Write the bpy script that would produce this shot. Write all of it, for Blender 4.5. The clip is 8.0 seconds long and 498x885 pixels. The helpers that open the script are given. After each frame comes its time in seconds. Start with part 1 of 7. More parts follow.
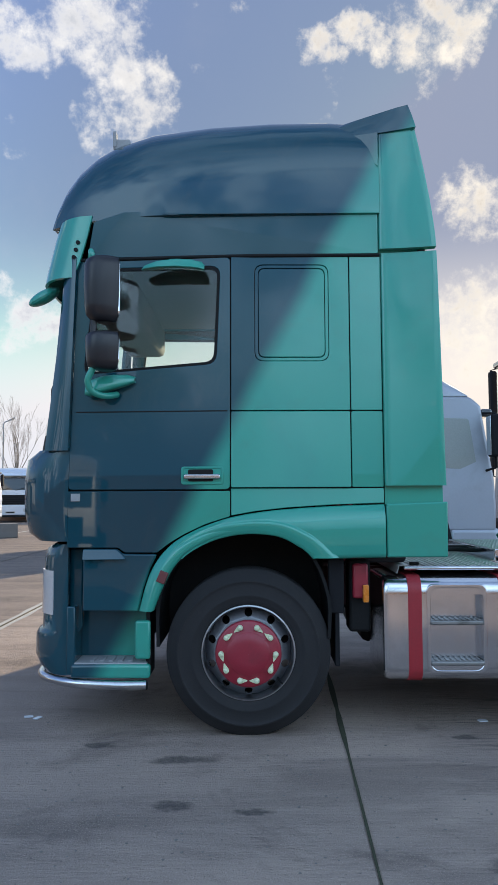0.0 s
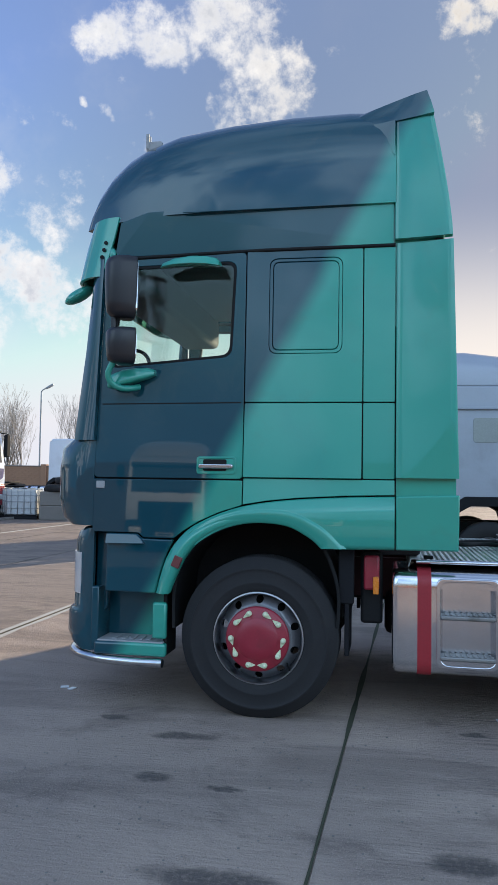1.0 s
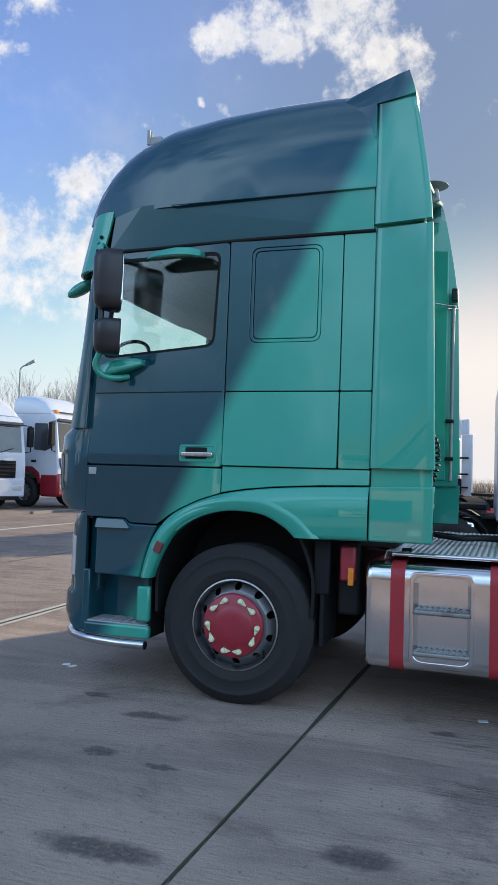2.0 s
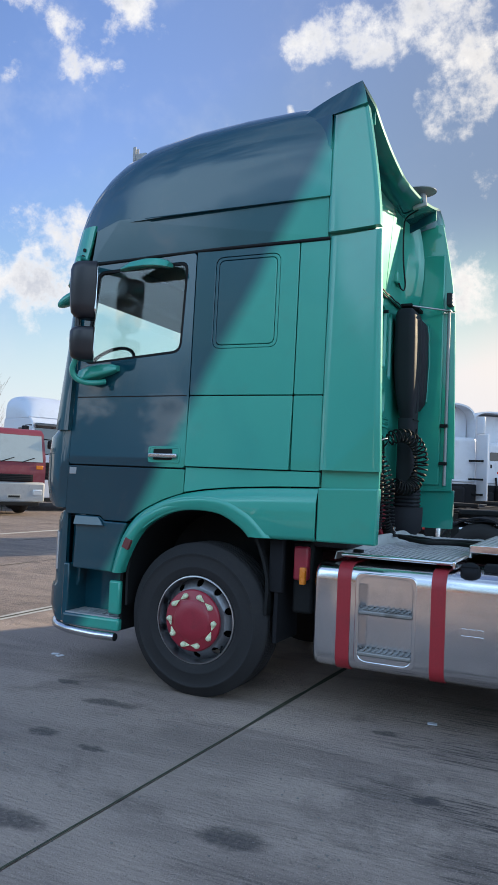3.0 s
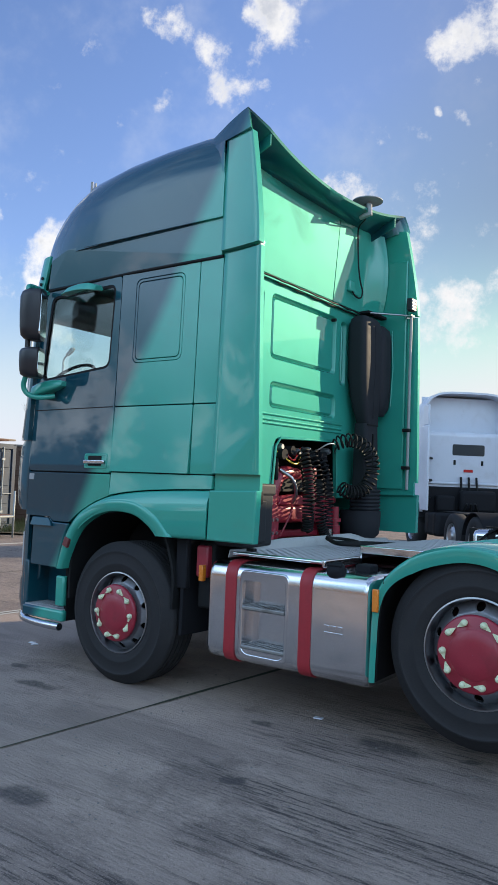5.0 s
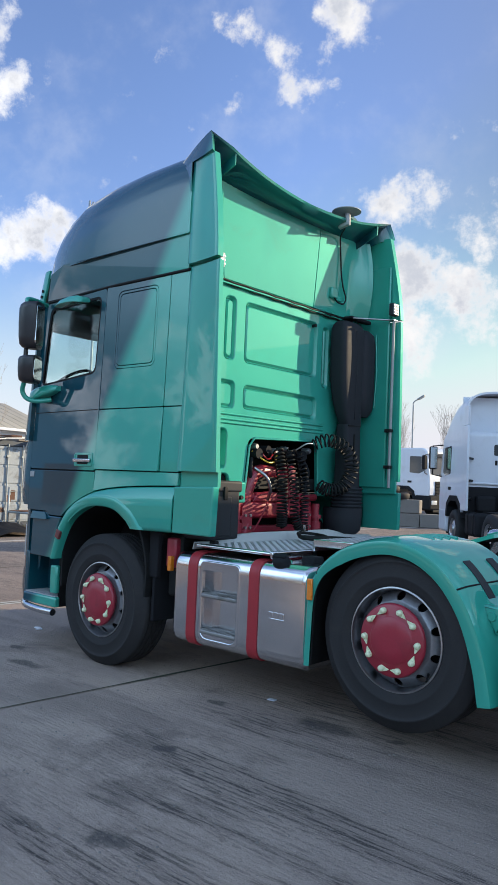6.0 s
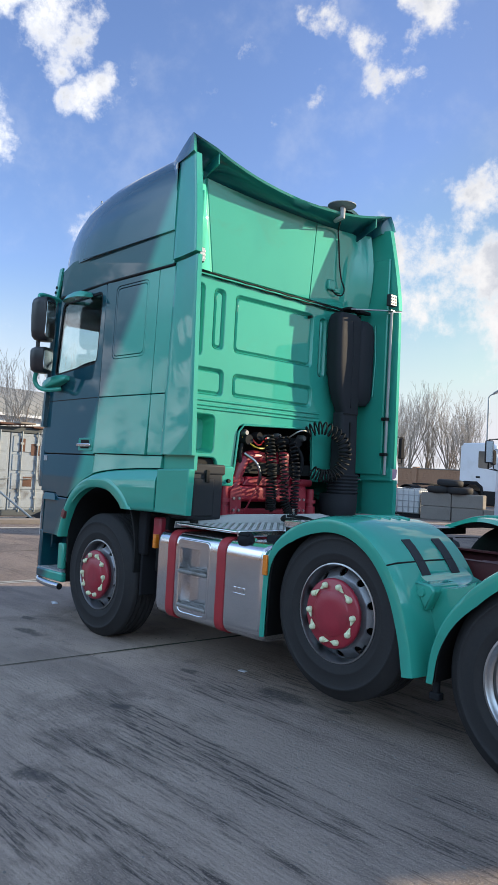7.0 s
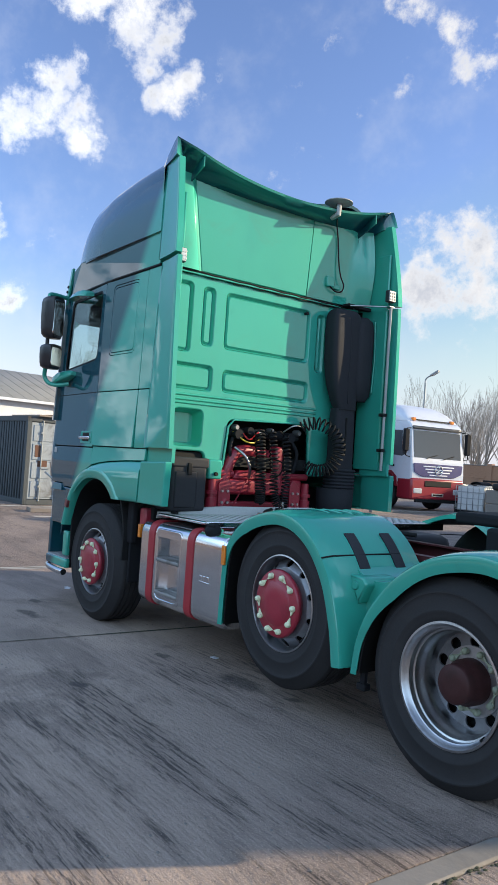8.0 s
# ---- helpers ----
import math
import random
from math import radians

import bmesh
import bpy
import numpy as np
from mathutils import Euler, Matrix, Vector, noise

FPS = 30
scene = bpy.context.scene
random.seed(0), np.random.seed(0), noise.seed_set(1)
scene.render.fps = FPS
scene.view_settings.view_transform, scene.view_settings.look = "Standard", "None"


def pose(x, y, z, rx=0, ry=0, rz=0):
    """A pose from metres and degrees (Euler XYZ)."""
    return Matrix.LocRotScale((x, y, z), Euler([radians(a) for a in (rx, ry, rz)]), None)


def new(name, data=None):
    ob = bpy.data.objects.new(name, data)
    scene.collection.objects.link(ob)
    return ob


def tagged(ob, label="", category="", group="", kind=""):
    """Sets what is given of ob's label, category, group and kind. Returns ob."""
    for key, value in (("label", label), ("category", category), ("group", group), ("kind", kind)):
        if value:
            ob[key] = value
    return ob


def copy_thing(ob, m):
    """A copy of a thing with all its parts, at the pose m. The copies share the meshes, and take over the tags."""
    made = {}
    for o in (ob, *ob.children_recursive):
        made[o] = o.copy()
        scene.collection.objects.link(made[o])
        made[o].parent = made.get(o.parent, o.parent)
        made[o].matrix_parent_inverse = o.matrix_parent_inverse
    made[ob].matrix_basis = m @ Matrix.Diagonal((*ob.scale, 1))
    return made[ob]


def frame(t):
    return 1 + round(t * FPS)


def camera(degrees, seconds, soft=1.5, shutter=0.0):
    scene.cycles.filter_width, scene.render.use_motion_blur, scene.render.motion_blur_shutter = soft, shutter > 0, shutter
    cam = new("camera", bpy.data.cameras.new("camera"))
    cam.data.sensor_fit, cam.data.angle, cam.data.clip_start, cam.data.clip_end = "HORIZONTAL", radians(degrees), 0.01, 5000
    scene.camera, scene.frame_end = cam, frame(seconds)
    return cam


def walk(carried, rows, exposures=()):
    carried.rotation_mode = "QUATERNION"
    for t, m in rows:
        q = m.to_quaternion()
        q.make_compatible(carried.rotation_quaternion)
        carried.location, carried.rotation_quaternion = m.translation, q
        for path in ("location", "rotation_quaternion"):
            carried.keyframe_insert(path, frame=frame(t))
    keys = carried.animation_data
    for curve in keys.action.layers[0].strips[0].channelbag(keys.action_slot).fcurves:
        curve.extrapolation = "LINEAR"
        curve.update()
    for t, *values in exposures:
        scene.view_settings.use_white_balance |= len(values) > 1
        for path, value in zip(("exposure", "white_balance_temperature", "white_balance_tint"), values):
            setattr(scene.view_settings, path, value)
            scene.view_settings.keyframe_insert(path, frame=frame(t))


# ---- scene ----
cam = camera(36.1, 8.0)
METRES, EYE, TILT, LEAN, TURN = 6.757, 1.5, 0.0, 0.0, 0.5
ROWS = [
    (0.0, 0.0, 0.0, 0.0, 0.01, 3.97, 0.18),
    (0.5, 0.0541, 0.0015, 0.0004, 4.92, 3.47, -0.35),
    (1.0, 0.1149, -0.0082, 0.003, 9.87, 2.97, -0.87),
    (1.5, 0.1782, 0.0037, -0.0003, 14.39, 2.58, -1.37),
    (3.0, 0.367, 0.0394, -0.0017, 24.78, 2.68, -2.51),
    (3.5, 0.4302, 0.0492, -0.0036, 27.79, 2.9, -2.71),
    (4.0, 0.4915, 0.0631, -0.0025, 30.68, 3.04, -2.56),
    (4.5, 0.5485, 0.0959, -0.0004, 33.4, 3.02, -2.34),
    (6.0, 0.7286, 0.1477, 0.0018, 41.27, 2.86, -2.48),
    (6.5, 0.7915, 0.1658, 0.0003, 44.16, 2.56, -2.81),
    (7.0, 0.8403, 0.1967, -0.0059, 47.3, 2.21, -3.11),
    (7.5, 0.884, 0.2375, -0.0014, 50.35, 1.8, -3.47),
    (8.0, 0.9344, 0.2725, 0.0002, 53.38, 1.44, -3.92),
]
walk(cam, [(t, pose(0, 0, EYE, TILT, LEAN, TURN) @ pose(METRES * x, METRES * y, METRES * z, 90 + pitch, roll, yaw)) for t, x, y, z, yaw, pitch, roll in ROWS],
     exposures=[(0.0, 0.67), (8.0, 0.67)])

# ---- light ----
SUN_AZ, SUN_EL = 26.0, 17.0     # degrees from +y towards +x, and above the horizon
AZ, EL = radians(SUN_AZ), radians(SUN_EL)
to_sun = Vector((math.sin(AZ) * math.cos(EL), math.cos(AZ) * math.cos(EL), math.sin(EL)))
sun = new("sun", bpy.data.lights.new("sun", "SUN"))
sun.data.energy, sun.data.angle, sun.data.color = 4.7, radians(0.6), (1.0, 0.81, 0.55)
sun.rotation_euler = to_sun.to_track_quat("Z", "Y").to_euler()

# clouds: azimuth, elevation, radius in degrees
CLOUDS = [(-13.5, 32, 2.5), (-10.6, 30.4, 2.3), (-9.2, 27.4, 1.9), (-12.6, 26.6, 1.5), (-17.5, 31.5, 2.0), (5.2, 30.6, 1.1), (8, 31.2, 1.0), (11, 31.8, 1.5), (15, 32, 2.2),
          (16.5, 20.6, 2.0), (19, 19.5, 2.2), (16, 12.5, 2.2), (21, 13, 4.5)]
CLOUDS += [(-29, 19.5, 2.2), (-32, 19.5, 2.0), (-25.5, 18.5, 1.8), (-31.5, 14.3, 2.6), (-28.5, 12.6, 2.4), (-25.5, 12.6, 1.8), (-18, 13.6, 1.7), (-16.8, 11.6, 1.5), (-12.0, 14, 2.2),
           (-21.2, 25.5, 0.6), (-23.0, 26.2, 0.5), (-20.9, 31, 1.4)]
CLOUDS += [(-40.2, 29.9, 1.6), (-38.4, 28, 1.3), (-36, 32.3, 1.5), (-43.8, 31.6, 1.3), (-43, 15.4, 1.6), (-45.5, 13.2, 2.2), (-40, 14.5, 2.2), (-37.4, 13, 2.4), (-51.8, 15.5, 1.9), (-51.5, 12.5, 2.0)]
CLOUDS += [(-61.3, 25.4, 1.4), (-64.6, 29, 1.8), (-68.2, 30, 1.8), (-58.8, 16, 1.9), (-71, 22.2, 1.8), (-68.3, 22, 1.4), (-71, 25, 1.1), (-73.5, 15, 1.2), (-72, 10.4, 1.4), (45, 24, 5)]
CLOUDS += [(-112, 10, 2.0), (-118, 6, 2.2), (-123, 8, 3.0), (-128, 5.5, 2.5), (-134, 9, 2.5), (-141, 6, 1.8)]
CLOUDS += [(-34, 14.2, 3.0), (-30.5, 14.0, 2.6), (-41.5, 14.6, 2.8), (-27.5, 13.0, 2.2), (-22.5, 12.4, 1.8), (-37.5, 14.6, 2.4)]


class Nodes:
    """A few short calls to write node trees with."""

    def __init__(self, tree):
        self.tree = tree
        tree.nodes.clear()

    def add(self, kind, inputs=None, **props):
        n = self.tree.nodes.new(kind)
        for k, v in props.items():
            setattr(n, k, v)
        for k, v in (inputs or {}).items():
            if isinstance(v, bpy.types.NodeSocket):
                self.tree.links.new(v, n.inputs[k])
            else:
                n.inputs[k].default_value = v
        return n

    def math(self, op, a, b=0.0, c=0.0, clamp=False):
        return self.add("ShaderNodeMath", {0: a, 1: b, 2: c}, operation=op, use_clamp=clamp).outputs[0]

    def mix(self, fac, a, b, blend="MIX"):
        n = self.add("ShaderNodeMix", data_type="RGBA", blend_type=blend)
        for i, v in ((0, fac), (6, a), (7, b)):
            if isinstance(v, bpy.types.NodeSocket):
                self.tree.links.new(v, n.inputs[i])
            else:
                n.inputs[i].default_value = v
        return n.outputs[2]

    def step(self, v, lo, hi, a=0.0, b=1.0):
        return self.add("ShaderNodeMapRange", {0: v, 1: lo, 2: hi, 3: a, 4: b}, interpolation_type="SMOOTHSTEP").outputs[0]

    def noise(self, vec, scale, detail=4.0, rough=0.55, distort=0.0):
        return self.add("ShaderNodeTexNoise", {"Vector": vec, "Scale": scale, "Detail": detail, "Roughness": rough, "Distortion": distort}).outputs[0]


def sky():
    world = bpy.data.worlds.new("sky")
    scene.world = world
    world.use_nodes = True
    n = Nodes(world.node_tree)
    d = n.add("ShaderNodeTexCoord").outputs["Generated"]
    air = n.add("ShaderNodeTexSky", sky_type="NISHITA", sun_disc=False, sun_elevation=EL, sun_rotation=AZ,
                air_density=1.0, dust_density=0.6, ozone_density=3.0).outputs[0]
    air = n.mix(1.0, air, (1.42, 1.33, 1.54, 1), "MULTIPLY")
    air = n.mix(1.0, air, (6.4, 5.9, 5.5, 1), "DARKEN")
    # a ragged field of cumulus round given directions
    wob = n.add("ShaderNodeTexNoise", {"Vector": d, "Scale": 11.0, "Detail": 5.0}).outputs[1]
    off = n.add("ShaderNodeVectorMath", {0: wob, 1: (0.5, 0.5, 0.5)}, operation="SUBTRACT").outputs[0]
    dw = n.add("ShaderNodeVectorMath", {0: off, 1: (0.15, 0.15, 0.11), 2: d}, operation="MULTIPLY_ADD").outputs[0]
    dw = n.add("ShaderNodeVectorMath", {0: dw}, operation="NORMALIZE").outputs[0]
    field = None
    for az, el, r in CLOUDS:
        a, e = radians(az), radians(el)
        c = (math.sin(a) * math.cos(e), math.cos(a) * math.cos(e), math.sin(e))
        dot = n.add("ShaderNodeVectorMath", {0: dw, 1: c}, operation="DOT_PRODUCT").outputs["Value"]
        bump = n.add("ShaderNodeMapRange", {0: dot, 1: math.cos(radians(r * 1.8)), 2: math.cos(radians(r * 0.2)), 3: 0.0, 4: 1.0}).outputs[0]
        field = bump if field is None else n.math("MAXIMUM", field, bump)
    near = n.add("ShaderNodeVectorMath", {0: d, 1: tuple(to_sun)}, operation="DOT_PRODUCT").outputs["Value"]
    # soft bright blue patches behind the camera, added to light the cab's near side
    away = n.add("ShaderNodeVectorMath", {0: d, 1: (0.58, -0.76, 0.30)}, operation="DOT_PRODUCT").outputs["Value"]
    rest = n.math("MULTIPLY", n.step(n.noise(dw, 2.2, 3.0, 0.55), 0.38, 0.60, 0.0, 1.0), n.step(away, -0.15, 0.25))
    fine = n.noise(d, 17.0, 10.0, 0.66)
    shape = n.math("MULTIPLY_ADD", fine, 4.6, n.math("MULTIPLY", field, 1.25))
    dens = n.step(shape, 2.75, 3.85)
    thick = n.step(shape, 3.2, 4.2)
    low = n.noise(d, 11.0, 5.0, 0.6)
    veil = n.math("MULTIPLY", n.step(low, 0.45, 0.8), 0.22)
    shade = n.math("MULTIPLY", thick, n.step(n.noise(d, 13.0, 7.0, 0.62), 0.38, 0.60))
    glow = n.step(near, 0.72, 1.0)
    lit = n.mix(glow, n.mix(n.step(near, -0.9, 0.45), (10.5, 11.5, 13.0, 1), (6.1, 6.05, 6.1, 1)), (6.6, 6.1, 5.4, 1))
    grey = n.mix(glow, (3.9, 4.1, 4.6, 1), (4.1, 3.7, 3.3, 1))
    cloud = n.mix(shade, lit, grey)
    air = n.mix(veil, air, (5.5, 5.7, 6.2, 1))
    # pale band of haze over the horizon
    up = n.add("ShaderNodeSeparateXYZ", {0: d}).outputs[2]
    haze = n.step(up, 0.02, 0.25, 0.80, 0.0)
    # opposite the sun the haze is darkened too, for the cab side's reflections
    air = n.mix(haze, air, n.mix(glow, n.mix(n.step(near, -0.65, -0.12), (1.0, 1.7, 2.8, 1), (4.9, 5.1, 5.8, 1)), (6.2, 5.5, 4.8, 1)))
    # the sky away from the sun is brightened to light the cab's near side
    air = n.mix(n.step(near, 0.35, -0.7), air, n.mix(1.0, air, (1.45, 1.45, 1.45, 1), "MULTIPLY"))
    # greyer air high over the sun
    over = n.math("MULTIPLY", n.step(near, 0.44, 0.88, 0.0, 0.85), n.step(up, 0.13, 0.36))
    air = n.mix(over, air, (1.25, 1.68, 2.75, 1))
    # low sky opposite the sun is darkened so the cab's side mirrors less brightness
    dim_band = n.math("MULTIPLY", n.step(near, -0.12, -0.6, 0.0, 0.8), n.step(up, 0.12, 0.42, 1.0, 0.0))
    air = n.mix(dim_band, air, (0.9, 1.65, 2.7, 1))
    rest = n.math("MULTIPLY", n.math("MULTIPLY", rest, n.step(up, 0.04, 0.34, 0.10, 1.0)), n.step(up, 0.45, 0.9, 1.0, 0.25))
    air = n.mix(rest, air, (9.0, 12.6, 16.6, 1))
    full = n.mix(dens, air, cloud)
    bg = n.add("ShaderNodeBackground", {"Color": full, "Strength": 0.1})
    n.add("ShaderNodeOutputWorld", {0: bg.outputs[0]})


sky()

# ---- materials ----
MATS = {}


def material(name, build):
    m = bpy.data.materials.new(name)
    m.use_nodes = True
    n = Nodes(m.node_tree)
    p = n.add("ShaderNodeBsdfPrincipled")
    n.add("ShaderNodeOutputMaterial", {0: p.outputs[0]})
    build(n, p.inputs)
    MATS[name] = m
    return m


def join(n, sock, value):
    if isinstance(value, bpy.types.NodeSocket):
        n.tree.links.new(value, sock)
    else:
        sock.default_value = value


def surface(name, colour, rough=0.5, metal=0.0, dirt=0.25, dirt_colour=(0.09, 0.08, 0.07), scale=6.0, grain=60.0, bump=0.05, coat=0.0, vary=0.15, spec=0.5):
    """A worn surface: its colour, broad stains, fine grain and a little relief."""
    def build(n, i):
        p = n.add("ShaderNodeTexCoord").outputs["Object"]
        big = n.noise(p, scale, 5.0, 0.6, 0.4)
        fine = n.noise(p, grain, 4.0, 0.6)
        dark = tuple(c * (1 - vary) for c in colour) + (1,)
        pale = tuple(min(1, c * (1 + vary)) for c in colour) + (1,)
        c = n.mix(fine, dark, pale)
        c = n.mix(n.step(big, 0.5, 0.78, 0.0, dirt), c, dirt_colour + (1,))
        join(n, i["Base Color"], c)
        join(n, i["Roughness"], n.math("MULTIPLY_ADD", big, 0.25, rough - 0.12, clamp=True))
        i["Metallic"].default_value, i["Coat Weight"].default_value, i["Coat Roughness"].default_value = metal, coat, 0.06
        i["Specular IOR Level"].default_value = spec
        if bump:
            join(n, i["Normal"], n.add("ShaderNodeBump", {"Height": fine, "Strength": bump, "Distance": 0.01}).outputs[0])
    return material(name, build)


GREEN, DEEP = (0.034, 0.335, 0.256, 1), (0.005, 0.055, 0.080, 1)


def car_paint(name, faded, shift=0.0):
    """Metallic green lacquer; faded blends it to deep blue-green ahead of a slanting line in world x and z."""
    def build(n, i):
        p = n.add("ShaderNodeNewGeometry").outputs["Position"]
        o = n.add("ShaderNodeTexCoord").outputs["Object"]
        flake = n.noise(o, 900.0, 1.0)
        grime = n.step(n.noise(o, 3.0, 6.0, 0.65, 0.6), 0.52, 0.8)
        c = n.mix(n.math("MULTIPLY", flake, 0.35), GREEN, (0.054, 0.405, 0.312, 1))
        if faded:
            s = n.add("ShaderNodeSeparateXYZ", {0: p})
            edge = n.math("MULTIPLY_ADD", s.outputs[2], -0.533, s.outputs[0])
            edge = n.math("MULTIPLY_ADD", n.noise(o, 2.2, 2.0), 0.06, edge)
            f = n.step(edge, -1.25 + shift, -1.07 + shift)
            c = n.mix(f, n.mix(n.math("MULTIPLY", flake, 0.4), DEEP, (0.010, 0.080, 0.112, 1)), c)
        tone = n.step(n.noise(o, 1.1, 3.0, 0.55, 0.8), 0.42, 0.68, 0.0, 0.30)
        c = n.mix(tone, c, n.mix(1.0, c, (0.55, 0.74, 0.86, 1), "MULTIPLY"))
        c = n.mix(n.math("MULTIPLY", grime, 0.14), c, (0.12, 0.13, 0.11, 1))
        join(n, i["Base Color"], c)
        i["Metallic"].default_value = 0.08
        i["Specular IOR Level"].default_value = 0.02
        i["Specular Tint"].default_value = (0.45, 0.85, 0.70, 1)
        join(n, i["Roughness"], n.math("MULTIPLY_ADD", grime, 0.10, 0.42))
        i["Coat Weight"].default_value = 1.0
        i["Coat IOR"].default_value = 1.62
        join(n, i["Coat Roughness"], n.math("MULTIPLY_ADD", grime, 0.012, 0.022))
        ripple = n.noise(n.add("ShaderNodeMapping", {"Vector": o, "Scale": (0.8, 1.0, 1.5)}).outputs[0], 1.9, 1.5)
        join(n, i["Normal"], n.add("ShaderNodeBump", {"Height": ripple, "Strength": 0.035, "Distance": 0.06}).outputs[0])
    return material(name, build)


paint = car_paint("green_metallic_paint", False)
fade = car_paint("slanted_blend_paint", True)
# boundary set further back: this deeper colour also stands in for underside shade
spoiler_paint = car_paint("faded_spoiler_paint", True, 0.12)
red = surface("red_paint", (0.30, 0.019, 0.038), 0.42, 0.0, 0.35, (0.05, 0.02, 0.02), 7, 80, 0.04, 0.2)
strap_red = surface("red_strap", (0.33, 0.02, 0.03), 0.5, 0, 0.3, (0.07, 0.03, 0.03), 9)
black = surface("black_plastic", (0.019, 0.020, 0.023), 0.62, 0, 0.3, (0.018, 0.018, 0.019), 5, 120, 0.08, spec=0.05)
mirror_black = surface("glossy_black_plastic", (0.014, 0.014, 0.018), 0.34, 0, 0.2, (0.022, 0.022, 0.024), 6, 120, 0.02, spec=0.5)
reflector = surface("red_reflector", (0.16, 0.045, 0.045), 0.4, 0, 0.3)
pale_grey = surface("pale_grey_plastic", (0.42, 0.44, 0.44), 0.5, 0, 0.2)
seal = surface("black_seal", (0.015, 0.016, 0.017), 0.6, 0, 0.1, spec=0.12)
rubber = surface("tyre_rubber", (0.026, 0.026, 0.028), 0.75, 0, 0.35, (0.05, 0.047, 0.044), 7, 90, 0.15, spec=0.25)
steel = surface("rim_steel", (0.46, 0.47, 0.49), 0.34, 1.0, 0.3, (0.12, 0.09, 0.07), 10, 70, 0.05)
rim_grey = surface("rim_disc_steel", (0.24, 0.25, 0.27), 0.45, 0.7, 0.3, (0.10, 0.085, 0.07), 10, 70, 0.05)
alu = surface("brushed_aluminium", (0.70, 0.70, 0.72), 0.17, 1.0, 0.15, (0.24, 0.22, 0.20), 5, 140, 0.012)
stud = surface("worn_stud_tops", (0.46, 0.46, 0.45), 0.45, 0.9, 0.3, (0.2, 0.18, 0.15), 6, 90, 0.05)
tread = surface("chequer_aluminium", (0.30, 0.30, 0.295), 0.55, 0.8, 0.5, (0.10, 0.085, 0.07), 6, 90, 0.08)
chrome = surface("chrome", (0.62, 0.63, 0.65), 0.17, 1.0, 0.1)
cream = surface("cream_plastic", (0.68, 0.74, 0.50), 0.5, 0, 0.2, (0.2, 0.17, 0.1), 20)
dull_nut = surface("dull_nut_plastic", (0.30, 0.34, 0.25), 0.6, 0, 0.4, (0.1, 0.09, 0.06), 20)
amber = surface("amber_lens", (0.75, 0.22, 0.02), 0.25, 0, 0.1, coat=0.5)
redlens = surface("red_lens", (0.45, 0.02, 0.02), 0.25, 0, 0.1, coat=0.5)
grey = surface("grey_plastic", (0.33, 0.34, 0.35), 0.5, 0, 0.2)
lens = surface("clear_lens", (0.62, 0.63, 0.64), 0.15, 0.2, 0.1, coat=0.8)
dark_red = surface("maroon_chassis", (0.085, 0.018, 0.020), 0.55, 0.0, 0.5, (0.03, 0.022, 0.02), 5)
white = surface("white_paint", (0.60, 0.64, 0.71), 0.35, 0, 0.25, (0.30, 0.29, 0.28), 2.0, 40, 0.02, 0.4, 0.05)
silver = surface("silver_grey_paint", (0.36, 0.39, 0.45), 0.4, 0.2, 0.3, (0.18, 0.18, 0.18), 2.0, 40, 0.02, 0.3, 0.05)
taupe = surface("faded_taupe_paint", (0.20, 0.175, 0.15), 0.4, 0, 0.3, (0.12, 0.11, 0.10), 2.0, 40, 0.02, 0.3)
# besides the dirt, the base is darkened for shade on the container doors
dirty_shaded_white = surface("dirty_shaded_white_sheet", (0.27, 0.31, 0.35), 0.6, 0, 0.85, (0.07, 0.06, 0.055), 2.2, 20, 0.05)
truck_red = surface("signal_red_paint", (0.26, 0.012, 0.025), 0.35, 0, 0.2, (0.12, 0.04, 0.04), 2.0, coat=0.4)
navy = surface("navy_paint", (0.035, 0.035, 0.14), 0.35, 0, 0.1, coat=0.4)
faded_red = surface("dull_red_paint", (0.20, 0.025, 0.042), 0.5, 0, 0.4, (0.22, 0.10, 0.10), 2.5, coat=0.1)
concrete_block = surface("block_concrete", (0.20, 0.185, 0.17), 0.9, 0, 0.5, (0.08, 0.075, 0.065), 1.2, 18, 0.4)
old_brick = surface("old_brown_brick", (0.095, 0.058, 0.042), 0.92, 0, 0.5, (0.05, 0.045, 0.035), 1.4, 14, 0.3, vary=0.35)
brick_mat = surface("orange_brick", (0.33, 0.185, 0.115), 0.9, 0, 0.4, (0.12, 0.08, 0.06), 1.0, 14, 0.3, vary=0.35)
greasy_hub = surface("greasy_hub", (0.050, 0.018, 0.018), 0.55, 0.1, 0.7, (0.022, 0.018, 0.016), 14, 60, 0.15, spec=0.3)
rust = surface("rusty_steel", (0.13, 0.065, 0.045), 0.85, 0.1, 0.6, (0.05, 0.035, 0.03), 2.0, 30, 0.3)
zinc = surface("galvanised_sheet", (0.30, 0.33, 0.35), 0.5, 0.5, 0.4, (0.14, 0.12, 0.10), 1.5, 30, 0.1)
# dark base holds the container side's shade as well as its weathering
shed_sheet = surface("weathered_shaded_sheet", (0.055, 0.068, 0.078), 0.65, 0.1, 0.7, (0.10, 0.075, 0.06), 1.5, 30, 0.1)
box_blue = surface("faded_blue_steel", (0.045, 0.062, 0.090), 0.6, 0.1, 0.6, (0.07, 0.05, 0.04), 1.2, 25, 0.1)
roofing = surface("grey_roof_sheet", (0.20, 0.21, 0.215), 0.7, 0, 0.4, (0.09, 0.09, 0.08), 0.4, 6, 0.1)
# bark and twigs are lightened to carry the far trees' haze and backlight
bark = surface("bare_bark", (0.25, 0.21, 0.175), 0.9, 0, 0.3, (0.05, 0.04, 0.03), 1.0, 8, 0.3)
twig = surface("bare_twigs", (0.30, 0.265, 0.23), 0.9, 0, 0.2)
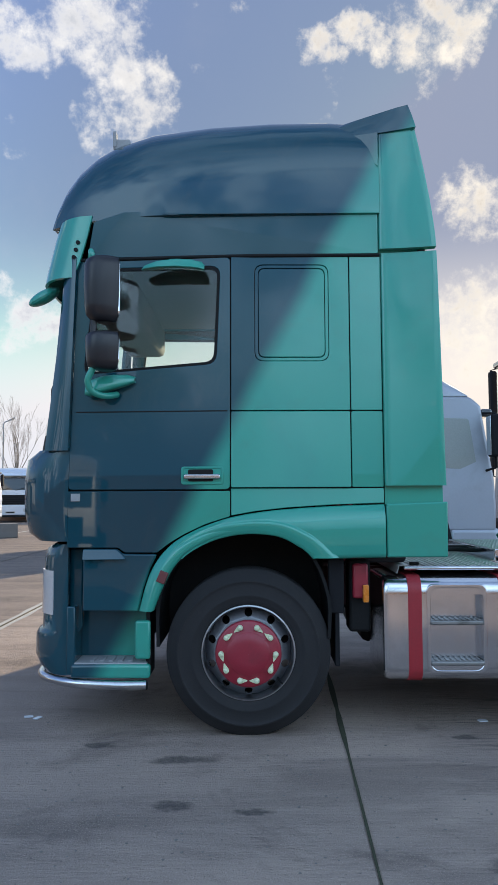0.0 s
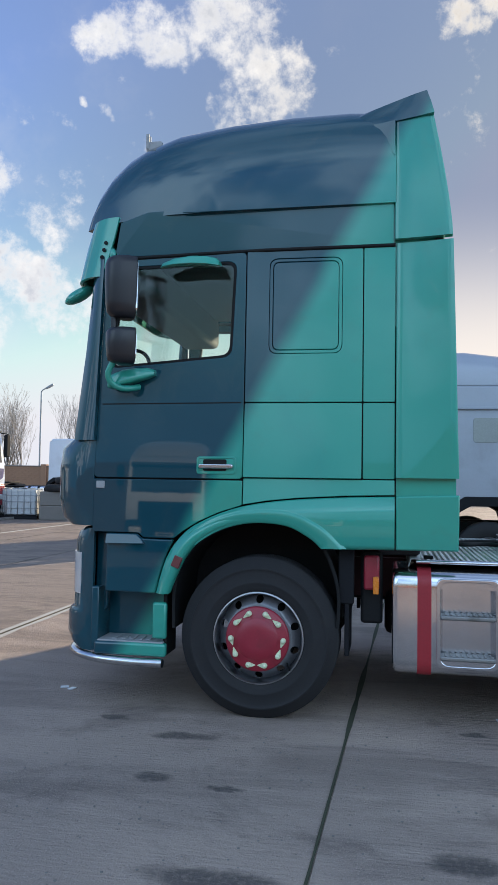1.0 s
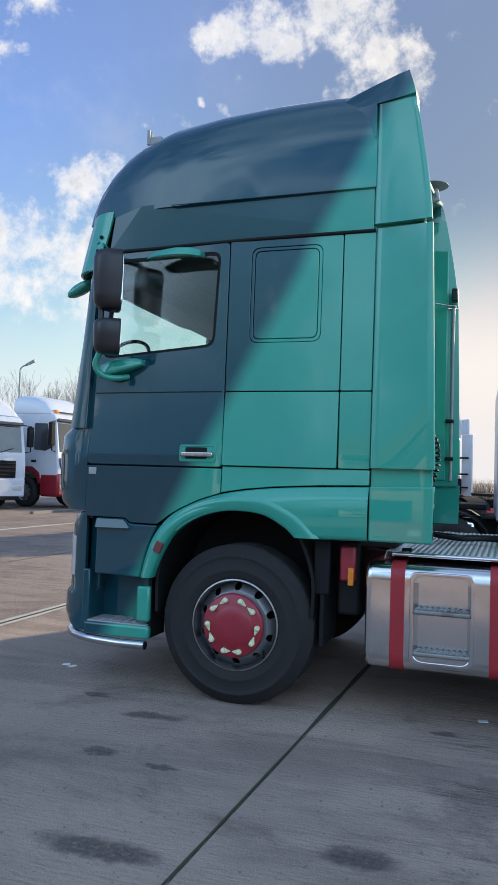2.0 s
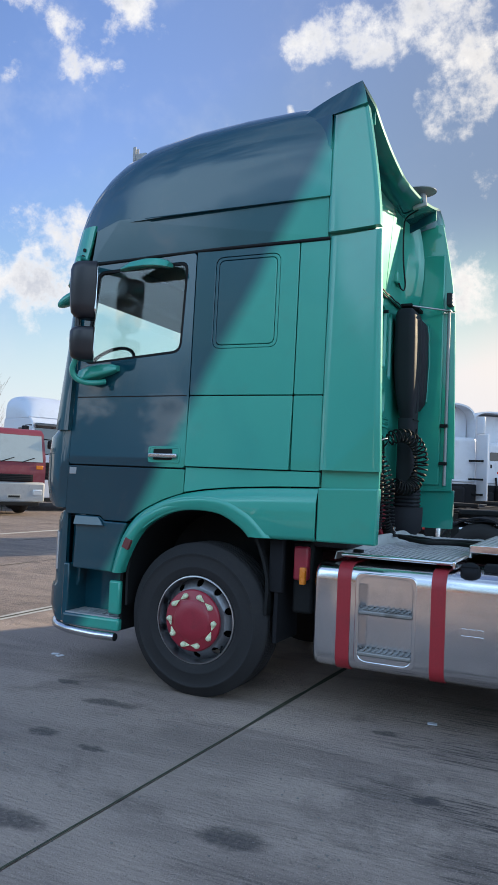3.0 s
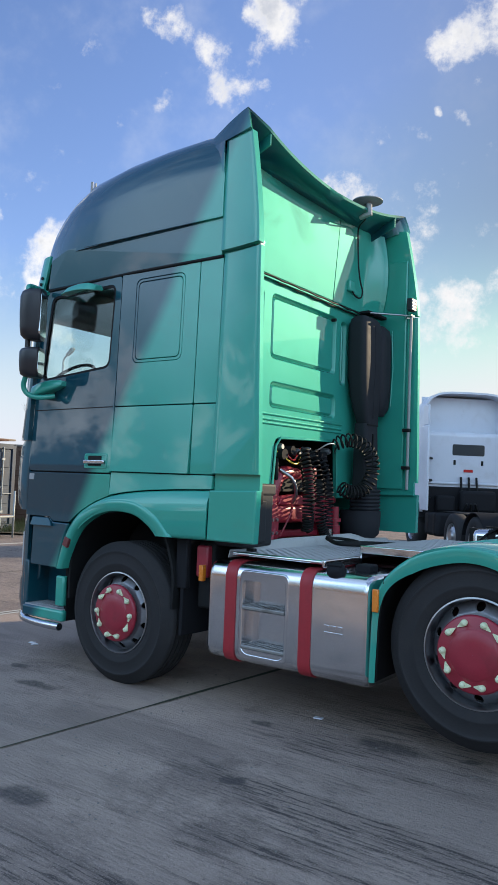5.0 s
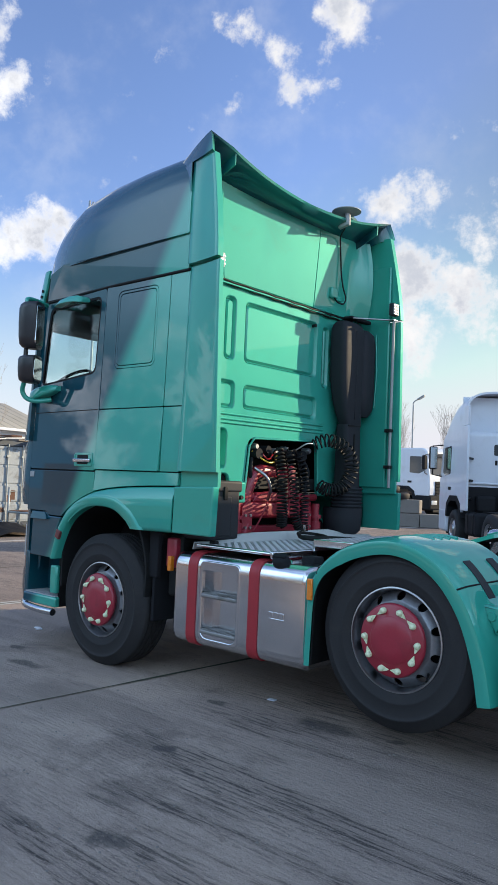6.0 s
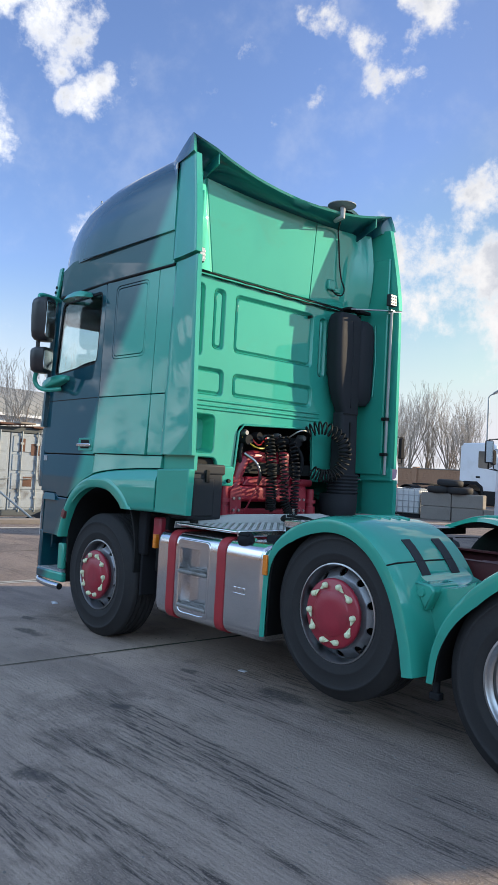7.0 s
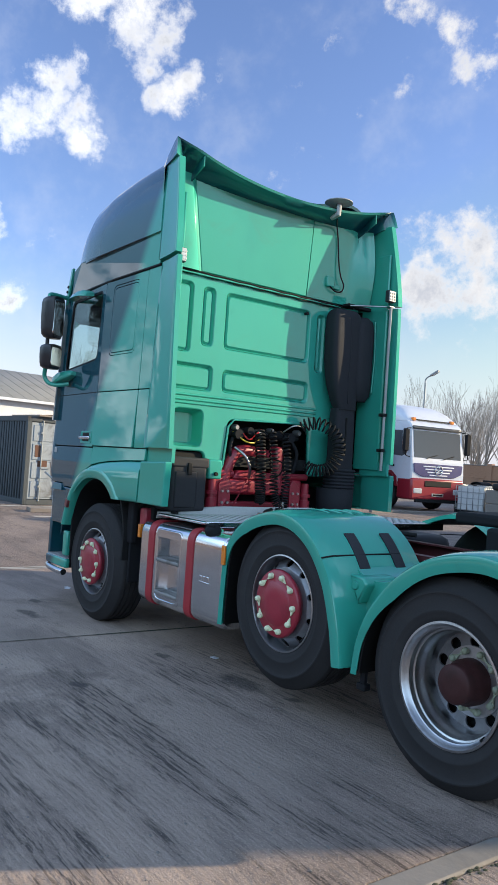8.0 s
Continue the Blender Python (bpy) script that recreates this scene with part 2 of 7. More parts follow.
scrub = surface("winter_scrub", (0.075, 0.062, 0.038), 0.95, 0, 0.4, (0.04, 0.04, 0.02), 1.0)
grass = surface("rough_grass", (0.10, 0.115, 0.04), 0.9, 0, 0.4, (0.10, 0.08, 0.045), 3.0)
tank_plastic = surface("milky_tank_plastic", (0.50, 0.53, 0.55), 0.4, 0, 0.3, (0.3, 0.3, 0.28), 3.0)
yellow_plate = surface("yellow_plate", (0.70, 0.48, 0.04), 0.5, 0, 0.1)
seat_cloth = surface("dark_cloth", (0.035, 0.037, 0.042), 0.85, 0, 0.2)
headlining = surface("grey_headlining", (0.16, 0.165, 0.17), 0.9, 0, 0.2)
moss = surface("moss_and_dirt", (0.046, 0.052, 0.029), 0.95, 0, 0.5, (0.05, 0.048, 0.04), 8, 50, 0.5)
oil = surface("oil_stain", (0.085, 0.083, 0.082), 0.8, 0, 0.6, (0.14, 0.135, 0.13), 9, 60, 0.05)
whitewash = surface("worn_white_line", (0.42, 0.41, 0.38), 0.85, 0, 0.6, (0.16, 0.15, 0.14), 4, 40, 0.1)


def glass_material(name, tint, rough=0.0):
    def build(n, i):
        i["Base Color"].default_value = tint
        i["Roughness"].default_value = rough
        i["Transmission Weight"].default_value, i["IOR"].default_value = 1.0, 1.05
        i["Coat Weight"].default_value, i["Coat Roughness"].default_value, i["Coat IOR"].default_value = 1.0, 0.02, 1.5
    return material(name, build)


glass = glass_material("window_glass", (0.82, 0.92, 0.90, 1))
# the sky showing in these panes is put into the pale grey base
sky_pale_glass = surface("sky_pale_windscreen", (0.30, 0.33, 0.32), 0.22, 0, 0.3, (0.20, 0.22, 0.22), 4, coat=0.6)
box_grey = surface("scuffed_grey_plastic", (0.034, 0.036, 0.041), 0.6, 0, 0.4, (0.05, 0.051, 0.053), 8, 90, 0.06, spec=0.15)
# nearly black, faintly blue, with little gloss
intake_plastic = surface("black_intake_plastic", (0.026, 0.028, 0.034), 0.65, 0, 0.35, (0.030, 0.031, 0.035), 5, 120, 0.06, spec=0.12)
dark_glass = surface("dark_window", (0.05, 0.056, 0.06), 0.1, 0, 0.1, coat=1.0)
mirror = surface("mirror_glass", (0.75, 0.77, 0.78), 0.1, 1.0, 0.05, bump=0)


STAINS = [(-0.44, 4.455, 0.17, 0.07), (-0.41, 3.81, 0.11, 0.055), (-0.01, 3.735, 0.09, 0.04), (0.12, 2.885, 0.27, 0.08), (1.10, 3.195, 0.15, 0.09),
          (1.72, 4.02, 0.06, 0.05), (2.10, 5.02, 0.22, 0.10), (-0.95, 4.72, 0.10, 0.05), (1.29, 4.87, 0.08, 0.04), (2.54, 5.11, 0.07, 0.04), (2.36, 3.11, 0.10, 0.06)]


def concrete():
    """Brushed yard concrete: tamping ridges along x, grit, broad dark wear, pale dust and a few oil stains."""
    def build(n, i):
        p = n.add("ShaderNodeNewGeometry").outputs["Position"]
        s = n.add("ShaderNodeMapping", {"Vector": p, "Scale": (4.0, 21.0, 1.0)}).outputs[0]
        ridge = n.noise(s, 2.0, 6.0, 0.62, 0.3)
        w = n.add("ShaderNodeMapping", {"Vector": p, "Scale": (0.35, 1.0, 1.0)}).outputs[0]
        lines = n.add("ShaderNodeTexWave", {"Vector": w, "Scale": 9.0, "Distortion": 7.0, "Detail": 4.0, "Detail Scale": 2.2, "Detail Roughness": 0.65}, wave_type="BANDS", bands_direction="Y").outputs[1]
        ridge = n.math("MULTIPLY_ADD", lines, 0.115, n.math("MULTIPLY_ADD", ridge, 0.66, 0.105))
        ridge = n.math("MULTIPLY_ADD", n.noise(p, 26.0, 4.0, 0.7), 0.44, n.math("ADD", ridge, -0.22))
        s2 = n.add("ShaderNodeMapping", {"Vector": p, "Scale": (0.45, 1.6, 1.0)}).outputs[0]
        streak = n.noise(s2, 1.2, 6.0, 0.62, 0.6)
        big = n.noise(p, 0.30, 5.0, 0.55)
        grit = n.noise(p, 110.0, 3.0, 0.7)
        pit = n.noise(p, 30.0, 5.0, 0.7)
        c = n.mix(n.step(big, 0.36, 0.66), (0.305, 0.288, 0.262, 1), (0.46, 0.43, 0.375, 1))
        c = n.mix(n.step(streak, 0.47, 0.66, 0.0, 0.55), c, (0.135, 0.127, 0.119, 1))
        wear = n.noise(p, 0.85, 7.0, 0.68, 0.5)
        c = n.mix(n.step(wear, 0.53, 0.64, 0.0, 0.55), c, (0.113, 0.107, 0.100, 1))
        bay = n.add("ShaderNodeSeparateXYZ", {0: p}).outputs[0]
        worn = n.math("MULTIPLY", n.step(n.noise(s2, 0.9, 4.0, 0.6), 0.42, 0.64, 0.10, 0.55), n.math("MAXIMUM", n.step(bay, 0.5, 2.2, 0.25, 1.0), n.step(bay, -2.8, -2.0, 1.0, 0.3)))
        c = n.mix(n.math("MULTIPLY", n.step(ridge, 0.50, 0.60), worn), c, (0.072, 0.072, 0.074, 1))
        dash = n.noise(n.add("ShaderNodeMapping", {"Vector": p, "Scale": (2.0, 26.0, 1.0)}).outputs[0], 1.6, 6.0, 0.68, 0.25)
        bare = n.step(n.noise(n.add("ShaderNodeMapping", {"Vector": p, "Scale": (0.42, 2.9, 1.0)}).outputs[0], 1.0, 6.0, 0.66, 0.4), 0.46, 0.57, 0.08, 1.0)
        dash = n.math("MULTIPLY", n.step(dash, 0.49, 0.58, 0.0, 0.92), n.math("MULTIPLY", bare, n.math("MAXIMUM", n.step(bay, 0.7, 2.0, 0.10, 1.0), n.step(bay, -3.1, -2.8, 0.9, 0.1))))
        c = n.mix(n.math("MULTIPLY", bare, n.step(bay, 0.9, 2.2, 0.0, 0.34)), c, (0.085, 0.078, 0.076, 1))
        c = n.mix(dash, c, (0.042, 0.040, 0.039, 1))
        c = n.mix(n.step(bay, -3.2, -2.7, 0.5, 0.0), c, (0.10, 0.096, 0.092, 1))
        c = n.mix(n.step(grit, 0.52, 0.68, 0.0, 0.5), c, (0.55, 0.53, 0.50, 1))
        c = n.mix(n.step(pit, 0.60, 0.70, 0.0, 0.6), c, (0.070, 0.068, 0.066, 1))
        wob = n.add("ShaderNodeTexNoise", {"Vector": p, "Scale": 7.0, "Detail": 5.0, "Roughness": 0.65}).outputs[1]
        wob = n.add("ShaderNodeVectorMath", {0: wob, 1: (0.5, 0.5, 0.5)}, operation="SUBTRACT").outputs[0]
        q = n.add("ShaderNodeVectorMath", {0: wob, 1: (0.22, 0.16, 0.0), 2: p}, operation="MULTIPLY_ADD").outputs[0]
        spot = None
        for cx, cy, rx, ry in STAINS:
            v = n.add("ShaderNodeVectorMath", {0: q, 1: (cx, cy, 0)}, operation="SUBTRACT").outputs[0]
            v = n.add("ShaderNodeVectorMath", {0: v, 1: (1 / rx, 1 / ry, 0)}, operation="MULTIPLY").outputs[0]
            d = n.add("ShaderNodeVectorMath", {0: v}, operation="LENGTH").outputs["Value"]
            k = n.step(d, 0.6, 1.35, 1.0, 0.0)
            spot = k if spot is None else n.math("MAXIMUM", spot, k)
        spot = n.math("MULTIPLY", spot, n.step(pit, 0.25, 0.55, 0.35, 0.8))
        c = n.mix(spot, n.mix(1.0, c, (0.90, 0.85, 0.80, 1), "MULTIPLY"), (0.050, 0.049, 0.048, 1))
        c = n.mix(1.0, c, (1.10, 0.975, 0.97, 1), "MULTIPLY")
        join(n, i["Base Color"], c)
        join(n, i["Roughness"], n.math("MULTIPLY_ADD", streak, -0.22, 0.92, clamp=True))
        h = n.math("MULTIPLY_ADD", ridge, -0.9, n.math("MULTIPLY_ADD", pit, -0.8, n.math("MULTIPLY", grit, 0.55)))
        join(n, i["Normal"], n.add("ShaderNodeBump", {"Height": h, "Strength": 0.8, "Distance": 0.018}).outputs[0])
    return material("yard_concrete", build)


yard = concrete()


# ---- mesh tools ----
def mesh_of(name, bm, mat, smooth=50):
    bmesh.ops.recalc_face_normals(bm, faces=bm.faces[:])
    me = bpy.data.meshes.new(name)
    bm.to_mesh(me)
    bm.free()
    me.materials.append(mat)
    if smooth:
        flags = [p.use_smooth for p in me.polygons]
        me.set_sharp_from_angle(angle=radians(smooth))
        me.polygons.foreach_set("use_smooth", flags)
    return me


def part(name, bm, mat, parent, label="", smooth=50):
    """One mesh object under a thing or a part; its points are given in the thing's own frame."""
    ob = new(name, mesh_of(name, bm, mat, smooth))
    ob.parent = parent
    return tagged(ob, label)


def thing(name, label, category, group=""):
    return tagged(new(name), label, category, group)


def setting(name, bm, mat, label="", smooth=0):
    return tagged(new(name, mesh_of(name, bm, mat, smooth)), label, "", "", "structure")


def box(bm, lo, hi, bevel=0.0, m=None, seg=2):
    lo, hi = Vector(lo), Vector(hi)
    mat = Matrix.Translation((lo + hi) / 2) @ Matrix.Diagonal((*(hi - lo), 1))
    out = bmesh.ops.create_cube(bm, size=1, matrix=(m or Matrix()) @ mat)
    if bevel:
        edges = list({e for v in out["verts"] for e in v.link_edges})
        made = bmesh.ops.bevel(bm, geom=edges, offset=bevel, segments=seg, profile=0.5, affect="EDGES")
        for f in made["faces"]:
            f.normal_update()
            f.smooth = max(abs(f.normal.x), abs(f.normal.y), abs(f.normal.z)) < 0.985
    return bm


def B(lo, hi, bevel=0.0, m=None, seg=2):
    return box(bmesh.new(), lo, hi, bevel, m, seg)


def lathe(bm, profile, seg=48, m=None):
    """Turns (radius, along) points round the y axis; along runs in +y."""
    rings = []
    for r, a in profile:
        rings.append([bm.verts.new((r * math.cos(k * math.tau / seg), a, r * math.sin(k * math.tau / seg))) for k in range(seg)])
    for p, q in zip(rings, rings[1:]):
        for k in range(seg):
            bm.faces.new((p[k], p[(k + 1) % seg], q[(k + 1) % seg], q[k])).smooth = True
    if m:
        bmesh.ops.transform(bm, matrix=m, verts=[v for ring in rings for v in ring])
    return bm


def disc_cap(bm, r, a, seg=48, m=None):
    vs = [bm.verts.new((m or Matrix()) @ Vector((r * math.cos(k * math.tau / seg), a, r * math.sin(k * math.tau / seg)))) for k in range(seg)]
    bm.faces.new(vs)
    return bm


def tube(bm, pts, r, seg=8, close=False):
    """A round bar along points."""
    pts = [Vector(p) for p in pts]
    rings, n = [], len(pts)
    side = None
    for k, p in enumerate(pts):
        d = (pts[(k + 1) % n] - pts[k - 1]) if close else (pts[min(k + 1, n - 1)] - pts[max(k - 1, 0)])
        d.normalize()
        if side is None:
            side = d.orthogonal().normalized()
        side = (side - d * side.dot(d)).normalized()
        up = d.cross(side)
        rings.append([bm.verts.new(p + r * (math.cos(a) * side + math.sin(a) * up)) for a in (j * math.tau / seg for j in range(seg))])
    pairs = list(zip(rings, rings[1:])) + ([(rings[-1], rings[0])] if close else [])
    for a, b in pairs:
        for j in range(seg):
            bm.faces.new((a[j], a[(j + 1) % seg], b[(j + 1) % seg], b[j])).smooth = True
    if not close:
        bm.faces.new(rings[0][::-1])
        bm.faces.new(rings[-1])
    return bm


def spline(pts, steps=8):
    """Points on a smooth curve through pts."""
    pts = [Vector(p) for p in pts]
    ext = [2 * pts[0] - pts[1], *pts, 2 * pts[-1] - pts[-2]]
    out = []
    for a, b, c, d in zip(ext, ext[1:], ext[2:], ext[3:]):
        for k in range(steps):
            t = k / steps
            out.append(0.5 * ((2 * b) + (c - a) * t + (2 * a - 5 * b + 4 * c - d) * t * t + (3 * b - a - 3 * c + d) * t ** 3))
    return out + [pts[-1]]


def loft(bm, rings, close_ring=False, caps=False):
    rows = [[bm.verts.new(p) for p in ring] for ring in rings]
    for a, b in zip(rows, rows[1:]):
        n = len(a)
        for k in range(n if close_ring else n - 1):
            bm.faces.new((a[k], a[(k + 1) % n], b[(k + 1) % n], b[k])).smooth = True
    if caps:
        bm.faces.new(rows[0])
        bm.faces.new(rows[-1])
    return bm


def solid(bm, depth):
    """Gives an open sheet thickness along its normals (inwards)."""
    bmesh.ops.recalc_face_normals(bm, faces=bm.faces[:])
    bmesh.ops.solidify(bm, geom=bm.faces[:], thickness=depth)
    return bm


def rounded(pts, r, seg=4):
    """A polygon with its corners rounded; pts may carry a third number, the corner's own radius."""
    out, n = [], len(pts)
    for k in range(n):
        p = Vector(pts[k][:2])
        rr = pts[k][2] if len(pts[k]) > 2 else r
        a, b = Vector(pts[k - 1][:2]) - p, Vector(pts[(k + 1) % n][:2]) - p
        d = min(rr, a.length * 0.48, b.length * 0.48)
        if d < 1e-4:
            out.append(p)
            continue
        a, b = p + a.normalized() * d, p + b.normalized() * d
        for j in range(seg + 1):
            t = j / seg
            out.append((1 - t) ** 2 * a + 2 * t * (1 - t) * p + t * t * b)
    return out


def sheet(bm, outer, holes, place, thick, bevel=0.0):
    """A flat panel from an outline and holes in the plane (u, v); place(u, v, w) puts it in space, w metres inwards."""
    loops = []
    for loop in (outer, *holes):
        vs = [bm.verts.new((p[0], 0, p[1])) for p in loop]
        loops.append((vs, [bm.edges.new((vs[k - 1], vs[k])) for k in range(len(vs))]))
    bmesh.ops.triangle_fill(bm, use_beauty=True, use_dissolve=False, edges=[e for _, es in loops for e in es])
    front = bm.faces[:]
    twin = {v: bm.verts.new((v.co.x, thick, v.co.z)) for v in bm.verts[:]}
    for f in front:
        bm.faces.new([twin[v] for v in reversed(f.verts)])
    for vs, _ in loops:
        for k in range(len(vs)):
            bm.faces.new((vs[k - 1], vs[k], twin[vs[k]], twin[vs[k - 1]]))
    bmesh.ops.recalc_face_normals(bm, faces=bm.faces[:])
    if bevel:
        bmesh.ops.bevel(bm, geom=[e for _, es in loops for e in es], offset=bevel, segments=2, profile=0.5, affect="EDGES")
        for f in bm.faces:
            f.normal_update()
            f.smooth = 0.03 < abs(f.normal.y) < 0.985
    for v in bm.verts:
        v.co = place(v.co.x, v.co.z, v.co.y)
    return bm


def S(outer, holes, place, thick, bevel=0.0):
    return sheet(bmesh.new(), outer, holes, place, thick, bevel)


def rect(x0, z0, x1, z1, r=0.0, seg=4):
    pts = [(x0, z0), (x1, z0), (x1, z1), (x0, z1)]
    return rounded(pts, r, seg) if r else [Vector(p) for p in pts]


def merge(*bms):
    bm = bmesh.new()
    for b in bms:
        me = bpy.data.meshes.new("tmp")
        b.to_mesh(me)
        b.free()
        bm.from_mesh(me)
        bpy.data.meshes.remove(me)
    return bm

# ---- ground ----
JOINTS = [-14.4, -11.5, -8.55, -5.85, -2.95, 0.485, 4.34]


def skew(x, y):
    """The joint under the cab's rear runs slightly askew."""
    return 0.035 * (y - 3.2) if abs(x - 0.485) < 0.02 else 0.0


def ground():
    bm = bmesh.new()
    box(bm, (-900, -900, -0.6), (900, 900, -0.012))
    g = setting("ground", bm, yard, "grey brushed concrete yard with wear and tyre marks")
    # bays of concrete between the long joints
    for k, (a, b) in enumerate(zip(JOINTS, JOINTS[1:])):
        bm = bmesh.new()
        box(bm, (a + 0.006, -12, -0.2), (b - 0.006, 34, 0.0), 0.004, seg=1)
        for v in bm.verts:
            v.co.x += skew(v.co.x, v.co.y)
        part("concrete_bay", bm, yard, g, smooth=0)
    for x in JOINTS[1:-1]:
        bm = bmesh.new()
        rnd = random.Random(int(x * 100))
        n = 160
        rows = [[], []]
        for k in range(n + 1):
            y = -6 + 34 * k / n
            w = 0.005 + 0.006 * rnd.random() + 0.022 * max(0, noise.noise(Vector((x, y * 1.3, 3))))
            rows[0].append((x - w + skew(x, y), y, 0.004))
            rows[1].append((x + w * 0.8 + skew(x, y), y, 0.004))
        loft(bm, rows)
        part("joint_moss", bm, moss, g, "mossy dirt-filled slab joint", 0)
    # pale mortar along both sides of the joint ahead of the cab
    rnd = random.Random(17)
    for side in (-1, 1):
        rows = [[], []]
        for k in range(140):
            y = 1.0 + 0.2 * k
            rows[0].append((-2.95 + side * 0.020, y, 0.003))
            rows[1].append((-2.95 + side * (0.075 + 0.03 * noise.noise(Vector((side, y * 1.7, 0))) + 0.008 * rnd.random()), y, 0.003))
        part("joint_mortar", loft(bmesh.new(), rows), whitewash, g, "pale worn mortar beside a slab joint", 0)
    # the edge strip behind the rear axle
    bm = B((4.35, -12, -0.2), (4.47, 4.72, 0.012), 0.01)
    part("edging", bm, concrete_block, g, "pale concrete edging strip")
    bm = B((4.48, -12, -0.2), (40, 34, 0.004))
    part("concrete_bay", bm, yard, g, smooth=0)
    bm = bmesh.new()
    rnd = random.Random(5)
    for k in range(260):
        y, x, s = rnd.uniform(2.0, 4.7), 4.475 + rnd.gauss(0, 0.018), rnd.uniform(0.003, 0.010)
        bmesh.ops.create_icosphere(bm, subdivisions=1, radius=s, matrix=Matrix.Translation((x, y, 0.006)) @ Matrix.Diagonal((1.2, 1.6, 0.5, 1)))
    tagged(part("moss", bm, moss, g, "moss tufts along the edging"), kind="stuff")
    return g


ground_ob = ground()


for x, y0, y1 in ((-9.85, 8, 34), (-12.6, 6, 12)):
    bm = B((x - 0.06, y0, -0.05), (x + 0.06, y1, 0.004))
    setting("painted_line", bm, whitewash, "worn white painted line on the yard")

# ---- the tractor unit ----
CY = 6.08
truck = thing("tractor_unit", "green three-axle tractor unit with high sleeper cab and raised middle axle", "truck")


def side_y(x, z):
    return 4.835 + (max(0, -0.15 - x) * 0.062 if x < -0.15 else 0.02 * (x + 0.15)) + 0.02 * (z - 1.5)


def near(out=0.0):
    return lambda u, v, w: Vector((u, side_y(u, v) + w - out, v))


def far(out=0.0):
    return lambda u, v, w: Vector((u, 2 * CY - side_y(u, v) - w + out, v))


def both(fn):
    """Runs fn for the cab's near and far side; fn gets the placing function's maker and the mirror matrix."""
    flip = Matrix.Translation((0, 2 * CY, 0)) @ Matrix.Diagonal((1, -1, 1, 1))
    fn(near, Matrix())
    fn(far, flip)


def flipped(bm, m):
    bmesh.ops.transform(bm, matrix=m, verts=bm.verts[:])
    return bm


def along(pts, n):
    """n points at even steps along a line smoothed through pts."""
    line = [p.xy for p in spline([(a, b, 0) for a, b in pts], 5)]
    run = [0.0]
    for p, q in zip(line, line[1:]):
        run.append(run[-1] + (q - p).length)
    out, k = [], 0
    for j in range(n):
        want = run[-1] * j / (n - 1)
        while k < len(line) - 2 and run[k + 1] < want:
            k += 1
        out.append(line[k].lerp(line[k + 1], min(1, (want - run[k]) / max(1e-9, run[k + 1] - run[k]))))
    return out


WINDOW = rounded([(-1.12, 2.285), (-0.25, 2.345), (-0.225, 2.99), (-1.04, 2.99)], 0.07)


def flared(put, levels, front, rear_at, out, thick):
    """A thick sheet on the cab's side from x = front to rear_at(z), standing out(x, z) proud, with eased edges."""
    rings = []
    for v in levels:
        r = rear_at(v)
        us = [front, front + 0.006] + [front + (r - front) * j / 8 for j in range(1, 8)] + [r - 0.008, r]
        face = [put(out(u, v))(u, v, 0.006 if u in (front, r) else 0.0) for u in us]
        back = [put(out(u, v))(u, v, thick) for u in reversed(us)]
        rings.append(face + back)
    return loft(bmesh.new(), rings, True, True)


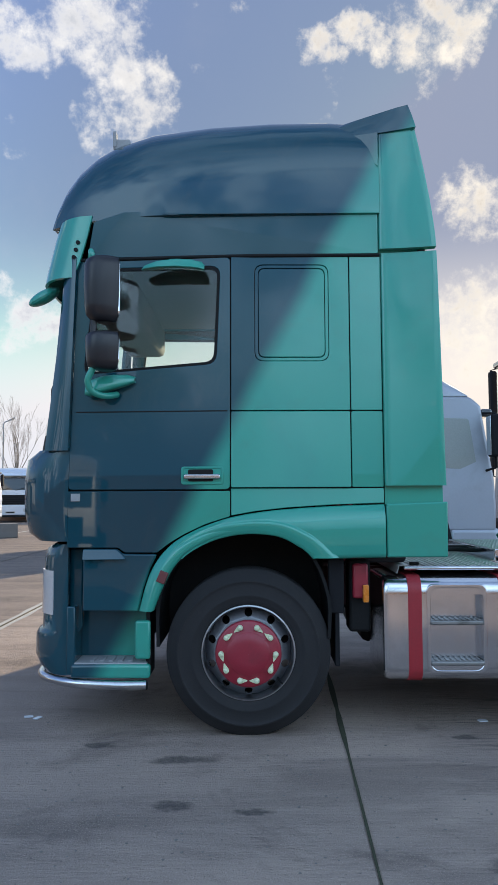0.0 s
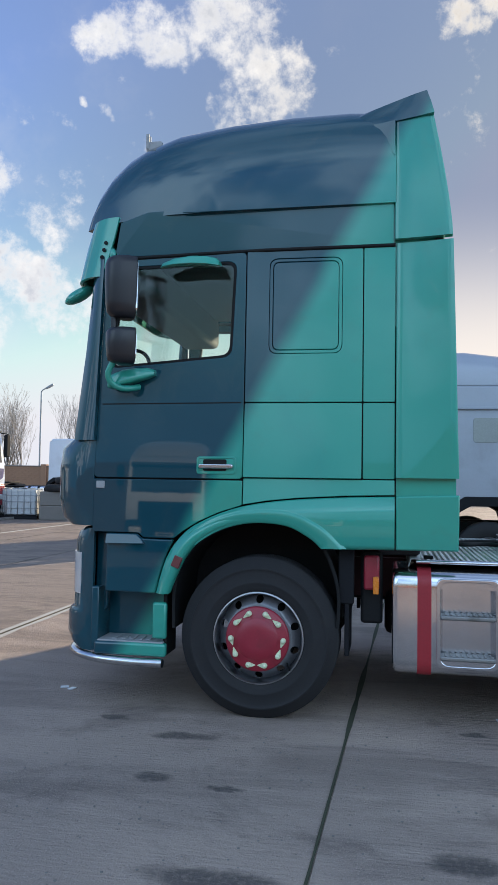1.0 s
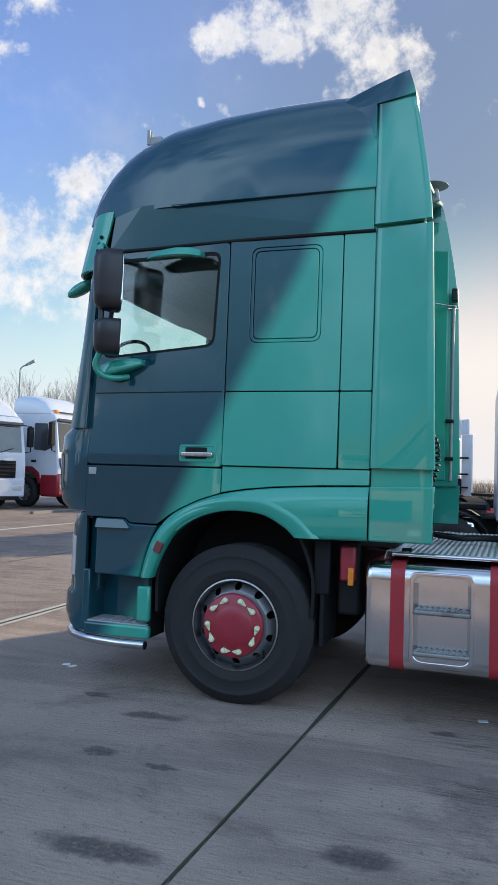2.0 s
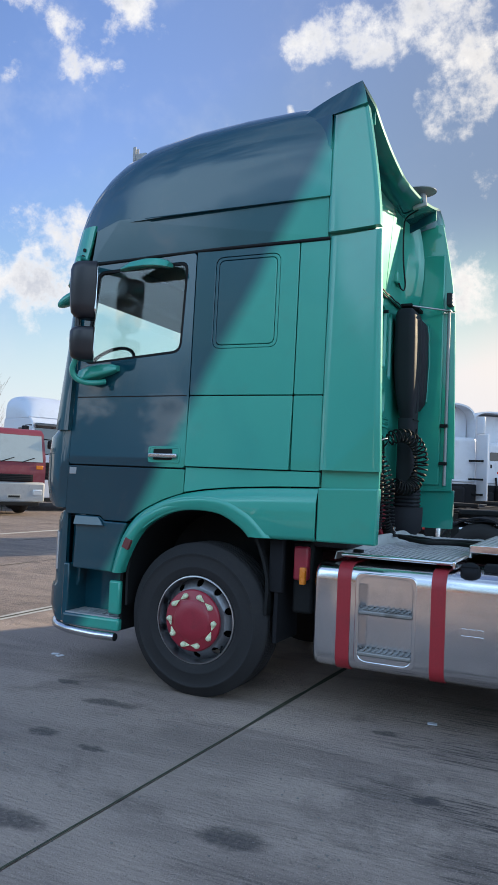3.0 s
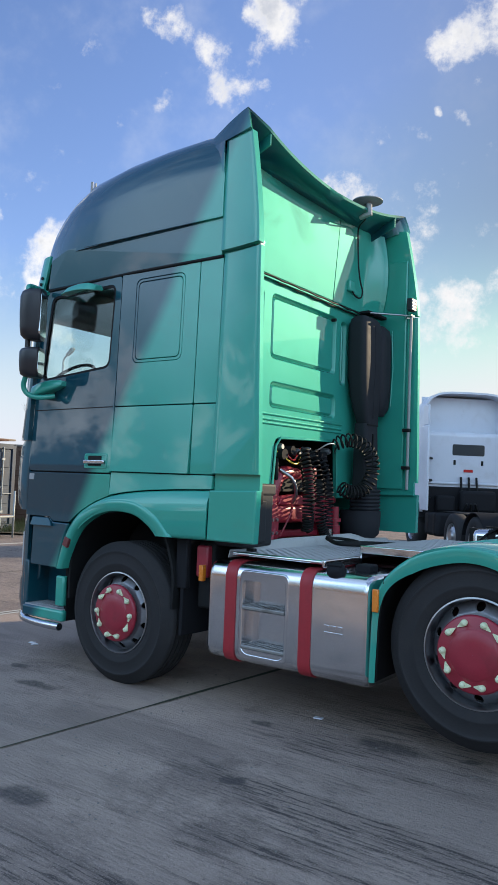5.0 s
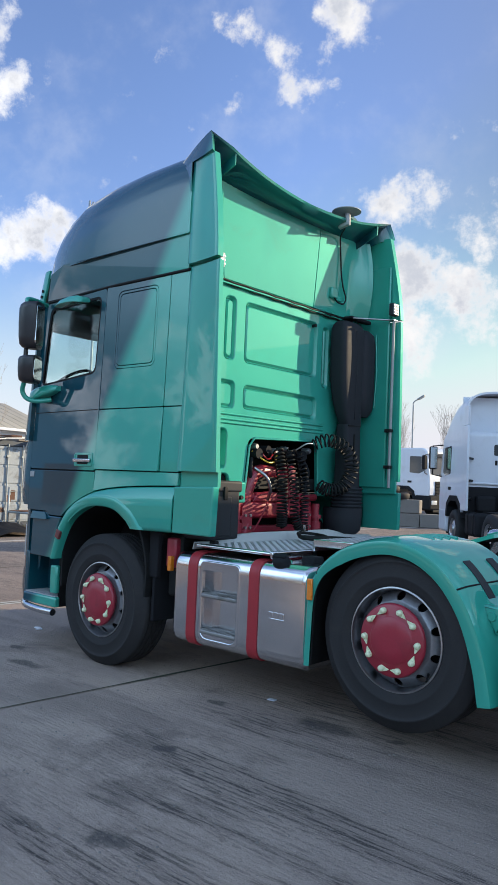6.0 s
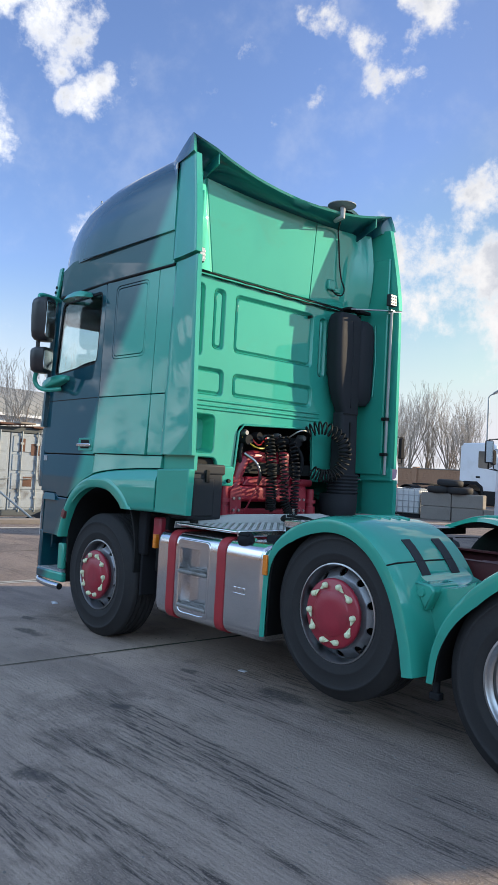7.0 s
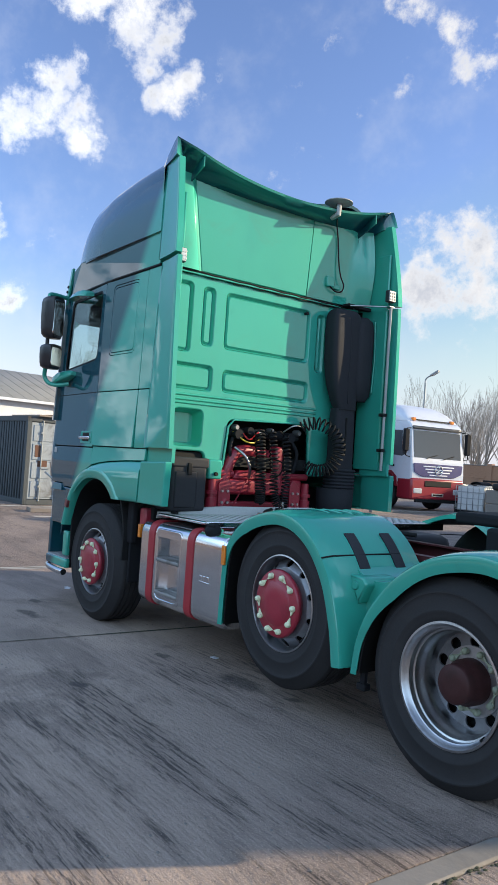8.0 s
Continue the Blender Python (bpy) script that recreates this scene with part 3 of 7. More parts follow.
def cab_side(put, m):
    bv = 0.003
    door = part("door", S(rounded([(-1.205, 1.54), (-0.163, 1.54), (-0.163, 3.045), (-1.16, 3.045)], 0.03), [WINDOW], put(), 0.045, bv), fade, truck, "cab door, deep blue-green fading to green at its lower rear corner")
    # rubber round the window, the pane
    inner = rounded([(-1.10, 2.302), (-0.268, 2.362), (-0.244, 2.973), (-1.022, 2.973)], 0.06)
    part("window_seal", S(WINDOW, [inner], put(-0.004), 0.03), seal, door)
    pane = part("window_pane", S(inner, [], put(-0.012), 0.005), glass, door, "clear side window")
    pane.visible_shadow = False
    # thin black strip stands in for the shade along the door's crease
    part("door_crease", S(rect(-1.16, 2.036, -0.18, 2.044), [], put(0.0006), 0.004), seal, door)
    # the recessed handle
    part("handle_recess", S(rect(-0.475, 1.555 + 0.015, -0.205, 1.685, 0.02), [rect(-0.460, 1.585, -0.220, 1.672, 0.015)], put(0.005), 0.014, 0.003), paint, door, "green rim round the handle")
    part("handle_pocket", S(rect(-0.460, 1.585, -0.220, 1.672), [], put(0.001), 0.006), paint, door)
    # black sheet stands in for the shade inside the handle's recess
    part("handle_recess_shade", S(rect(-0.43, 1.59, -0.27, 1.667, 0.012), [], put(0.003), 0.006), seal, door)
    part("handle", flipped(B((-0.455, side_y(-0.33, 1.61) - 0.028, 1.605), (-0.225, side_y(-0.33, 1.61) - 0.006, 1.636), 0.008), m), chrome, door, "chrome door handle")
    lower = rounded([(-1.205, 1.172), (-0.875, 1.172), (-0.835, 1.142), (-0.625, 1.142, 0.01), (-0.55, 1.20, 0.03), (-0.46, 1.255, 0.03), (-0.32, 1.32, 0.03), (-0.163, 1.37), (-0.163, 1.529), (-1.205, 1.529)], 0.01)
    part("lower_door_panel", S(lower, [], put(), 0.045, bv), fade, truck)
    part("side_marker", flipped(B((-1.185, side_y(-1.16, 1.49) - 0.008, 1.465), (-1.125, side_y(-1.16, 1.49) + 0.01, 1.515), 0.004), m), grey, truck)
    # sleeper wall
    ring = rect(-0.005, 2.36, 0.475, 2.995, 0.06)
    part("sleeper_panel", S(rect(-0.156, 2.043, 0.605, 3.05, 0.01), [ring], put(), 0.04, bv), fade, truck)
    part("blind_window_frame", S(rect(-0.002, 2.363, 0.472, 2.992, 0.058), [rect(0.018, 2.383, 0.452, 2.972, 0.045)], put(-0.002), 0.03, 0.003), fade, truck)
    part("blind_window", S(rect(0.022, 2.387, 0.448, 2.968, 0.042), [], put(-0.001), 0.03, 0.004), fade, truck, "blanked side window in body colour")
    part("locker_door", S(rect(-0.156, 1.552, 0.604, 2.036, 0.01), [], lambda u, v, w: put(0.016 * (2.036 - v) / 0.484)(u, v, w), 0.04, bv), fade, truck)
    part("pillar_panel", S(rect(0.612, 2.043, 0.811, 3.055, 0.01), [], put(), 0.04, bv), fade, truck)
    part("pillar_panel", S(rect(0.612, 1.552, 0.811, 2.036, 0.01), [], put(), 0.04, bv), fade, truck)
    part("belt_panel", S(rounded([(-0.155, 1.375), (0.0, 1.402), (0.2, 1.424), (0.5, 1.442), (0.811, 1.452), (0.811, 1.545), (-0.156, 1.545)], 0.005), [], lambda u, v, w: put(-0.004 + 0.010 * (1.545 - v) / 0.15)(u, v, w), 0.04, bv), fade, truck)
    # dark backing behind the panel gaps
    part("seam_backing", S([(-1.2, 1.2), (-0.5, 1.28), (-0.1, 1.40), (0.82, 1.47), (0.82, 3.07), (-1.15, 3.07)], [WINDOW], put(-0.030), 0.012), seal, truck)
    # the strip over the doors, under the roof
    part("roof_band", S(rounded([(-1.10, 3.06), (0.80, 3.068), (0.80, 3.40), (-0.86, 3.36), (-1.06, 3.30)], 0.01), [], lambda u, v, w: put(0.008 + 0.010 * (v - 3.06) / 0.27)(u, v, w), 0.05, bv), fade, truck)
    part("rain_gutter", flipped(tube(bmesh.new(), [(x, side_y(x, 3.06) - 0.002, 3.054 + 0.006 * x) for x in (-1.15, -0.5, 0, 0.4, 0.81)], 0.012), m), seal, truck)
    # wing
    out = [(-0.735, 0.78), (-0.70, 0.92), (-0.66, 1.03), (-0.60, 1.125), (-0.52, 1.205), (-0.42, 1.265), (-0.30, 1.318), (-0.16, 1.362), (0.0, 1.392), (0.2, 1.414), (0.5, 1.432), (0.812, 1.442)]
    inn = [(0.812, 1.11), (0.40, 1.105), (0.34, 1.125), (0.27, 1.185), (0.15, 1.245), (0.0, 1.265), (-0.15, 1.255), (-0.30, 1.212), (-0.43, 1.14), (-0.51, 1.06), (-0.57, 0.96), (-0.61, 0.87), (-0.645, 0.78)]
    rows = []
    for p, q in zip(along(out, 56), along(inn[::-1], 56)):
        d = (q - p).length
        k = min(1.0, d / 0.17)
        row = [(0.0, -0.045), (0.0, 0.0), (0.010 * k, 0.006), (0.045 * k, 0.026), (0.080 * k, 0.040), (0.092 * k, 0.043), (max(0.093 * k, d - 0.03), 0.044), (max(0.094 * k, d - 0.012), 0.036), (d, 0.020), (d, -0.05)]
        rows.append([put(g)(*p.lerp(q, min(1, a / d)), 0.0) for a, g in row])
    part("wing", solid(loft(bmesh.new(), rows), 0.012), paint, truck, "green front wing over the wheel", 60)
    # the flare round the arch, running down to the wing's rear corner
    arc = along([(x, z) for x, z in inn[::-1] if x < 0.30] + [(0.335, 1.135), (0.44, 1.02)], 64)
    rows = []
    for k in range(14, 64):
        a, b = arc[max(0, k - 1)], arc[min(63, k + 1)]
        d = (b - a).normalized()
        out_dir = Vector((-d.y, d.x))
        f, wide = min(1, (k - 14) / 20), 1 + 0.5 * max(0, (k - 36) / 28)
        rows.append([put(0.018 + g * f)(*(arc[k] + out_dir * r * wide), 0.0) for r, g in ((0.0, 0.0), (0.0, 0.010), (0.005, 0.015), (0.050, 0.0275), (0.062, 0.0275), (0.066, 0.025), (0.070, 0.021), (0.080, 0.018))])
    flare = loft(bmesh.new(), rows)
    bmesh.ops.bisect_plane(flare, geom=flare.verts[:] + flare.edges[:] + flare.faces[:], plane_co=(0, 0, 1.109), plane_no=(0, 0, -1), clear_outer=True)
    part("wing_flare", solid(flare, 0.006), paint, truck, "raised flare round the wheel arch", 60)
    part("wing_lamp", flipped(B((-0.028, 0, -0.038), (0.028, 0.03, 0.038), 0.006, pose(-0.585, 4.800, 0.993, 0, 22, 0)), m), reflector, truck, "small red reflector on the arch")
    arch = [(-0.63, 0.55), (-0.63, 0.80), (-0.58, 0.98), (-0.44, 1.15), (-0.2, 1.26), (0.05, 1.28), (0.24, 1.22), (0.38, 1.10), (0.47, 0.85), (0.47, 0.60)]
    arch = [p.to_2d() for p in spline([(x, z, 0) for x, z in arch], 3)]
    liner = loft(bmesh.new(), [[(p.x, y, p.y) for p in arch] for y in (4.89, 5.45)])
    part("wheel_arch_liner", flipped(solid(liner, 0.02), m), seal, truck)
    part("arch_back", flipped(B((-0.63, 5.45, 0.55), (0.47, 5.47, 1.3)), m), seal, truck)
    part("mud_flap", flipped(B((0.50, 4.93, 0.42), (0.53, 5.30, 1.08), 0.006), m), black, truck)
    part("mudguard_stay", flipped(B((0.46, 4.92, 0.75), (0.56, 4.97, 1.10), 0.01), m), black, truck)
    part("bumper_side", S(rounded([(-1.215, 0.38), (-1.165, 0.38), (-1.165, 0.60), (-1.125, 0.66), (-1.125, 1.16), (-1.215, 1.16)], 0.01), [], put(-0.12), 0.05, 0.01), fade, truck)
    # corner panel below the door and the steps
    part("corner_panel", S(rounded([(-1.10, 0.775), (-0.745, 0.775), (-0.71, 0.92), (-0.67, 1.04), (-0.625, 1.132), (-0.84, 1.134), (-0.88, 1.165), (-1.10, 1.165)], 0.012), [], put(0.0), 0.06, 0.01), fade, truck)
    part("corner_ledge", S(rounded([(-1.10, 1.095), (-0.82, 1.100), (-0.845, 1.132), (-0.885, 1.162), (-1.10, 1.162)], 0.008), [], lambda u, v, w: put(0.030 - 0.022 * (v - 1.095) / 0.067)(u, v, w), 0.03, 0.004), fade, truck)
    step = part("step_box", flipped(merge(B((-1.17, 4.872, 0.355), (-0.668, 4.93, 0.445), 0.02, seg=3), B((-0.765, 4.872, 0.475), (-0.668, 4.92, 0.715), 0.015),
                                          B((-1.16, 5.12, 0.44), (-0.70, 5.15, 0.80))), m), fade, truck, "blue-green step well")
    part("step_front", flipped(B((-1.205, 4.905, 0.37), (-1.150, 5.15, 0.80), 0.01), m), fade, step)
    part("step_side", flipped(B((-0.70, 4.92, 0.36), (-0.675, 5.15, 0.80)), m), seal, step)
    part("step_floor", flipped(B((-1.16, 4.90, 0.36), (-0.69, 5.15, 0.44)), m), seal, step)
    part("step_tread", flipped(merge(B((-1.15, 4.885, 0.440), (-0.69, 5.12, 0.452), 0.004)), m), grey, step, "worn grey step tread")
    for k in range(5):
        part("tread_rib", flipped(B((-1.06 + 0.06 * k, 4.93, 0.450), (-1.03 + 0.06 * k, 5.06, 0.458), 0.003), m), grey, step)
    part("bumper_tube", flipped(tube(bmesh.new(), spline([(-0.69, 4.872, 0.318), (-0.9, 4.868, 0.318), (-1.15, 4.90, 0.325), (-1.34, 5.02, 0.33), (-1.43, 5.2, 0.335), (-1.45, 5.6, 0.335)]), 0.030, 12), m), chrome, truck, "chrome tube along the bumper's lower edge")
    part("tube_end", flipped(tube(bmesh.new(), [(-0.692, 4.872, 0.318), (-0.684, 4.872, 0.318)], 0.027, 12), m), seal, truck)
    # collar behind the cab
    part("side_collar", flared(put, [1.56 + 1.51 * k / 16 for k in range(17)], 0.818, lambda v: 1.205 - 0.037 * (v - 1.56) / 1.51,
                               lambda u, v: 0.006 + 0.018 * (3.08 - v) / 1.5 + 0.065 * ((u - 0.818) / 0.36) ** 1.4 * min(1, (v - 1.56) / 1.4), 0.045), fade, truck, "green side air deflector flaring outwards")
    part("collar_recess", S([(0.82, 1.44), (1.19, 1.45), (1.19, 1.57), (0.82, 1.57)], [], put(-0.022), 0.03), paint, truck)
    part("side_skirt", S(rounded([(0.820, 1.112), (1.200, 1.112), (1.207, 1.458), (0.820, 1.446)], 0.010), [], put(0.040), 0.06, 0.010), paint, truck)
    part("upper_collar", flared(put, [3.092 + 0.793 * k / 12 for k in range(13)], 0.806, lambda v: 1.163 - 0.118 * ((v - 3.10) / 0.785 if v > 3.10 else 0) ** 1.35,
                                lambda u, v: 0.032 + 0.05 * ((u - 0.806) / 0.33) ** 1.4, 0.06), fade, truck)
    part("collar_lining", flipped(B((0.74, 4.905, 1.5), (1.08, 4.93, 3.60), 0.01), m), paint, truck)


both(cab_side)


def front_ring(z, depth, grow=0.0, y0=None, corner=0.30, x0=None):
    """A line round the cab's front at one height, from the near door's edge to the far one's."""
    if x0 is None:
        x0 = -1.205 + 0.045 * max(0, z - 1.54) / 1.5
    a = (side_y(-1.205, z) if y0 is None else y0) - grow
    pts = []
    for k in range(11):
        t = k / 10 * math.pi / 2
        pts.append(Vector((x0 - (depth + grow) * math.sin(t), a + corner * (1 - math.cos(t)), z)))
    return pts + [Vector((p.x - 0.02, 2 * CY - p.y, p.z)) for p in reversed(pts)]


def cab_front():
    low = [(0.365, 0.19), (0.40, 0.235), (0.47, 0.272), (0.60, 0.268), (0.632, 0.25), (0.645, 0.225), (0.90, 0.218), (1.10, 0.215), (1.16, 0.19), (1.19, 0.14)]
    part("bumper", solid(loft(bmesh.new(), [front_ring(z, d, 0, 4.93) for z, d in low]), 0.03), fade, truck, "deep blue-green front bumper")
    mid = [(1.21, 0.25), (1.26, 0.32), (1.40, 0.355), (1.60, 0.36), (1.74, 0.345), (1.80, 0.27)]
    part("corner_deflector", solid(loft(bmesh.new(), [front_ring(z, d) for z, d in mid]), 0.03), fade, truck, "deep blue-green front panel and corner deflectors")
    frame_rows = [front_ring(z, d) for z, d in ((1.79, 0.25), (1.90, 0.235), (2.4, 0.165), (2.9, 0.12), (3.06, 0.10))]
    bm = loft(bmesh.new(), [r[:5] for r in frame_rows])
    bm2 = loft(bmesh.new(), [r[-5:] for r in frame_rows])
    bm3 = loft(bmesh.new(), [r[4:-4] for r in frame_rows[:2]])
    part("windscreen_pillar", solid(bm, 0.04), fade, truck)
    part("windscreen_pillar", solid(bm2, 0.04), fade, truck)
    part("windscreen_base", solid(bm3, 0.04), seal, truck)
    screen = part("windscreen", solid(loft(bmesh.new(), [r[4:-4] for r in frame_rows[1:]]), 0.006), glass, truck, "large clear windscreen")
    screen.visible_shadow = False
    vis = [front_ring(z, d, 0.035, None, 0.30, x) for z, d, x in ((3.34, 0.24, -1.07), (3.20, 0.25, -1.10), (3.02, 0.24, -1.15), (2.925, 0.215, -1.19))]
    visor = part("sun_visor", solid(loft(bmesh.new(), vis), 0.02), paint, truck, "bright green sun visor over the windscreen")
    for k in range(3):
        c = Vector((-1.185 + 0.012 * k, side_y(-1.2, 3.1) - 0.036 + 0.002 * k, 3.06 + 0.05 * k))
        bm = lathe(bmesh.new(), [(0.001, 0.006), (0.014, 0.006), (0.014, -0.006)], 12, Matrix.Translation(c) @ Matrix.Rotation(radians(180), 4, "Z"))
        part("visor_bolt", bm, seal, visor)
    bm = bmesh.new()
    bmesh.ops.create_uvsphere(bm, u_segments=16, v_segments=10, radius=1, matrix=pose(-1.43, 5.10, 2.85, 0, -32, 20) @ Matrix.Diagonal((0.12, 0.07, 0.045, 1)))
    part("front_mirror", bm, paint, truck, "small green front mirror pod")
    for cut in (slice(3, 10), slice(-10, -3)):
        bm = loft(bmesh.new(), [front_ring(z, 0.222, 0.006, 4.93)[cut] for z in (0.74, 0.83, 0.93, 1.02)])
        part("headlamp", solid(bm, 0.02), lens, truck, "clear headlamp set into the bumper")


cab_front()


def roof():
    top = [(-1.395, 3.36), (-1.385, 3.47), (-1.36, 3.62), (-1.30, 3.80), (-1.21, 3.94), (-1.09, 4.035), (-0.95, 4.095), (-0.7, 4.14), (-0.3, 4.16), (0.1, 4.165), (0.5, 4.15), (0.81, 4.12)]
    rings = []
    for x, zt in top:
        s = min(1, (x + 1.42) / 0.86)
        hw = 0.86 + 0.365 * s ** 0.45 if x < -0.56 else 1.225
        hw = min(hw, 1.225)
        n = 2.7 + 1.5 * min(1, max(0, (x + 1.2) / 1.8))
        dip = 0.2 * min(1, max(0, (x + 0.5) / 1.3)) ** 1.5
        h, ring = max(0.02, zt - 3.33), []
        for k in range(33):
            a = math.pi * k / 32
            c, sn = math.cos(a), math.sin(a)
            ring.append(Vector((x, CY - hw * math.copysign(abs(c) ** (2 / n), c), 3.33 + h * abs(sn) ** (2 / n) - dip * max(0, 1 - (abs(c) ** (2 / n) / 0.72) ** 2) ** 1.2)))
        rings.append(ring)
    bm = solid(loft(bmesh.new(), rings), 0.03)
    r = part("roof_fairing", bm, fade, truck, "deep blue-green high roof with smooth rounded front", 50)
    # the shadow lip between the roof and the band below
    both_edges = []
    for s in (1, -1):
        both_edges.append(tube(bmesh.new(), [(x, CY - s * (1.222 if x > -0.8 else 1.222 - 0.25 * ((-0.8 - x) / 0.65) ** 2), 3.332) for x in (-0.6, -0.3, 0.0, 0.5, 0.8)], 0.004))
    for edge_bm in both_edges:
        part("roof_seal", edge_bm, fade, r)
    part("headliner", B((-1.05, 5.0, 3.08), (0.7, 7.16, 3.12)), headlining, truck)

    # the spoiler across the roof's rear edge, hollow in the middle
    left = [[(0.48, 4.99, 3.915), (0.62, 4.945, 3.885), (0.80, 4.862, 3.866), (0.95, 4.840, 3.880), (1.048, 4.822, 3.890), (1.044, 4.85, 3.877), (0.96, 4.93, 3.86), (0.76, 4.96, 3.80)],
            [(0.46, 5.00, 3.925), (0.58, 4.965, 3.950), (0.79, 4.882, 3.955), (0.95, 4.850, 3.962), (1.028, 4.832, 3.968), (1.022, 4.862, 3.958), (0.95, 4.935, 3.92), (0.76, 4.975, 3.81)],
            [(0.44, 5.03, 3.945), (0.60, 4.990, 3.990), (0.78, 4.910, 4.012), (0.93, 4.862, 4.038), (1.002, 4.843, 4.048), (0.998, 4.875, 4.030), (0.93, 4.945, 3.98), (0.76, 4.99, 3.82)]]
    rows = [[Vector(p) for p in r] for r in left]
    for k in range(33):
        y = 5.06 + 2 * (CY - 5.06) * k / 32
        s = abs(y - CY) / (CY - 4.862)
        ze = 3.872 + 0.178 * s ** 2.4
        rows.append([Vector((0.42, y, 3.935)), Vector((0.58, y, 3.95 + 0.10 * s ** 3)), Vector((0.78, y, 3.935 - 0.03 * (1 - s) + 0.10 * s ** 3)), Vector((0.95, y, ze - 0.012)), Vector((1.04 - 0.05 * (1 - s), y, ze)), Vector((1.035 - 0.05 * (1 - s), y, ze - 0.02)), Vector((0.92, y, ze - 0.07)), Vector((0.745, y, 3.81))])
    rows += [[Vector((p[0], 2 * CY - p[1], p[2])) for p in r] for r in reversed(left)]
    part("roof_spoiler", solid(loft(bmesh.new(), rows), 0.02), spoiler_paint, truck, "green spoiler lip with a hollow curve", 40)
    for s in (1, -1):
        edge = [(0.48, 4.99, 3.915), (0.62, 4.945, 3.885), (0.72, 4.902, 3.874), (0.806, 4.856, 3.868)]
        foot = [(0.50, 4.99, 3.88), (0.65, 4.93, 3.80), (0.73, 4.896, 3.73), (0.806, 4.858, 3.64)]
        fillet = [[(x, CY + s * (y - CY), z) for x, y, z in row] for row in (edge, foot)]
        part("spoiler_fillet", solid(loft(bmesh.new(), fillet), 0.006), fade, truck)
    for y in (5.09, 7.06):
        part("spoiler_web", S([(0.75, 3.76), (1.02, 3.87), (1.02, 3.975), (0.75, 3.93)], [], lambda u, v, w: Vector((u, y + w, v)), 0.012, 0.003), spoiler_paint, truck)
    for y in (5.23, 5.27):
        part("roof_aerial", B((-1.0, y, 3.96), (-0.975, y + 0.012, 4.075), 0.004), grey, truck)
    part("air_horn", B((-1.0, 5.235, 3.94), (-0.88, 5.27, 4.02), 0.012), grey, truck)


roof()


def rear(x=0.735):
    return lambda u, v, w: Vector((x - w, u, v))


def rear_wall():
    ribs = [(5.60, 2.475, 6.56, 2.965), (5.61, 2.095, 6.58, 2.285), (5.36, 2.475, 5.475, 2.975), (5.05, 2.085, 5.495, 2.30), (5.06, 2.40, 5.25, 2.99), (6.66, 2.40, 6.74, 2.95)]
    outer = rounded([(4.97, 1.56, 0.02), (5.46, 1.56), (5.50, 1.42), (5.50, 1.34, 0.01), (5.62, 1.34, 0.01), (5.66, 1.45), (5.70, 1.855, 0.05), (6.62, 1.885, 0.05), (6.66, 1.40, 0.02), (7.19, 1.40), (7.19, 3.075), (4.97, 3.075)], 0.04)
    pocket = rect(5.14, 1.60, 5.43, 1.915, 0.05)
    wall = part("rear_wall", S(outer, [rect(*r, 0.045, 5) for r in ribs] + [pocket], rear(), 0.03, 0.012), paint, truck, "green pressed-steel rear wall with ribbed panels")
    for y0, z0, y1, z1 in ribs:
        a = rect(y0, z0, y1, z1, 0.045, 5)
        b = rect(y0 + 0.016, z0 + 0.016, y1 - 0.016, z1 - 0.016, 0.036, 5)
        bm = loft(bmesh.new(), [[(0.735 - 0.004, p.x, p.y) for p in a], [(0.735 - 0.030, p.x, p.y) for p in b]], True)
        bm.verts.ensure_lookup_table()
        k = len(a)
        c = rect(y0 + 0.032, z0 + 0.032, y1 - 0.032, z1 - 0.032, 0.028, 5)
        loft(bm, [[(0.735 - 0.030, p.x, p.y) for p in b], [(0.735 - 0.010, p.x, p.y) for p in c]], True)
        vs = [bm.verts.new((0.735 - 0.010, p.x, p.y)) for p in c]
        bm.faces.new(vs)
        bmesh.ops.remove_doubles(bm, verts=bm.verts[:], dist=0.0005)
        part("pressed_panel", bm, paint, wall)
    b = rect(5.17, 1.63, 5.40, 1.885, 0.05)
    a = rect(5.14, 1.60, 5.43, 1.915, 0.05)
    bm = loft(bmesh.new(), [[(0.731, p.x, p.y) for p in a], [(0.62, p.x, p.y) for p in b]], True)
    bm.faces.new([bm.verts.new((0.62, p.x, p.y)) for p in b])
    bmesh.ops.remove_doubles(bm, verts=bm.verts[:], dist=0.0005)
    part("pocket", bm, paint, wall)
    for z in (1.975, 2.005, 2.045):
        part("rib", tube(bmesh.new(), [(0.735, 5.0, z - 0.01), (0.735, 6.7, z)], 0.012), paint, wall)
    # tilted 0.075 per metre of height to steer the sun's highlight off it
    part("upper_rear_panel", S(rounded([(5.315, 3.10), (6.484, 3.10), (6.484, 3.85), (5.16, 3.85)], 0.01), [], lambda u, v, w: rear(0.745 + 0.075 * (v - 3.15))(u, v, w), 0.03, 0.006), paint, truck, "flat green upper rear panel catching the sun")
    # the far rear corner sweeps out in one hollow curve to the deflector's edge
    rows = []
    for z in (3.10, 3.25, 3.4, 3.55, 3.7, 3.85):
        lean, bow = 0.10 * (z - 3.09), 0.05 * math.sin(math.pi * (z - 3.10) / 0.75)
        rows.append(spline([(0.742 + 0.7 * lean, 6.490, z), (0.742 + 0.7 * lean, 6.68, z), (0.744 + 0.7 * lean, 6.88, z), (0.752 + 0.6 * lean, 7.00, z), (0.775 + bow, 7.10, z), (0.815 + bow, 7.18, z), (0.850 + bow, 7.226, z)], 4))
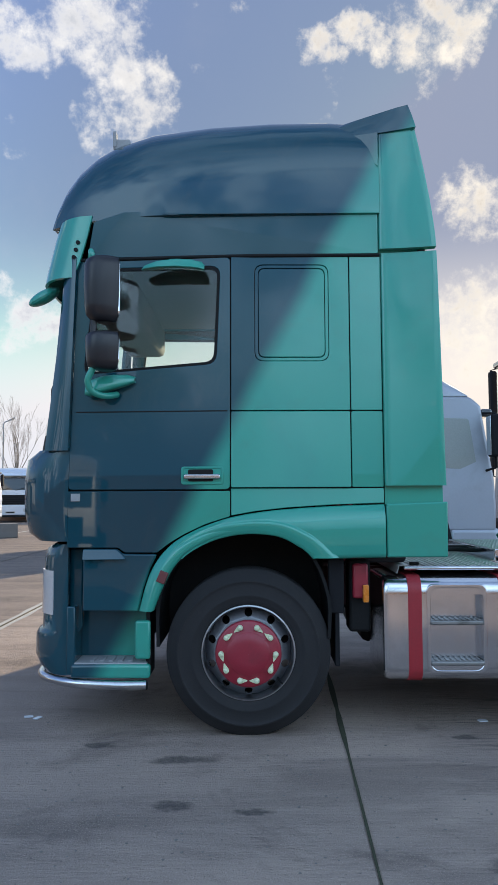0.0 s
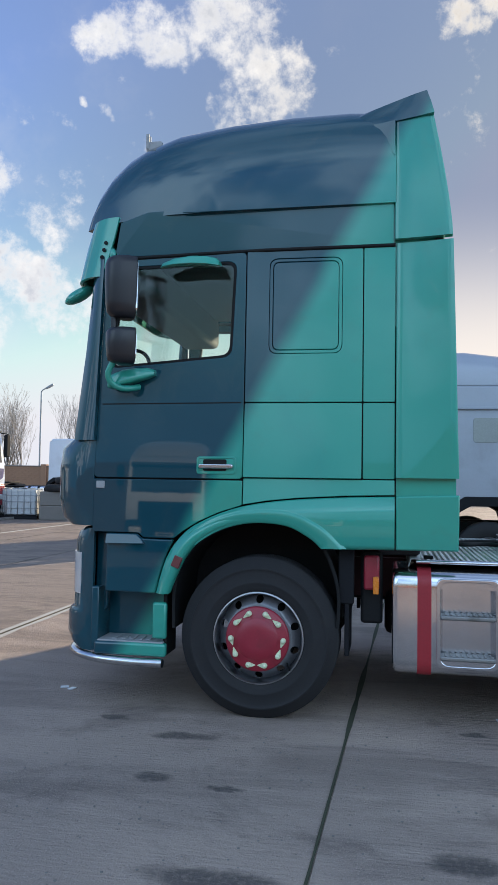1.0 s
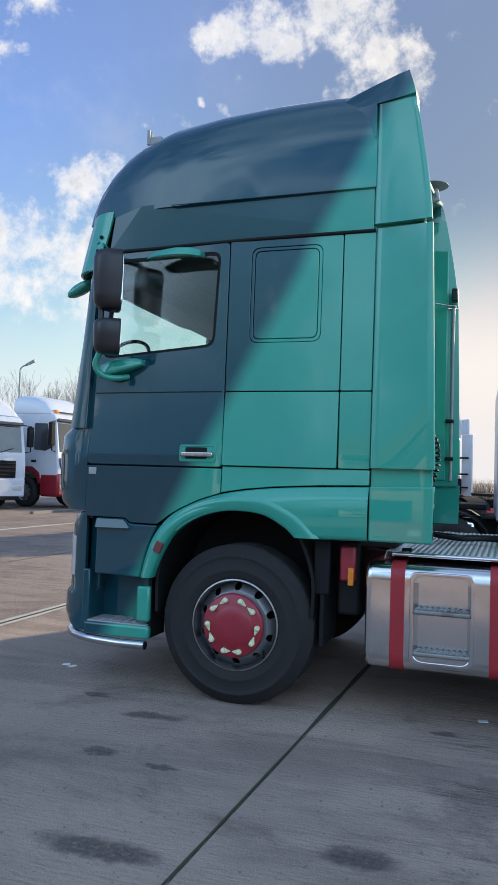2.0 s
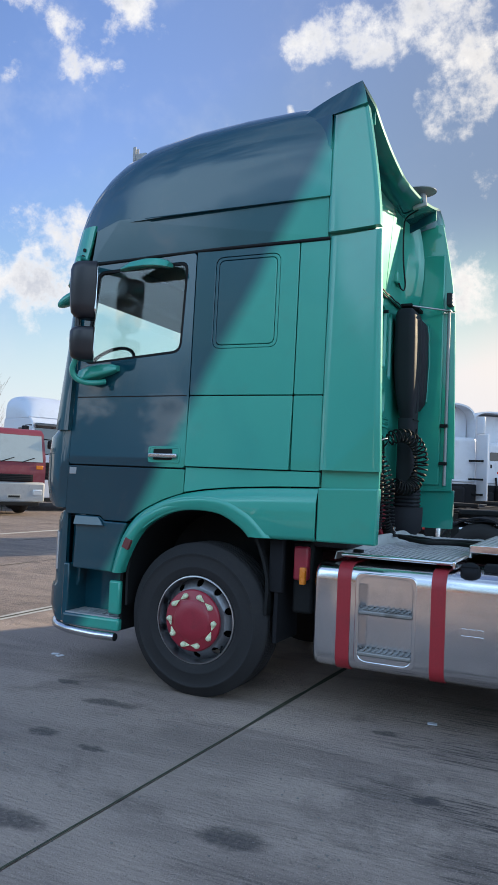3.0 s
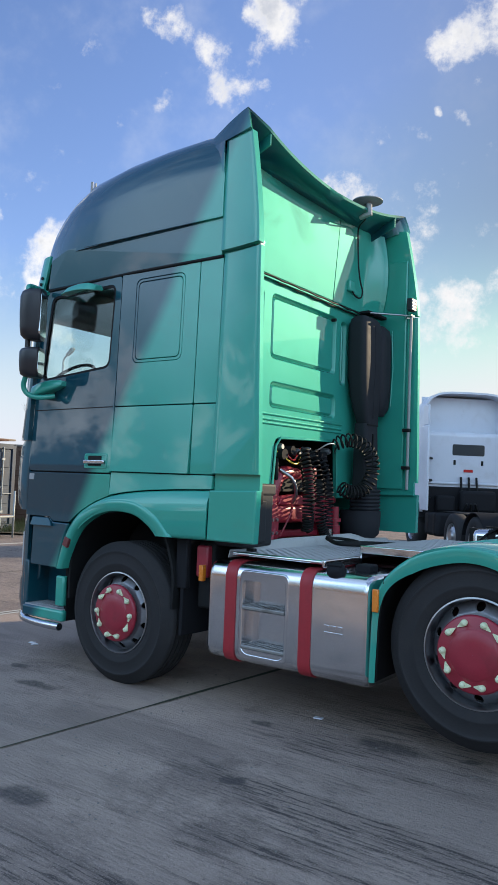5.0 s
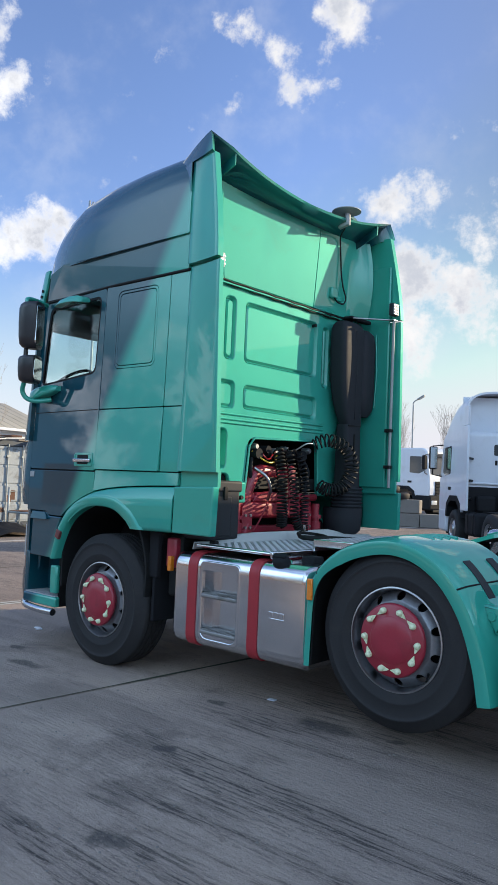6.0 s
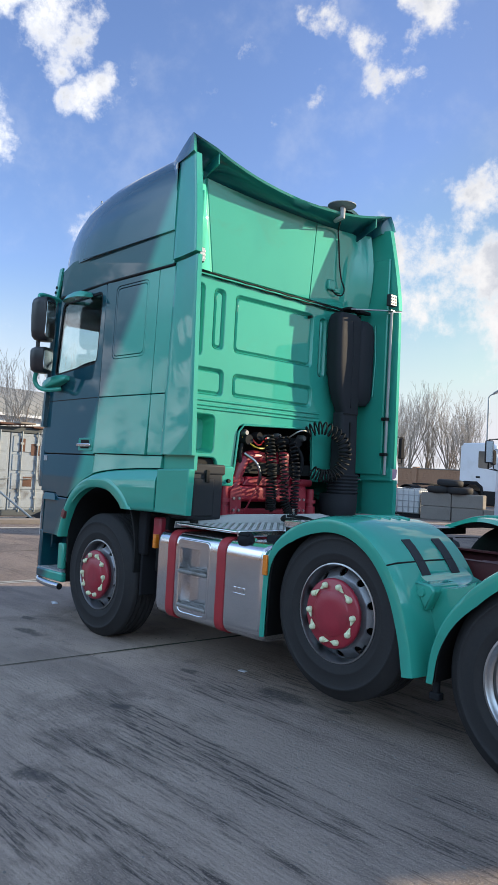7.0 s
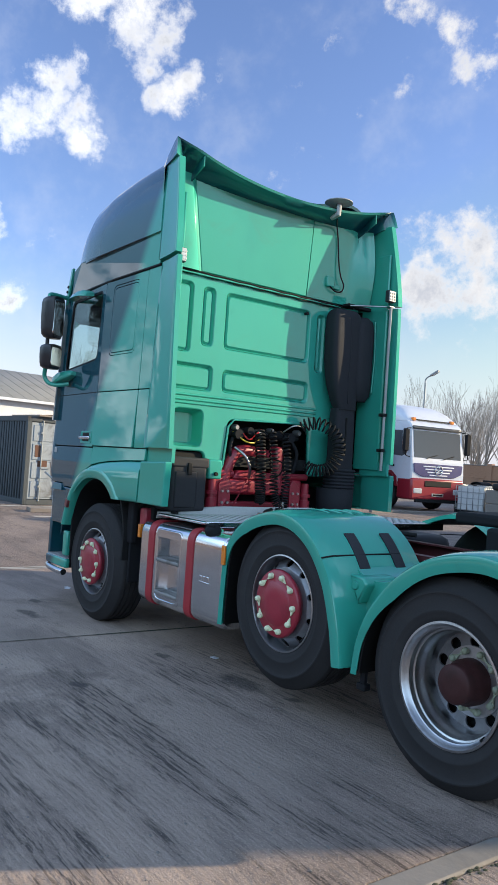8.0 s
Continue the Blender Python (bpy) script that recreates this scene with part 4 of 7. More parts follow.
    part("corner_post", flipped(solid(loft(bmesh.new(), rows), 0.02), Matrix.Translation((-0.02, 0, 0))), paint, truck, "green rear corner curving outwards")
    rows = []
    for z in (3.09, 3.4, 3.7, 3.86):
        lean = 0.10 * (z - 3.09)
        rows.append([Vector((x, y - lean * 0.6, z)) for x, y in ((0.742 + lean * 0.7, 5.312 - 1.4 * lean), (0.746 + lean * 0.7, 5.306 - 1.4 * lean), (0.780 + lean * 0.7, 5.262 - 1.4 * lean), (0.785 + lean * 0.7, 5.25 - 1.4 * lean), (0.79 + lean * 0.6, 5.10 - lean), (0.80 + lean * 0.5, 4.94))])
    part("corner_post", solid(loft(bmesh.new(), rows), 0.02), paint, truck)
    # wiring along the step between the panels
    pts = [(0.765, 4.98 + 2.1 * k / 40, 3.085 + 0.004 * math.sin(k * 1.3) - 0.012 * (k / 40)) for k in range(41)]
    part("wiring", tube(bmesh.new(), pts, 0.007, 6), seal, truck)
    part("wiring", tube(bmesh.new(), [(p[0] - 0.012, p[1], p[2] - 0.022) for p in pts], 0.005, 6), seal, truck)
    part("step_ledge", B((0.70, 4.97, 3.06), (0.765, 7.15, 3.075), 0.004), paint, truck)


rear_wall()
part("cab_floor", B((-1.3, 4.95, 1.45), (0.70, 7.2, 1.55)), seal, truck)
part("dashboard", merge(B((-1.38, 5.05, 1.55), (-0.95, 7.1, 2.28), 0.06), B((-1.2, 5.05, 2.2), (-1.0, 7.1, 2.32), 0.05)), black, truck, "black dashboard")
for y in (5.45, 6.75):
    seat = part("seat", merge(B((-0.55, y - 0.26, 1.75), (-0.05, y + 0.26, 1.95), 0.06)), seat_cloth, truck)
    part("backrest", B((-0.12, y - 0.26, 1.9), (0.02, y + 0.26, 2.62), 0.06), seat_cloth, seat)
part("sleeper_curtain", B((0.10, 4.95, 1.6), (0.13, 7.2, 3.05), 0.01), seat_cloth, truck)
part("overhead_locker", B((-1.2, 5.0, 2.80), (-0.85, 7.15, 3.08), 0.05), headlining, truck)
bm = tube(bmesh.new(), [Vector((-1.09 + 0.12 * math.cos(a), 5.00 + 0.40 * (0.5 + 0.5 * math.sin(a + 0.5)), 2.32 + 0.17 * math.sin(a))) for a in (k * math.tau / 32 for k in range(32))], 0.014, 8, True)
part("steering_wheel", bm, seal, truck)

# mirrors
for z0, z1, w in ((2.575, 2.985, 0.0), (2.275, 2.515, 0.015)):
    turn, tall = pose(-0.96, 4.67, 0, 0, 0, 36), z1 - z0
    # a shell that bulges forwards and narrows to its foot
    rings = []
    for f, g in ((0.0, 0.55), (0.03, 0.78), (0.10, 0.92), (0.25, 0.97), (0.55, 1.0), (0.85, 1.0), (0.94, 0.94), (0.985, 0.82), (1.0, 0.60)):
        deep, wide = 0.19 * g - w, 0.104 * g * (0.90 + 0.10 * f)
        rings.append([turn @ Vector((p.x, p.y, z0 + tall * f)) for p in rounded([(0.085, -wide, 0.02), (0.085, wide, 0.02), (0.085 - 0.55 * deep, wide, 0.05), (0.085 - deep, 0.45 * wide, 0.06), (0.085 - deep, -0.45 * wide, 0.06), (0.085 - 0.55 * deep, -wide, 0.05)], 0.02, 4)])
    house = part("mirror_housing", loft(bmesh.new(), rings, True, True), mirror_black, truck, "black mirror housing")
    part("mirror_glass", S(rect(-0.088, z0 + 0.035, 0.088, z1 - 0.03, 0.03), [], lambda u, v, d: turn @ Vector((0.0865 - d, u, v)), 0.010), mirror, house)
part("mirror_arm", tube(bmesh.new(), spline([(-1.0, 4.66, 2.29), (-1.035, 4.67, 2.215), (-1.02, 4.70, 2.155), (-0.97, 4.75, 2.13), (-0.92, 4.81, 2.135), (-0.89, 4.87, 2.15)]), 0.021, 12), paint, truck, "green lower mirror arm")
foot = []
for x, z, h, y in ((-1.075, 2.165, 0.030, 4.76), (-1.05, 2.18, 0.050, 4.745), (-0.98, 2.205, 0.052, 4.75), (-0.90, 2.225, 0.046, 4.77), (-0.82, 2.240, 0.036, 4.80), (-0.775, 2.246, 0.020, 4.83)):
    foot.append([(x, p.x, p.y) for p in rounded([(y, z - h), (4.90, z - h), (4.90, z + h), (y + 0.02, z + h)], 0.03, 4)])
part("mirror_foot", loft(bmesh.new(), foot, True, True), paint, truck, "green mirror foot on the door")
part("mirror_arm", tube(bmesh.new(), spline([(-1.01, 4.66, 2.96), (-1.02, 4.66, 3.02), (-1.04, 4.75, 3.03), (-1.08, 4.9, 3.02)]), 0.02, 8), paint, truck)
part("mirror_stem", tube(bmesh.new(), [(-1.0, 4.66, 2.5), (-1.0, 4.66, 2.6)], 0.02), mirror_black, truck)
pod = []
for x, z, up, down, out in ((-0.72, 2.936, 0.008, 0.008, 0.05), (-0.70, 2.944, 0.022, 0.016, 0.08), (-0.62, 2.958, 0.034, 0.024, 0.10), (-0.50, 2.968, 0.036, 0.032, 0.105), (-0.40, 2.966, 0.032, 0.036, 0.105), (-0.335, 2.958, 0.022, 0.036, 0.095), (-0.32, 2.952, 0.010, 0.026, 0.07)):
    pod.append([(x, p.x, p.y) for p in rounded([(4.80 - out, z - down, 0.012), (4.82, z - down + 0.012, 0.012), (4.82, z + up, 0.012), (4.80 - 0.7 * out, z + 0.8 * up, 0.02)], 0.012, 3)])
bm = loft(bmesh.new(), pod, True, True)
part("kerb_mirror", merge(bm, B((-0.56, 4.78, 2.96), (-0.46, 4.88, 3.015), 0.02, seg=3)), paint, truck, "green kerb mirror over the door window")


# ---- wheels ----
def wheel(x, z, y_out, deep, parent, name, r=0.52):
    """A wheel whose outer face looks towards -y. deep: the dished drive wheel."""
    m = Matrix.Translation((x, y_out, z)) @ Matrix.Diagonal((1, -1, 1, 1))
    k = r / 0.52
    a0 = 0.004 if deep else 0.0
    prof = [(0.285 + a0, -0.035), (0.30 + a0, -0.012), (0.325 + a0, -0.004), (0.345, 0.0), (0.352, 0.004), (0.362, 0.004), (0.368, 0.0), (0.42, 0.004), (0.438, 0.003), (0.442, 0.007), (0.450, 0.006), (0.455, -0.002), (0.478, -0.012), (0.482, -0.018), (0.503, -0.030), (0.515, -0.045)]
    for g in range(5):
        a = -0.05 - g * 0.045
        prof += [(0.520, a), (0.520, a - 0.034), (0.508, a - 0.036), (0.508, a - 0.043)]
    prof += [(0.515, -0.275), (0.48, -0.30), (0.42, -0.315), (0.30, -0.30), (0.285, -0.28)]
    w = part(name, lathe(bmesh.new(), [(a * k, b) for a, b in prof], 64, m), rubber, parent, "worn black tyre" if not deep else "black drive tyre")
    if not deep:
        lip = [(0.288, -0.045), (0.298, -0.020), (0.296, -0.008), (0.288, -0.006), (0.282, -0.016), (0.277, -0.05), (0.274, -0.075), (0.272, -0.10), (0.266, -0.12)]
        disc_r, disc_a = 0.273, -0.092
    else:
        lip = [(0.305, -0.045), (0.322, -0.020), (0.320, -0.004), (0.308, -0.002), (0.298, -0.014), (0.292, -0.034), (0.284, -0.038), (0.281, -0.066), (0.272, -0.070), (0.268, -0.110), (0.258, -0.118), (0.254, -0.165), (0.246, -0.215)]
        lip = [(r * 0.945, a) for r, a in lip]
        disc_r, disc_a = 0.243, -0.200
    rim = part("rim", lathe(bmesh.new(), lip, 64, m), steel, w, "silver steel rim with round hand holes")
    circ = lambda cx, cz, rr, n: [Vector((cx + rr * math.cos(j * math.tau / n), cz + rr * math.sin(j * math.tau / n))) for j in range(n)]
    holes = [circ((0.196 if deep else 0.243) * math.cos((j + 0.5) * math.tau / 10), (0.196 if deep else 0.243) * math.sin((j + 0.5) * math.tau / 10), 0.031 if deep else 0.025, 16) for j in range(10)]
    def dish(u, v, d):
        rr = math.hypot(u, v)
        bulge = 0.07 * (1 - min(1, max(0, (rr - 0.205) / 0.066))) if not deep else -0.01 * (rr - 0.1)
        return m @ Vector((u, disc_a + bulge - d, v))
    bm = S(circ(0, 0, disc_r, 56), holes, dish, 0.012)
    for f in bm.faces:
        f.smooth = True
    part("rim_disc", bm, rim_grey, rim)
    bm = disc_cap(bmesh.new(), 0.235, disc_a - 0.06, 40, m)
    part("brake_drum", bm, seal, rim)
    if not deep:
        cap = [(0.150, -0.07), (0.196, -0.004), (0.206, 0.004), (0.208, 0.014), (0.204, 0.026), (0.195, 0.032), (0.140, 0.033), (0.133, 0.038), (0.127, 0.043), (0.06, 0.045), (0.001, 0.045)]
        hub = part("hub_cap", lathe(bmesh.new(), cap, 48, m), red, rim, "round red hub cover")
        nut_r, nut_a, base = 0.170, 0.031, hub
    else:
        cap = [(0.114, -0.215), (0.112, -0.13), (0.104, -0.115), (0.098, -0.09), (0.096, -0.055), (0.088, -0.046), (0.04, -0.044), (0.001, -0.044)]
        hub = part("hub_cap", lathe(bmesh.new(), cap, 40, m), greasy_hub, rim, "greasy dark maroon axle hub")
        part("hub_ring", lathe(bmesh.new(), [(0.172, -0.210), (0.172, -0.195), (0.112, -0.193)], 40, m), steel, rim)
        nut_r, nut_a, base = 0.146, -0.195, hub
    nut_me = None
    for j in range(10):
        a = (j + 0.5) * math.tau / 10 + 0.31
        c = Vector((nut_r * math.cos(a), 0, nut_r * math.sin(a)))
        partner = a + (math.tau / 10 if j % 2 == 0 else -math.tau / 10)
        d = Vector((nut_r * math.cos(partner), 0, nut_r * math.sin(partner))) - c
        ang = math.atan2(d.z, d.x)
        local = Matrix.Translation((c.x, nut_a, c.z)) @ Matrix.Rotation(-ang, 4, "Y")
        if nut_me is None:
            bm = lathe(bmesh.new(), [(0.0185, -0.01), (0.018, 0.010), (0.016, 0.022), (0.009, 0.028), (0.001, 0.029)], 12)
            loft(bm, [[(0.010, 0.004, -0.016), (0.010, 0.004, 0.016), (0.010, 0.010, 0.016), (0.010, 0.010, -0.016)], [(0.046, 0.004, -0.002), (0.046, 0.004, 0.002), (0.046, 0.009, 0.002), (0.046, 0.009, -0.002)]], True, True)
            nut_me = mesh_of("wheel_nut", bm, dull_nut if deep else cream)
        nut = new("wheel_nut", nut_me)
        nut.parent, nut.matrix_basis = base, m @ local
        tagged(nut, ("dull green wheel nut pointer" if deep else "cream plastic wheel nut pointer") if j == 0 else "")
    part("air_valve", tube(bmesh.new(), [m @ Vector((0.18, disc_a + 0.01, -0.16)), m @ Vector((0.21, 0.0, -0.19))], 0.006), seal, rim)
    return w


flip_y = Matrix.Translation((0, 2 * CY, 0)) @ Matrix.Diagonal((1, -1, 1, 1))
wheel(-0.05, 0.515, 4.868, False, truck, "front_wheel")
wheel(2.645, 0.65, 4.868, False, truck, "middle_wheel", 0.515)
wheel(3.93, 0.50, 4.875, True, truck, "rear_wheel", 0.515)
for x, z, deep in ((-0.05, 0.515, False), (2.645, 0.65, False), (3.93, 0.5, True)):
    bm = lathe(bmesh.new(), [(0.2, 0), (0.33, 0.0), (0.45, 0.0), (0.515, -0.04), (0.515, -0.26), (0.45, -0.3), (0.2, -0.28)], 48, Matrix.Translation((x, 2 * CY - 4.868, z)))
    part("far_wheel", bm, rubber, truck)
bm = lathe(bmesh.new(), [(0.29, 0), (0.45, 0.0), (0.515, -0.04), (0.515, -0.26), (0.45, -0.3), (0.2, -0.28)], 48, Matrix.Translation((3.93, 5.24, 0.50)) @ Matrix.Diagonal((1, -1, 1, 1)))
part("inner_wheel", bm, rubber, truck)
for x, z in ((-0.05, 0.515), (2.645, 0.65), (3.93, 0.5)):
    part("axle", tube(bmesh.new(), [(x, 5.1, z), (x, 7.0, z)], 0.08, 12), seal, truck)


# ---- fuel tank ----
def tank():
    y0, y1, z0, z1 = 4.872, 5.50, 0.335, 0.985
    sec = rounded([(y0, z0, 0.10), (y1, z0, 0.05), (y1, z1, 0.05), (y0, z1, 0.11)], 0.1, 8)
    c = Vector(((y0 + y1) / 2, (z0 + z1) / 2))
    def body(stations, sec2):
        return loft(bmesh.new(), [[(x, c.x + (p.x - c.x) * k, c.y + (p.y - c.y) * k) for p in sec2] for x, k in stations], True, True)
    t = part("fuel_tank", body(((0.80, 0.93), (0.806, 0.965), (0.82, 0.99), (0.84, 1.0), (1.05, 1.0)), sec), alu, truck, "brushed aluminium fuel tank with two red straps")
    part("tank_end", body(((1.47, 1.0), (1.97, 1.0), (1.99, 0.99), (2.0, 0.965), (2.005, 0.93)), sec), alu, t)
    for x0, x1 in ((1.05, 1.092), (1.428, 1.47)):
        part("tank_waist", loft(bmesh.new(), [[(x, p.x, p.y) for p in sec] for x in (x0, x1)], True), alu, t)
    k = next(j for j in range(len(sec)) if abs(sec[j].x - y0) < 0.002 and abs(sec[j - 1].x - y0) < 0.002 and abs(sec[j].y - sec[j - 1].y) > 0.2)
    ends = [Vector((y0, 0.92)), Vector((y0, 0.405))] if sec[k].y > sec[k - 1].y else [Vector((y0, 0.405)), Vector((y0, 0.92))]
    ring = ends[:1] + list(sec[k:]) + list(sec[:k]) + ends[1:]
    part("tank_waist", loft(bmesh.new(), [[(x, p.x, p.y) for p in ring] for x in (1.092, 1.428)]), alu, t)
    for x in (0.955, 1.535):
        rings = [[(xx, c.x + (p.x - c.x) * s, c.y + (p.y - c.y) * s) for p in sec] for xx, s in ((x, 1.001), (x, 1.022), (x + 0.085, 1.022), (x + 0.085, 1.001))]
        part("tank_strap", loft(bmesh.new(), rings, True), strap_red, t, "red painted tank strap")
    # the step well let into the tank's face, between the straps
    place = lambda u, v, w: Vector((u, y0 - 0.003 + w, v))
    fr = part("step_frame", S(rect(1.070, 0.385, 1.450, 0.940, 0.05), [rect(1.096, 0.408, 1.424, 0.917, 0.06)], place, 0.03, 0.006), alu, t)
    a = rect(1.092, 0.405, 1.428, 0.92, 0.06)
    b = rect(1.115, 0.43, 1.405, 0.90, 0.05)
    part("step_well", loft(bmesh.new(), [[(p.x, y0 + 0.012, p.y) for p in a], [(p.x, y0 + 0.10, p.y) for p in b]], True), alu, fr)
    part("well_back", B((1.09, y0 + 0.098, 0.41), (1.43, y0 + 0.108, 0.92)), alu, fr)
    for z in (0.435, 0.685):
        st = part("tank_step", B((1.095, y0 - 0.012, z), (1.425, y0 + 0.10, z + 0.03), 0.01), tread, fr)
        for k in range(9):
            part("step_tooth", B((1.12 + 0.034 * k, y0 - 0.008, z + 0.029), (1.135 + 0.034 * k, y0 + 0.08, z + 0.037), 0.003), tread, st)
    for k in range(3):
        part("maker_mark", B((1.715 + 0.045 * k, y0 - 0.005, 0.645), (1.748 + 0.045 * k, y0 + 0.002, 0.675), 0.002), alu, t)
    part("maker_mark", B((1.715, y0 - 0.005, 0.625), (1.84, y0 + 0.002, 0.635), 0.002), alu, t)
    lean = Matrix.Translation((1.745, 4.965, 0.955)) @ Matrix.Rotation(radians(90 + 32), 4, "X")
    neck = part("filler_neck", lathe(bmesh.new(), [(0.075, -0.05), (0.075, 0.012), (0.068, 0.02), (0.05, 0.02)], 24, lean), alu, t)
    cap = part("filler_cap", lathe(bmesh.new(), [(0.001, 0.085), (0.045, 0.083), (0.056, 0.07), (0.06, 0.03), (0.055, 0.015), (0.04, 0.01)], 20, lean), black, t, "black fuel filler cap")
    part("cap_grip", B((-0.05, 0.075, -0.012), (0.05, 0.095, 0.012), 0.006, lean), black, cap)
    part("sender_cover", B((1.80, 5.08, 0.98), (1.90, 5.20, 1.03), 0.012), black, t, "black tank sender cover")
    part("tank_bracket", B((0.86, 5.45, 0.5), (1.95, 5.66, 0.9), 0.02), seal, t)


tank()
part("step_bracket", B((0.60, 5.0, 0.62), (0.74, 5.2, 1.08), 0.02), seal, truck)
part("indicator", B((0.680, 4.91, 0.82), (0.717, 4.95, 0.93), 0.006), amber, truck, "amber side lamp")
part("red_bracket", B((0.62, 4.95, 0.84), (0.72, 5.05, 1.06), 0.015), red, truck)
bb = part("battery_box", B((0.70, 5.02, 1.06), (0.98, 5.36, 1.50), 0.03, seg=3), box_grey, truck, "dark grey plastic box under the cab's rear corner")
part("box_lid", B((0.69, 5.01, 1.42), (0.99, 5.37, 1.505), 0.018, seg=3), box_grey, bb)
part("box_panel", B((0.97, 5.05, 1.09), (0.988, 5.26, 1.39), 0.012), box_grey, bb)
part("box_latch", B((0.975, 5.16, 1.36), (1.0, 5.20, 1.46), 0.006), seal, bb)


# ---- fenders over the rear axles ----
def fender(pts, name, label, mirror_it=False, inner=5.62):
    line = [p for p in spline([(x, 0, z) for x, z in pts], 5)]
    prof = [(0.085, 4.842), (0.03, 4.826), (0.008, 4.832), (0.0, 4.85), (-0.012, 4.92), (-0.016, 5.1), (-0.012, 5.4), (0.0, inner), (0.03, inner + 0.01)]
    rows = []
    for k, p in enumerate(line):
        d = (line[min(k + 1, len(line) - 1)] - line[max(k - 1, 0)]).normalized()
        nrm = Vector((d.z, 0, -d.x))
        wide = 0.5 + 0.5 * min(1, max(0, (p.x - pts[0][0]) / 0.22))
        rows.append([Vector((p.x, y, p.z)) + nrm * s * (wide if s > 0.02 and y < 5 else 1) for s, y in prof])
    bm = solid(loft(bmesh.new(), rows), 0.012)
    if mirror_it:
        flipped(bm, flip_y)
    f = part(name, bm, paint, truck, label, 50)
    # black sheet added under the skin so the fender's inside stays dark
    rows = []
    for k, p in enumerate(line):
        d = (line[min(k + 1, len(line) - 1)] - line[max(k - 1, 0)]).normalized()
        nrm = Vector((d.z, 0, -d.x))
        rows.append([Vector((p.x, y, p.z)) + nrm * s for s, y in ((0.04, 4.86), (0.03, 4.868), (0.02, 5.1), (0.02, inner))])
    bm = solid(loft(bmesh.new(), rows), 0.006)
    if mirror_it:
        flipped(bm, flip_y)
    part("fender_dark_inside", bm, seal, f)
    return f


F2 = [(2.03, 0.40), (2.035, 0.60), (2.05, 0.84), (2.12, 1.0), (2.28, 1.13), (2.50, 1.20), (2.68, 1.205), (2.84, 1.155), (2.99, 1.045), (3.12, 0.86), (3.205, 0.62), (3.245, 0.41)]


def f2_top(x):
    """The middle fender's crown at x."""
    line = spline([(a, 0, z) for a, z in F2], 5)
    for p, q in zip(line, line[1:]):
        if p.x <= x <= q.x:
            d = (q - p).normalized()
            return p.z + (q.z - p.z) * (x - p.x) / (q.x - p.x) + 0.015 / max(0.3, d.x)
    return 1.0


F3 = [(3.315, 0.41), (3.345, 0.60), (3.43, 0.78), (3.57, 0.94), (3.74, 1.06), (3.93, 1.125), (4.15, 1.145), (4.36, 1.09), (4.53, 0.96), (4.62, 0.8)]
for mi in (False, True):
    f2 = fender(F2[4:] if mi else F2, "fender", "smooth green fender with rubber strips", mi)
    f3 = fender(F3, "fender", "smooth green fender over the drive wheel", mi)
    mm = flip_y if mi else Matrix()
    for y in (5.12, 5.42):
        bm = loft(bmesh.new(), [[(x, y - 0.042, z), (x, y + 0.042, z), (x, y + 0.042, z - 0.02), (x, y - 0.042, z - 0.02)] for x, z in ((a, f2_top(a) + 0.008) for a in (2.945, 2.98, 3.015, 3.045, 3.075, 3.105))], True, True)
        part("rubber_strip", flipped(bm, mm), box_grey, f2, "black rubber strip")
    part("seam", flipped(tube(bmesh.new(), [(3.037, 4.832, f2_top(3.037) - 0.03), (3.05, 4.9, f2_top(3.05) - 0.004), (3.05, 5.2, f2_top(3.05)), (3.05, 5.46, f2_top(3.05))], 0.005), mm), seal, f2)
    part("seam", flipped(tube(bmesh.new(), [(2.118, 4.826, 0.965), (2.112, 4.85, 1.0), (2.112, 5.2, 1.01)], 0.004), mm), seal, f2)
    part("lamp", flipped(B((2.055, 4.812, 0.80), (2.095, 4.83, 0.93), 0.006), mm), amber, f2, "amber side lamp")
    for k in range(4):
        part("rib", flipped(tube(bmesh.new(), [(a, 5.16 + 0.1 * k, f2_top(a) - 0.002) for a in (2.35, 2.45, 2.55, 2.65, 2.72)], 0.009), mm), paint, f2)
    saddle = [(3.07, 0.95), (3.13, 0.905), (3.22, 0.875), (3.32, 0.88), (3.40, 0.905), (3.46, 0.94), (3.44, 0.80), (3.36, 0.62), (3.325, 0.42), (3.24, 0.42), (3.205, 0.62), (3.12, 0.84)]
    va = part("fender_valley", flipped(loft(bmesh.new(), [[(x, y, z) for x, z in saddle] for y in (5.06, 5.08, 5.55)], True, True), mm), paint, truck, "green panel between the two fenders", 40)
    part("bracket_web", flipped(S(rounded([(3.10, 0.90), (3.22, 0.895), (3.25, 0.86), (3.19, 0.74)], 0.015), [], lambda u, v, w: Vector((u, 4.99 + w, v)), 0.25, 0.012), mm), paint, va)
    part("bracket_boss", flipped(lathe(bmesh.new(), [(0.001, 0.012), (0.022, 0.012), (0.026, 0.0), (0.026, -0.03)], 20, Matrix.Translation((3.165, 4.99, 0.845)) @ Matrix.Diagonal((1, -1, 1, 1))), mm), paint, va)
    part("flap_clamp", flipped(merge(B((3.30, 4.93, 0.33), (3.335, 4.96, 0.42), 0.008), B((3.285, 4.92, 0.30), (3.35, 4.97, 0.34), 0.008)), mm), black, truck)


# ---- chassis, walkway, machinery behind the cab ----
def rail(y):
    out = []
    for w0, w1, z0, z1 in ((0, 0.012, 0.70, 0.98), (0, 0.08, 0.70, 0.712), (0, 0.08, 0.968, 0.98)):
        out.append(B((-1.0, y + (w0 if y < CY else -w1), z0), (5.0, y + (w1 if y < CY else -w0), z1)))
    return merge(*out)


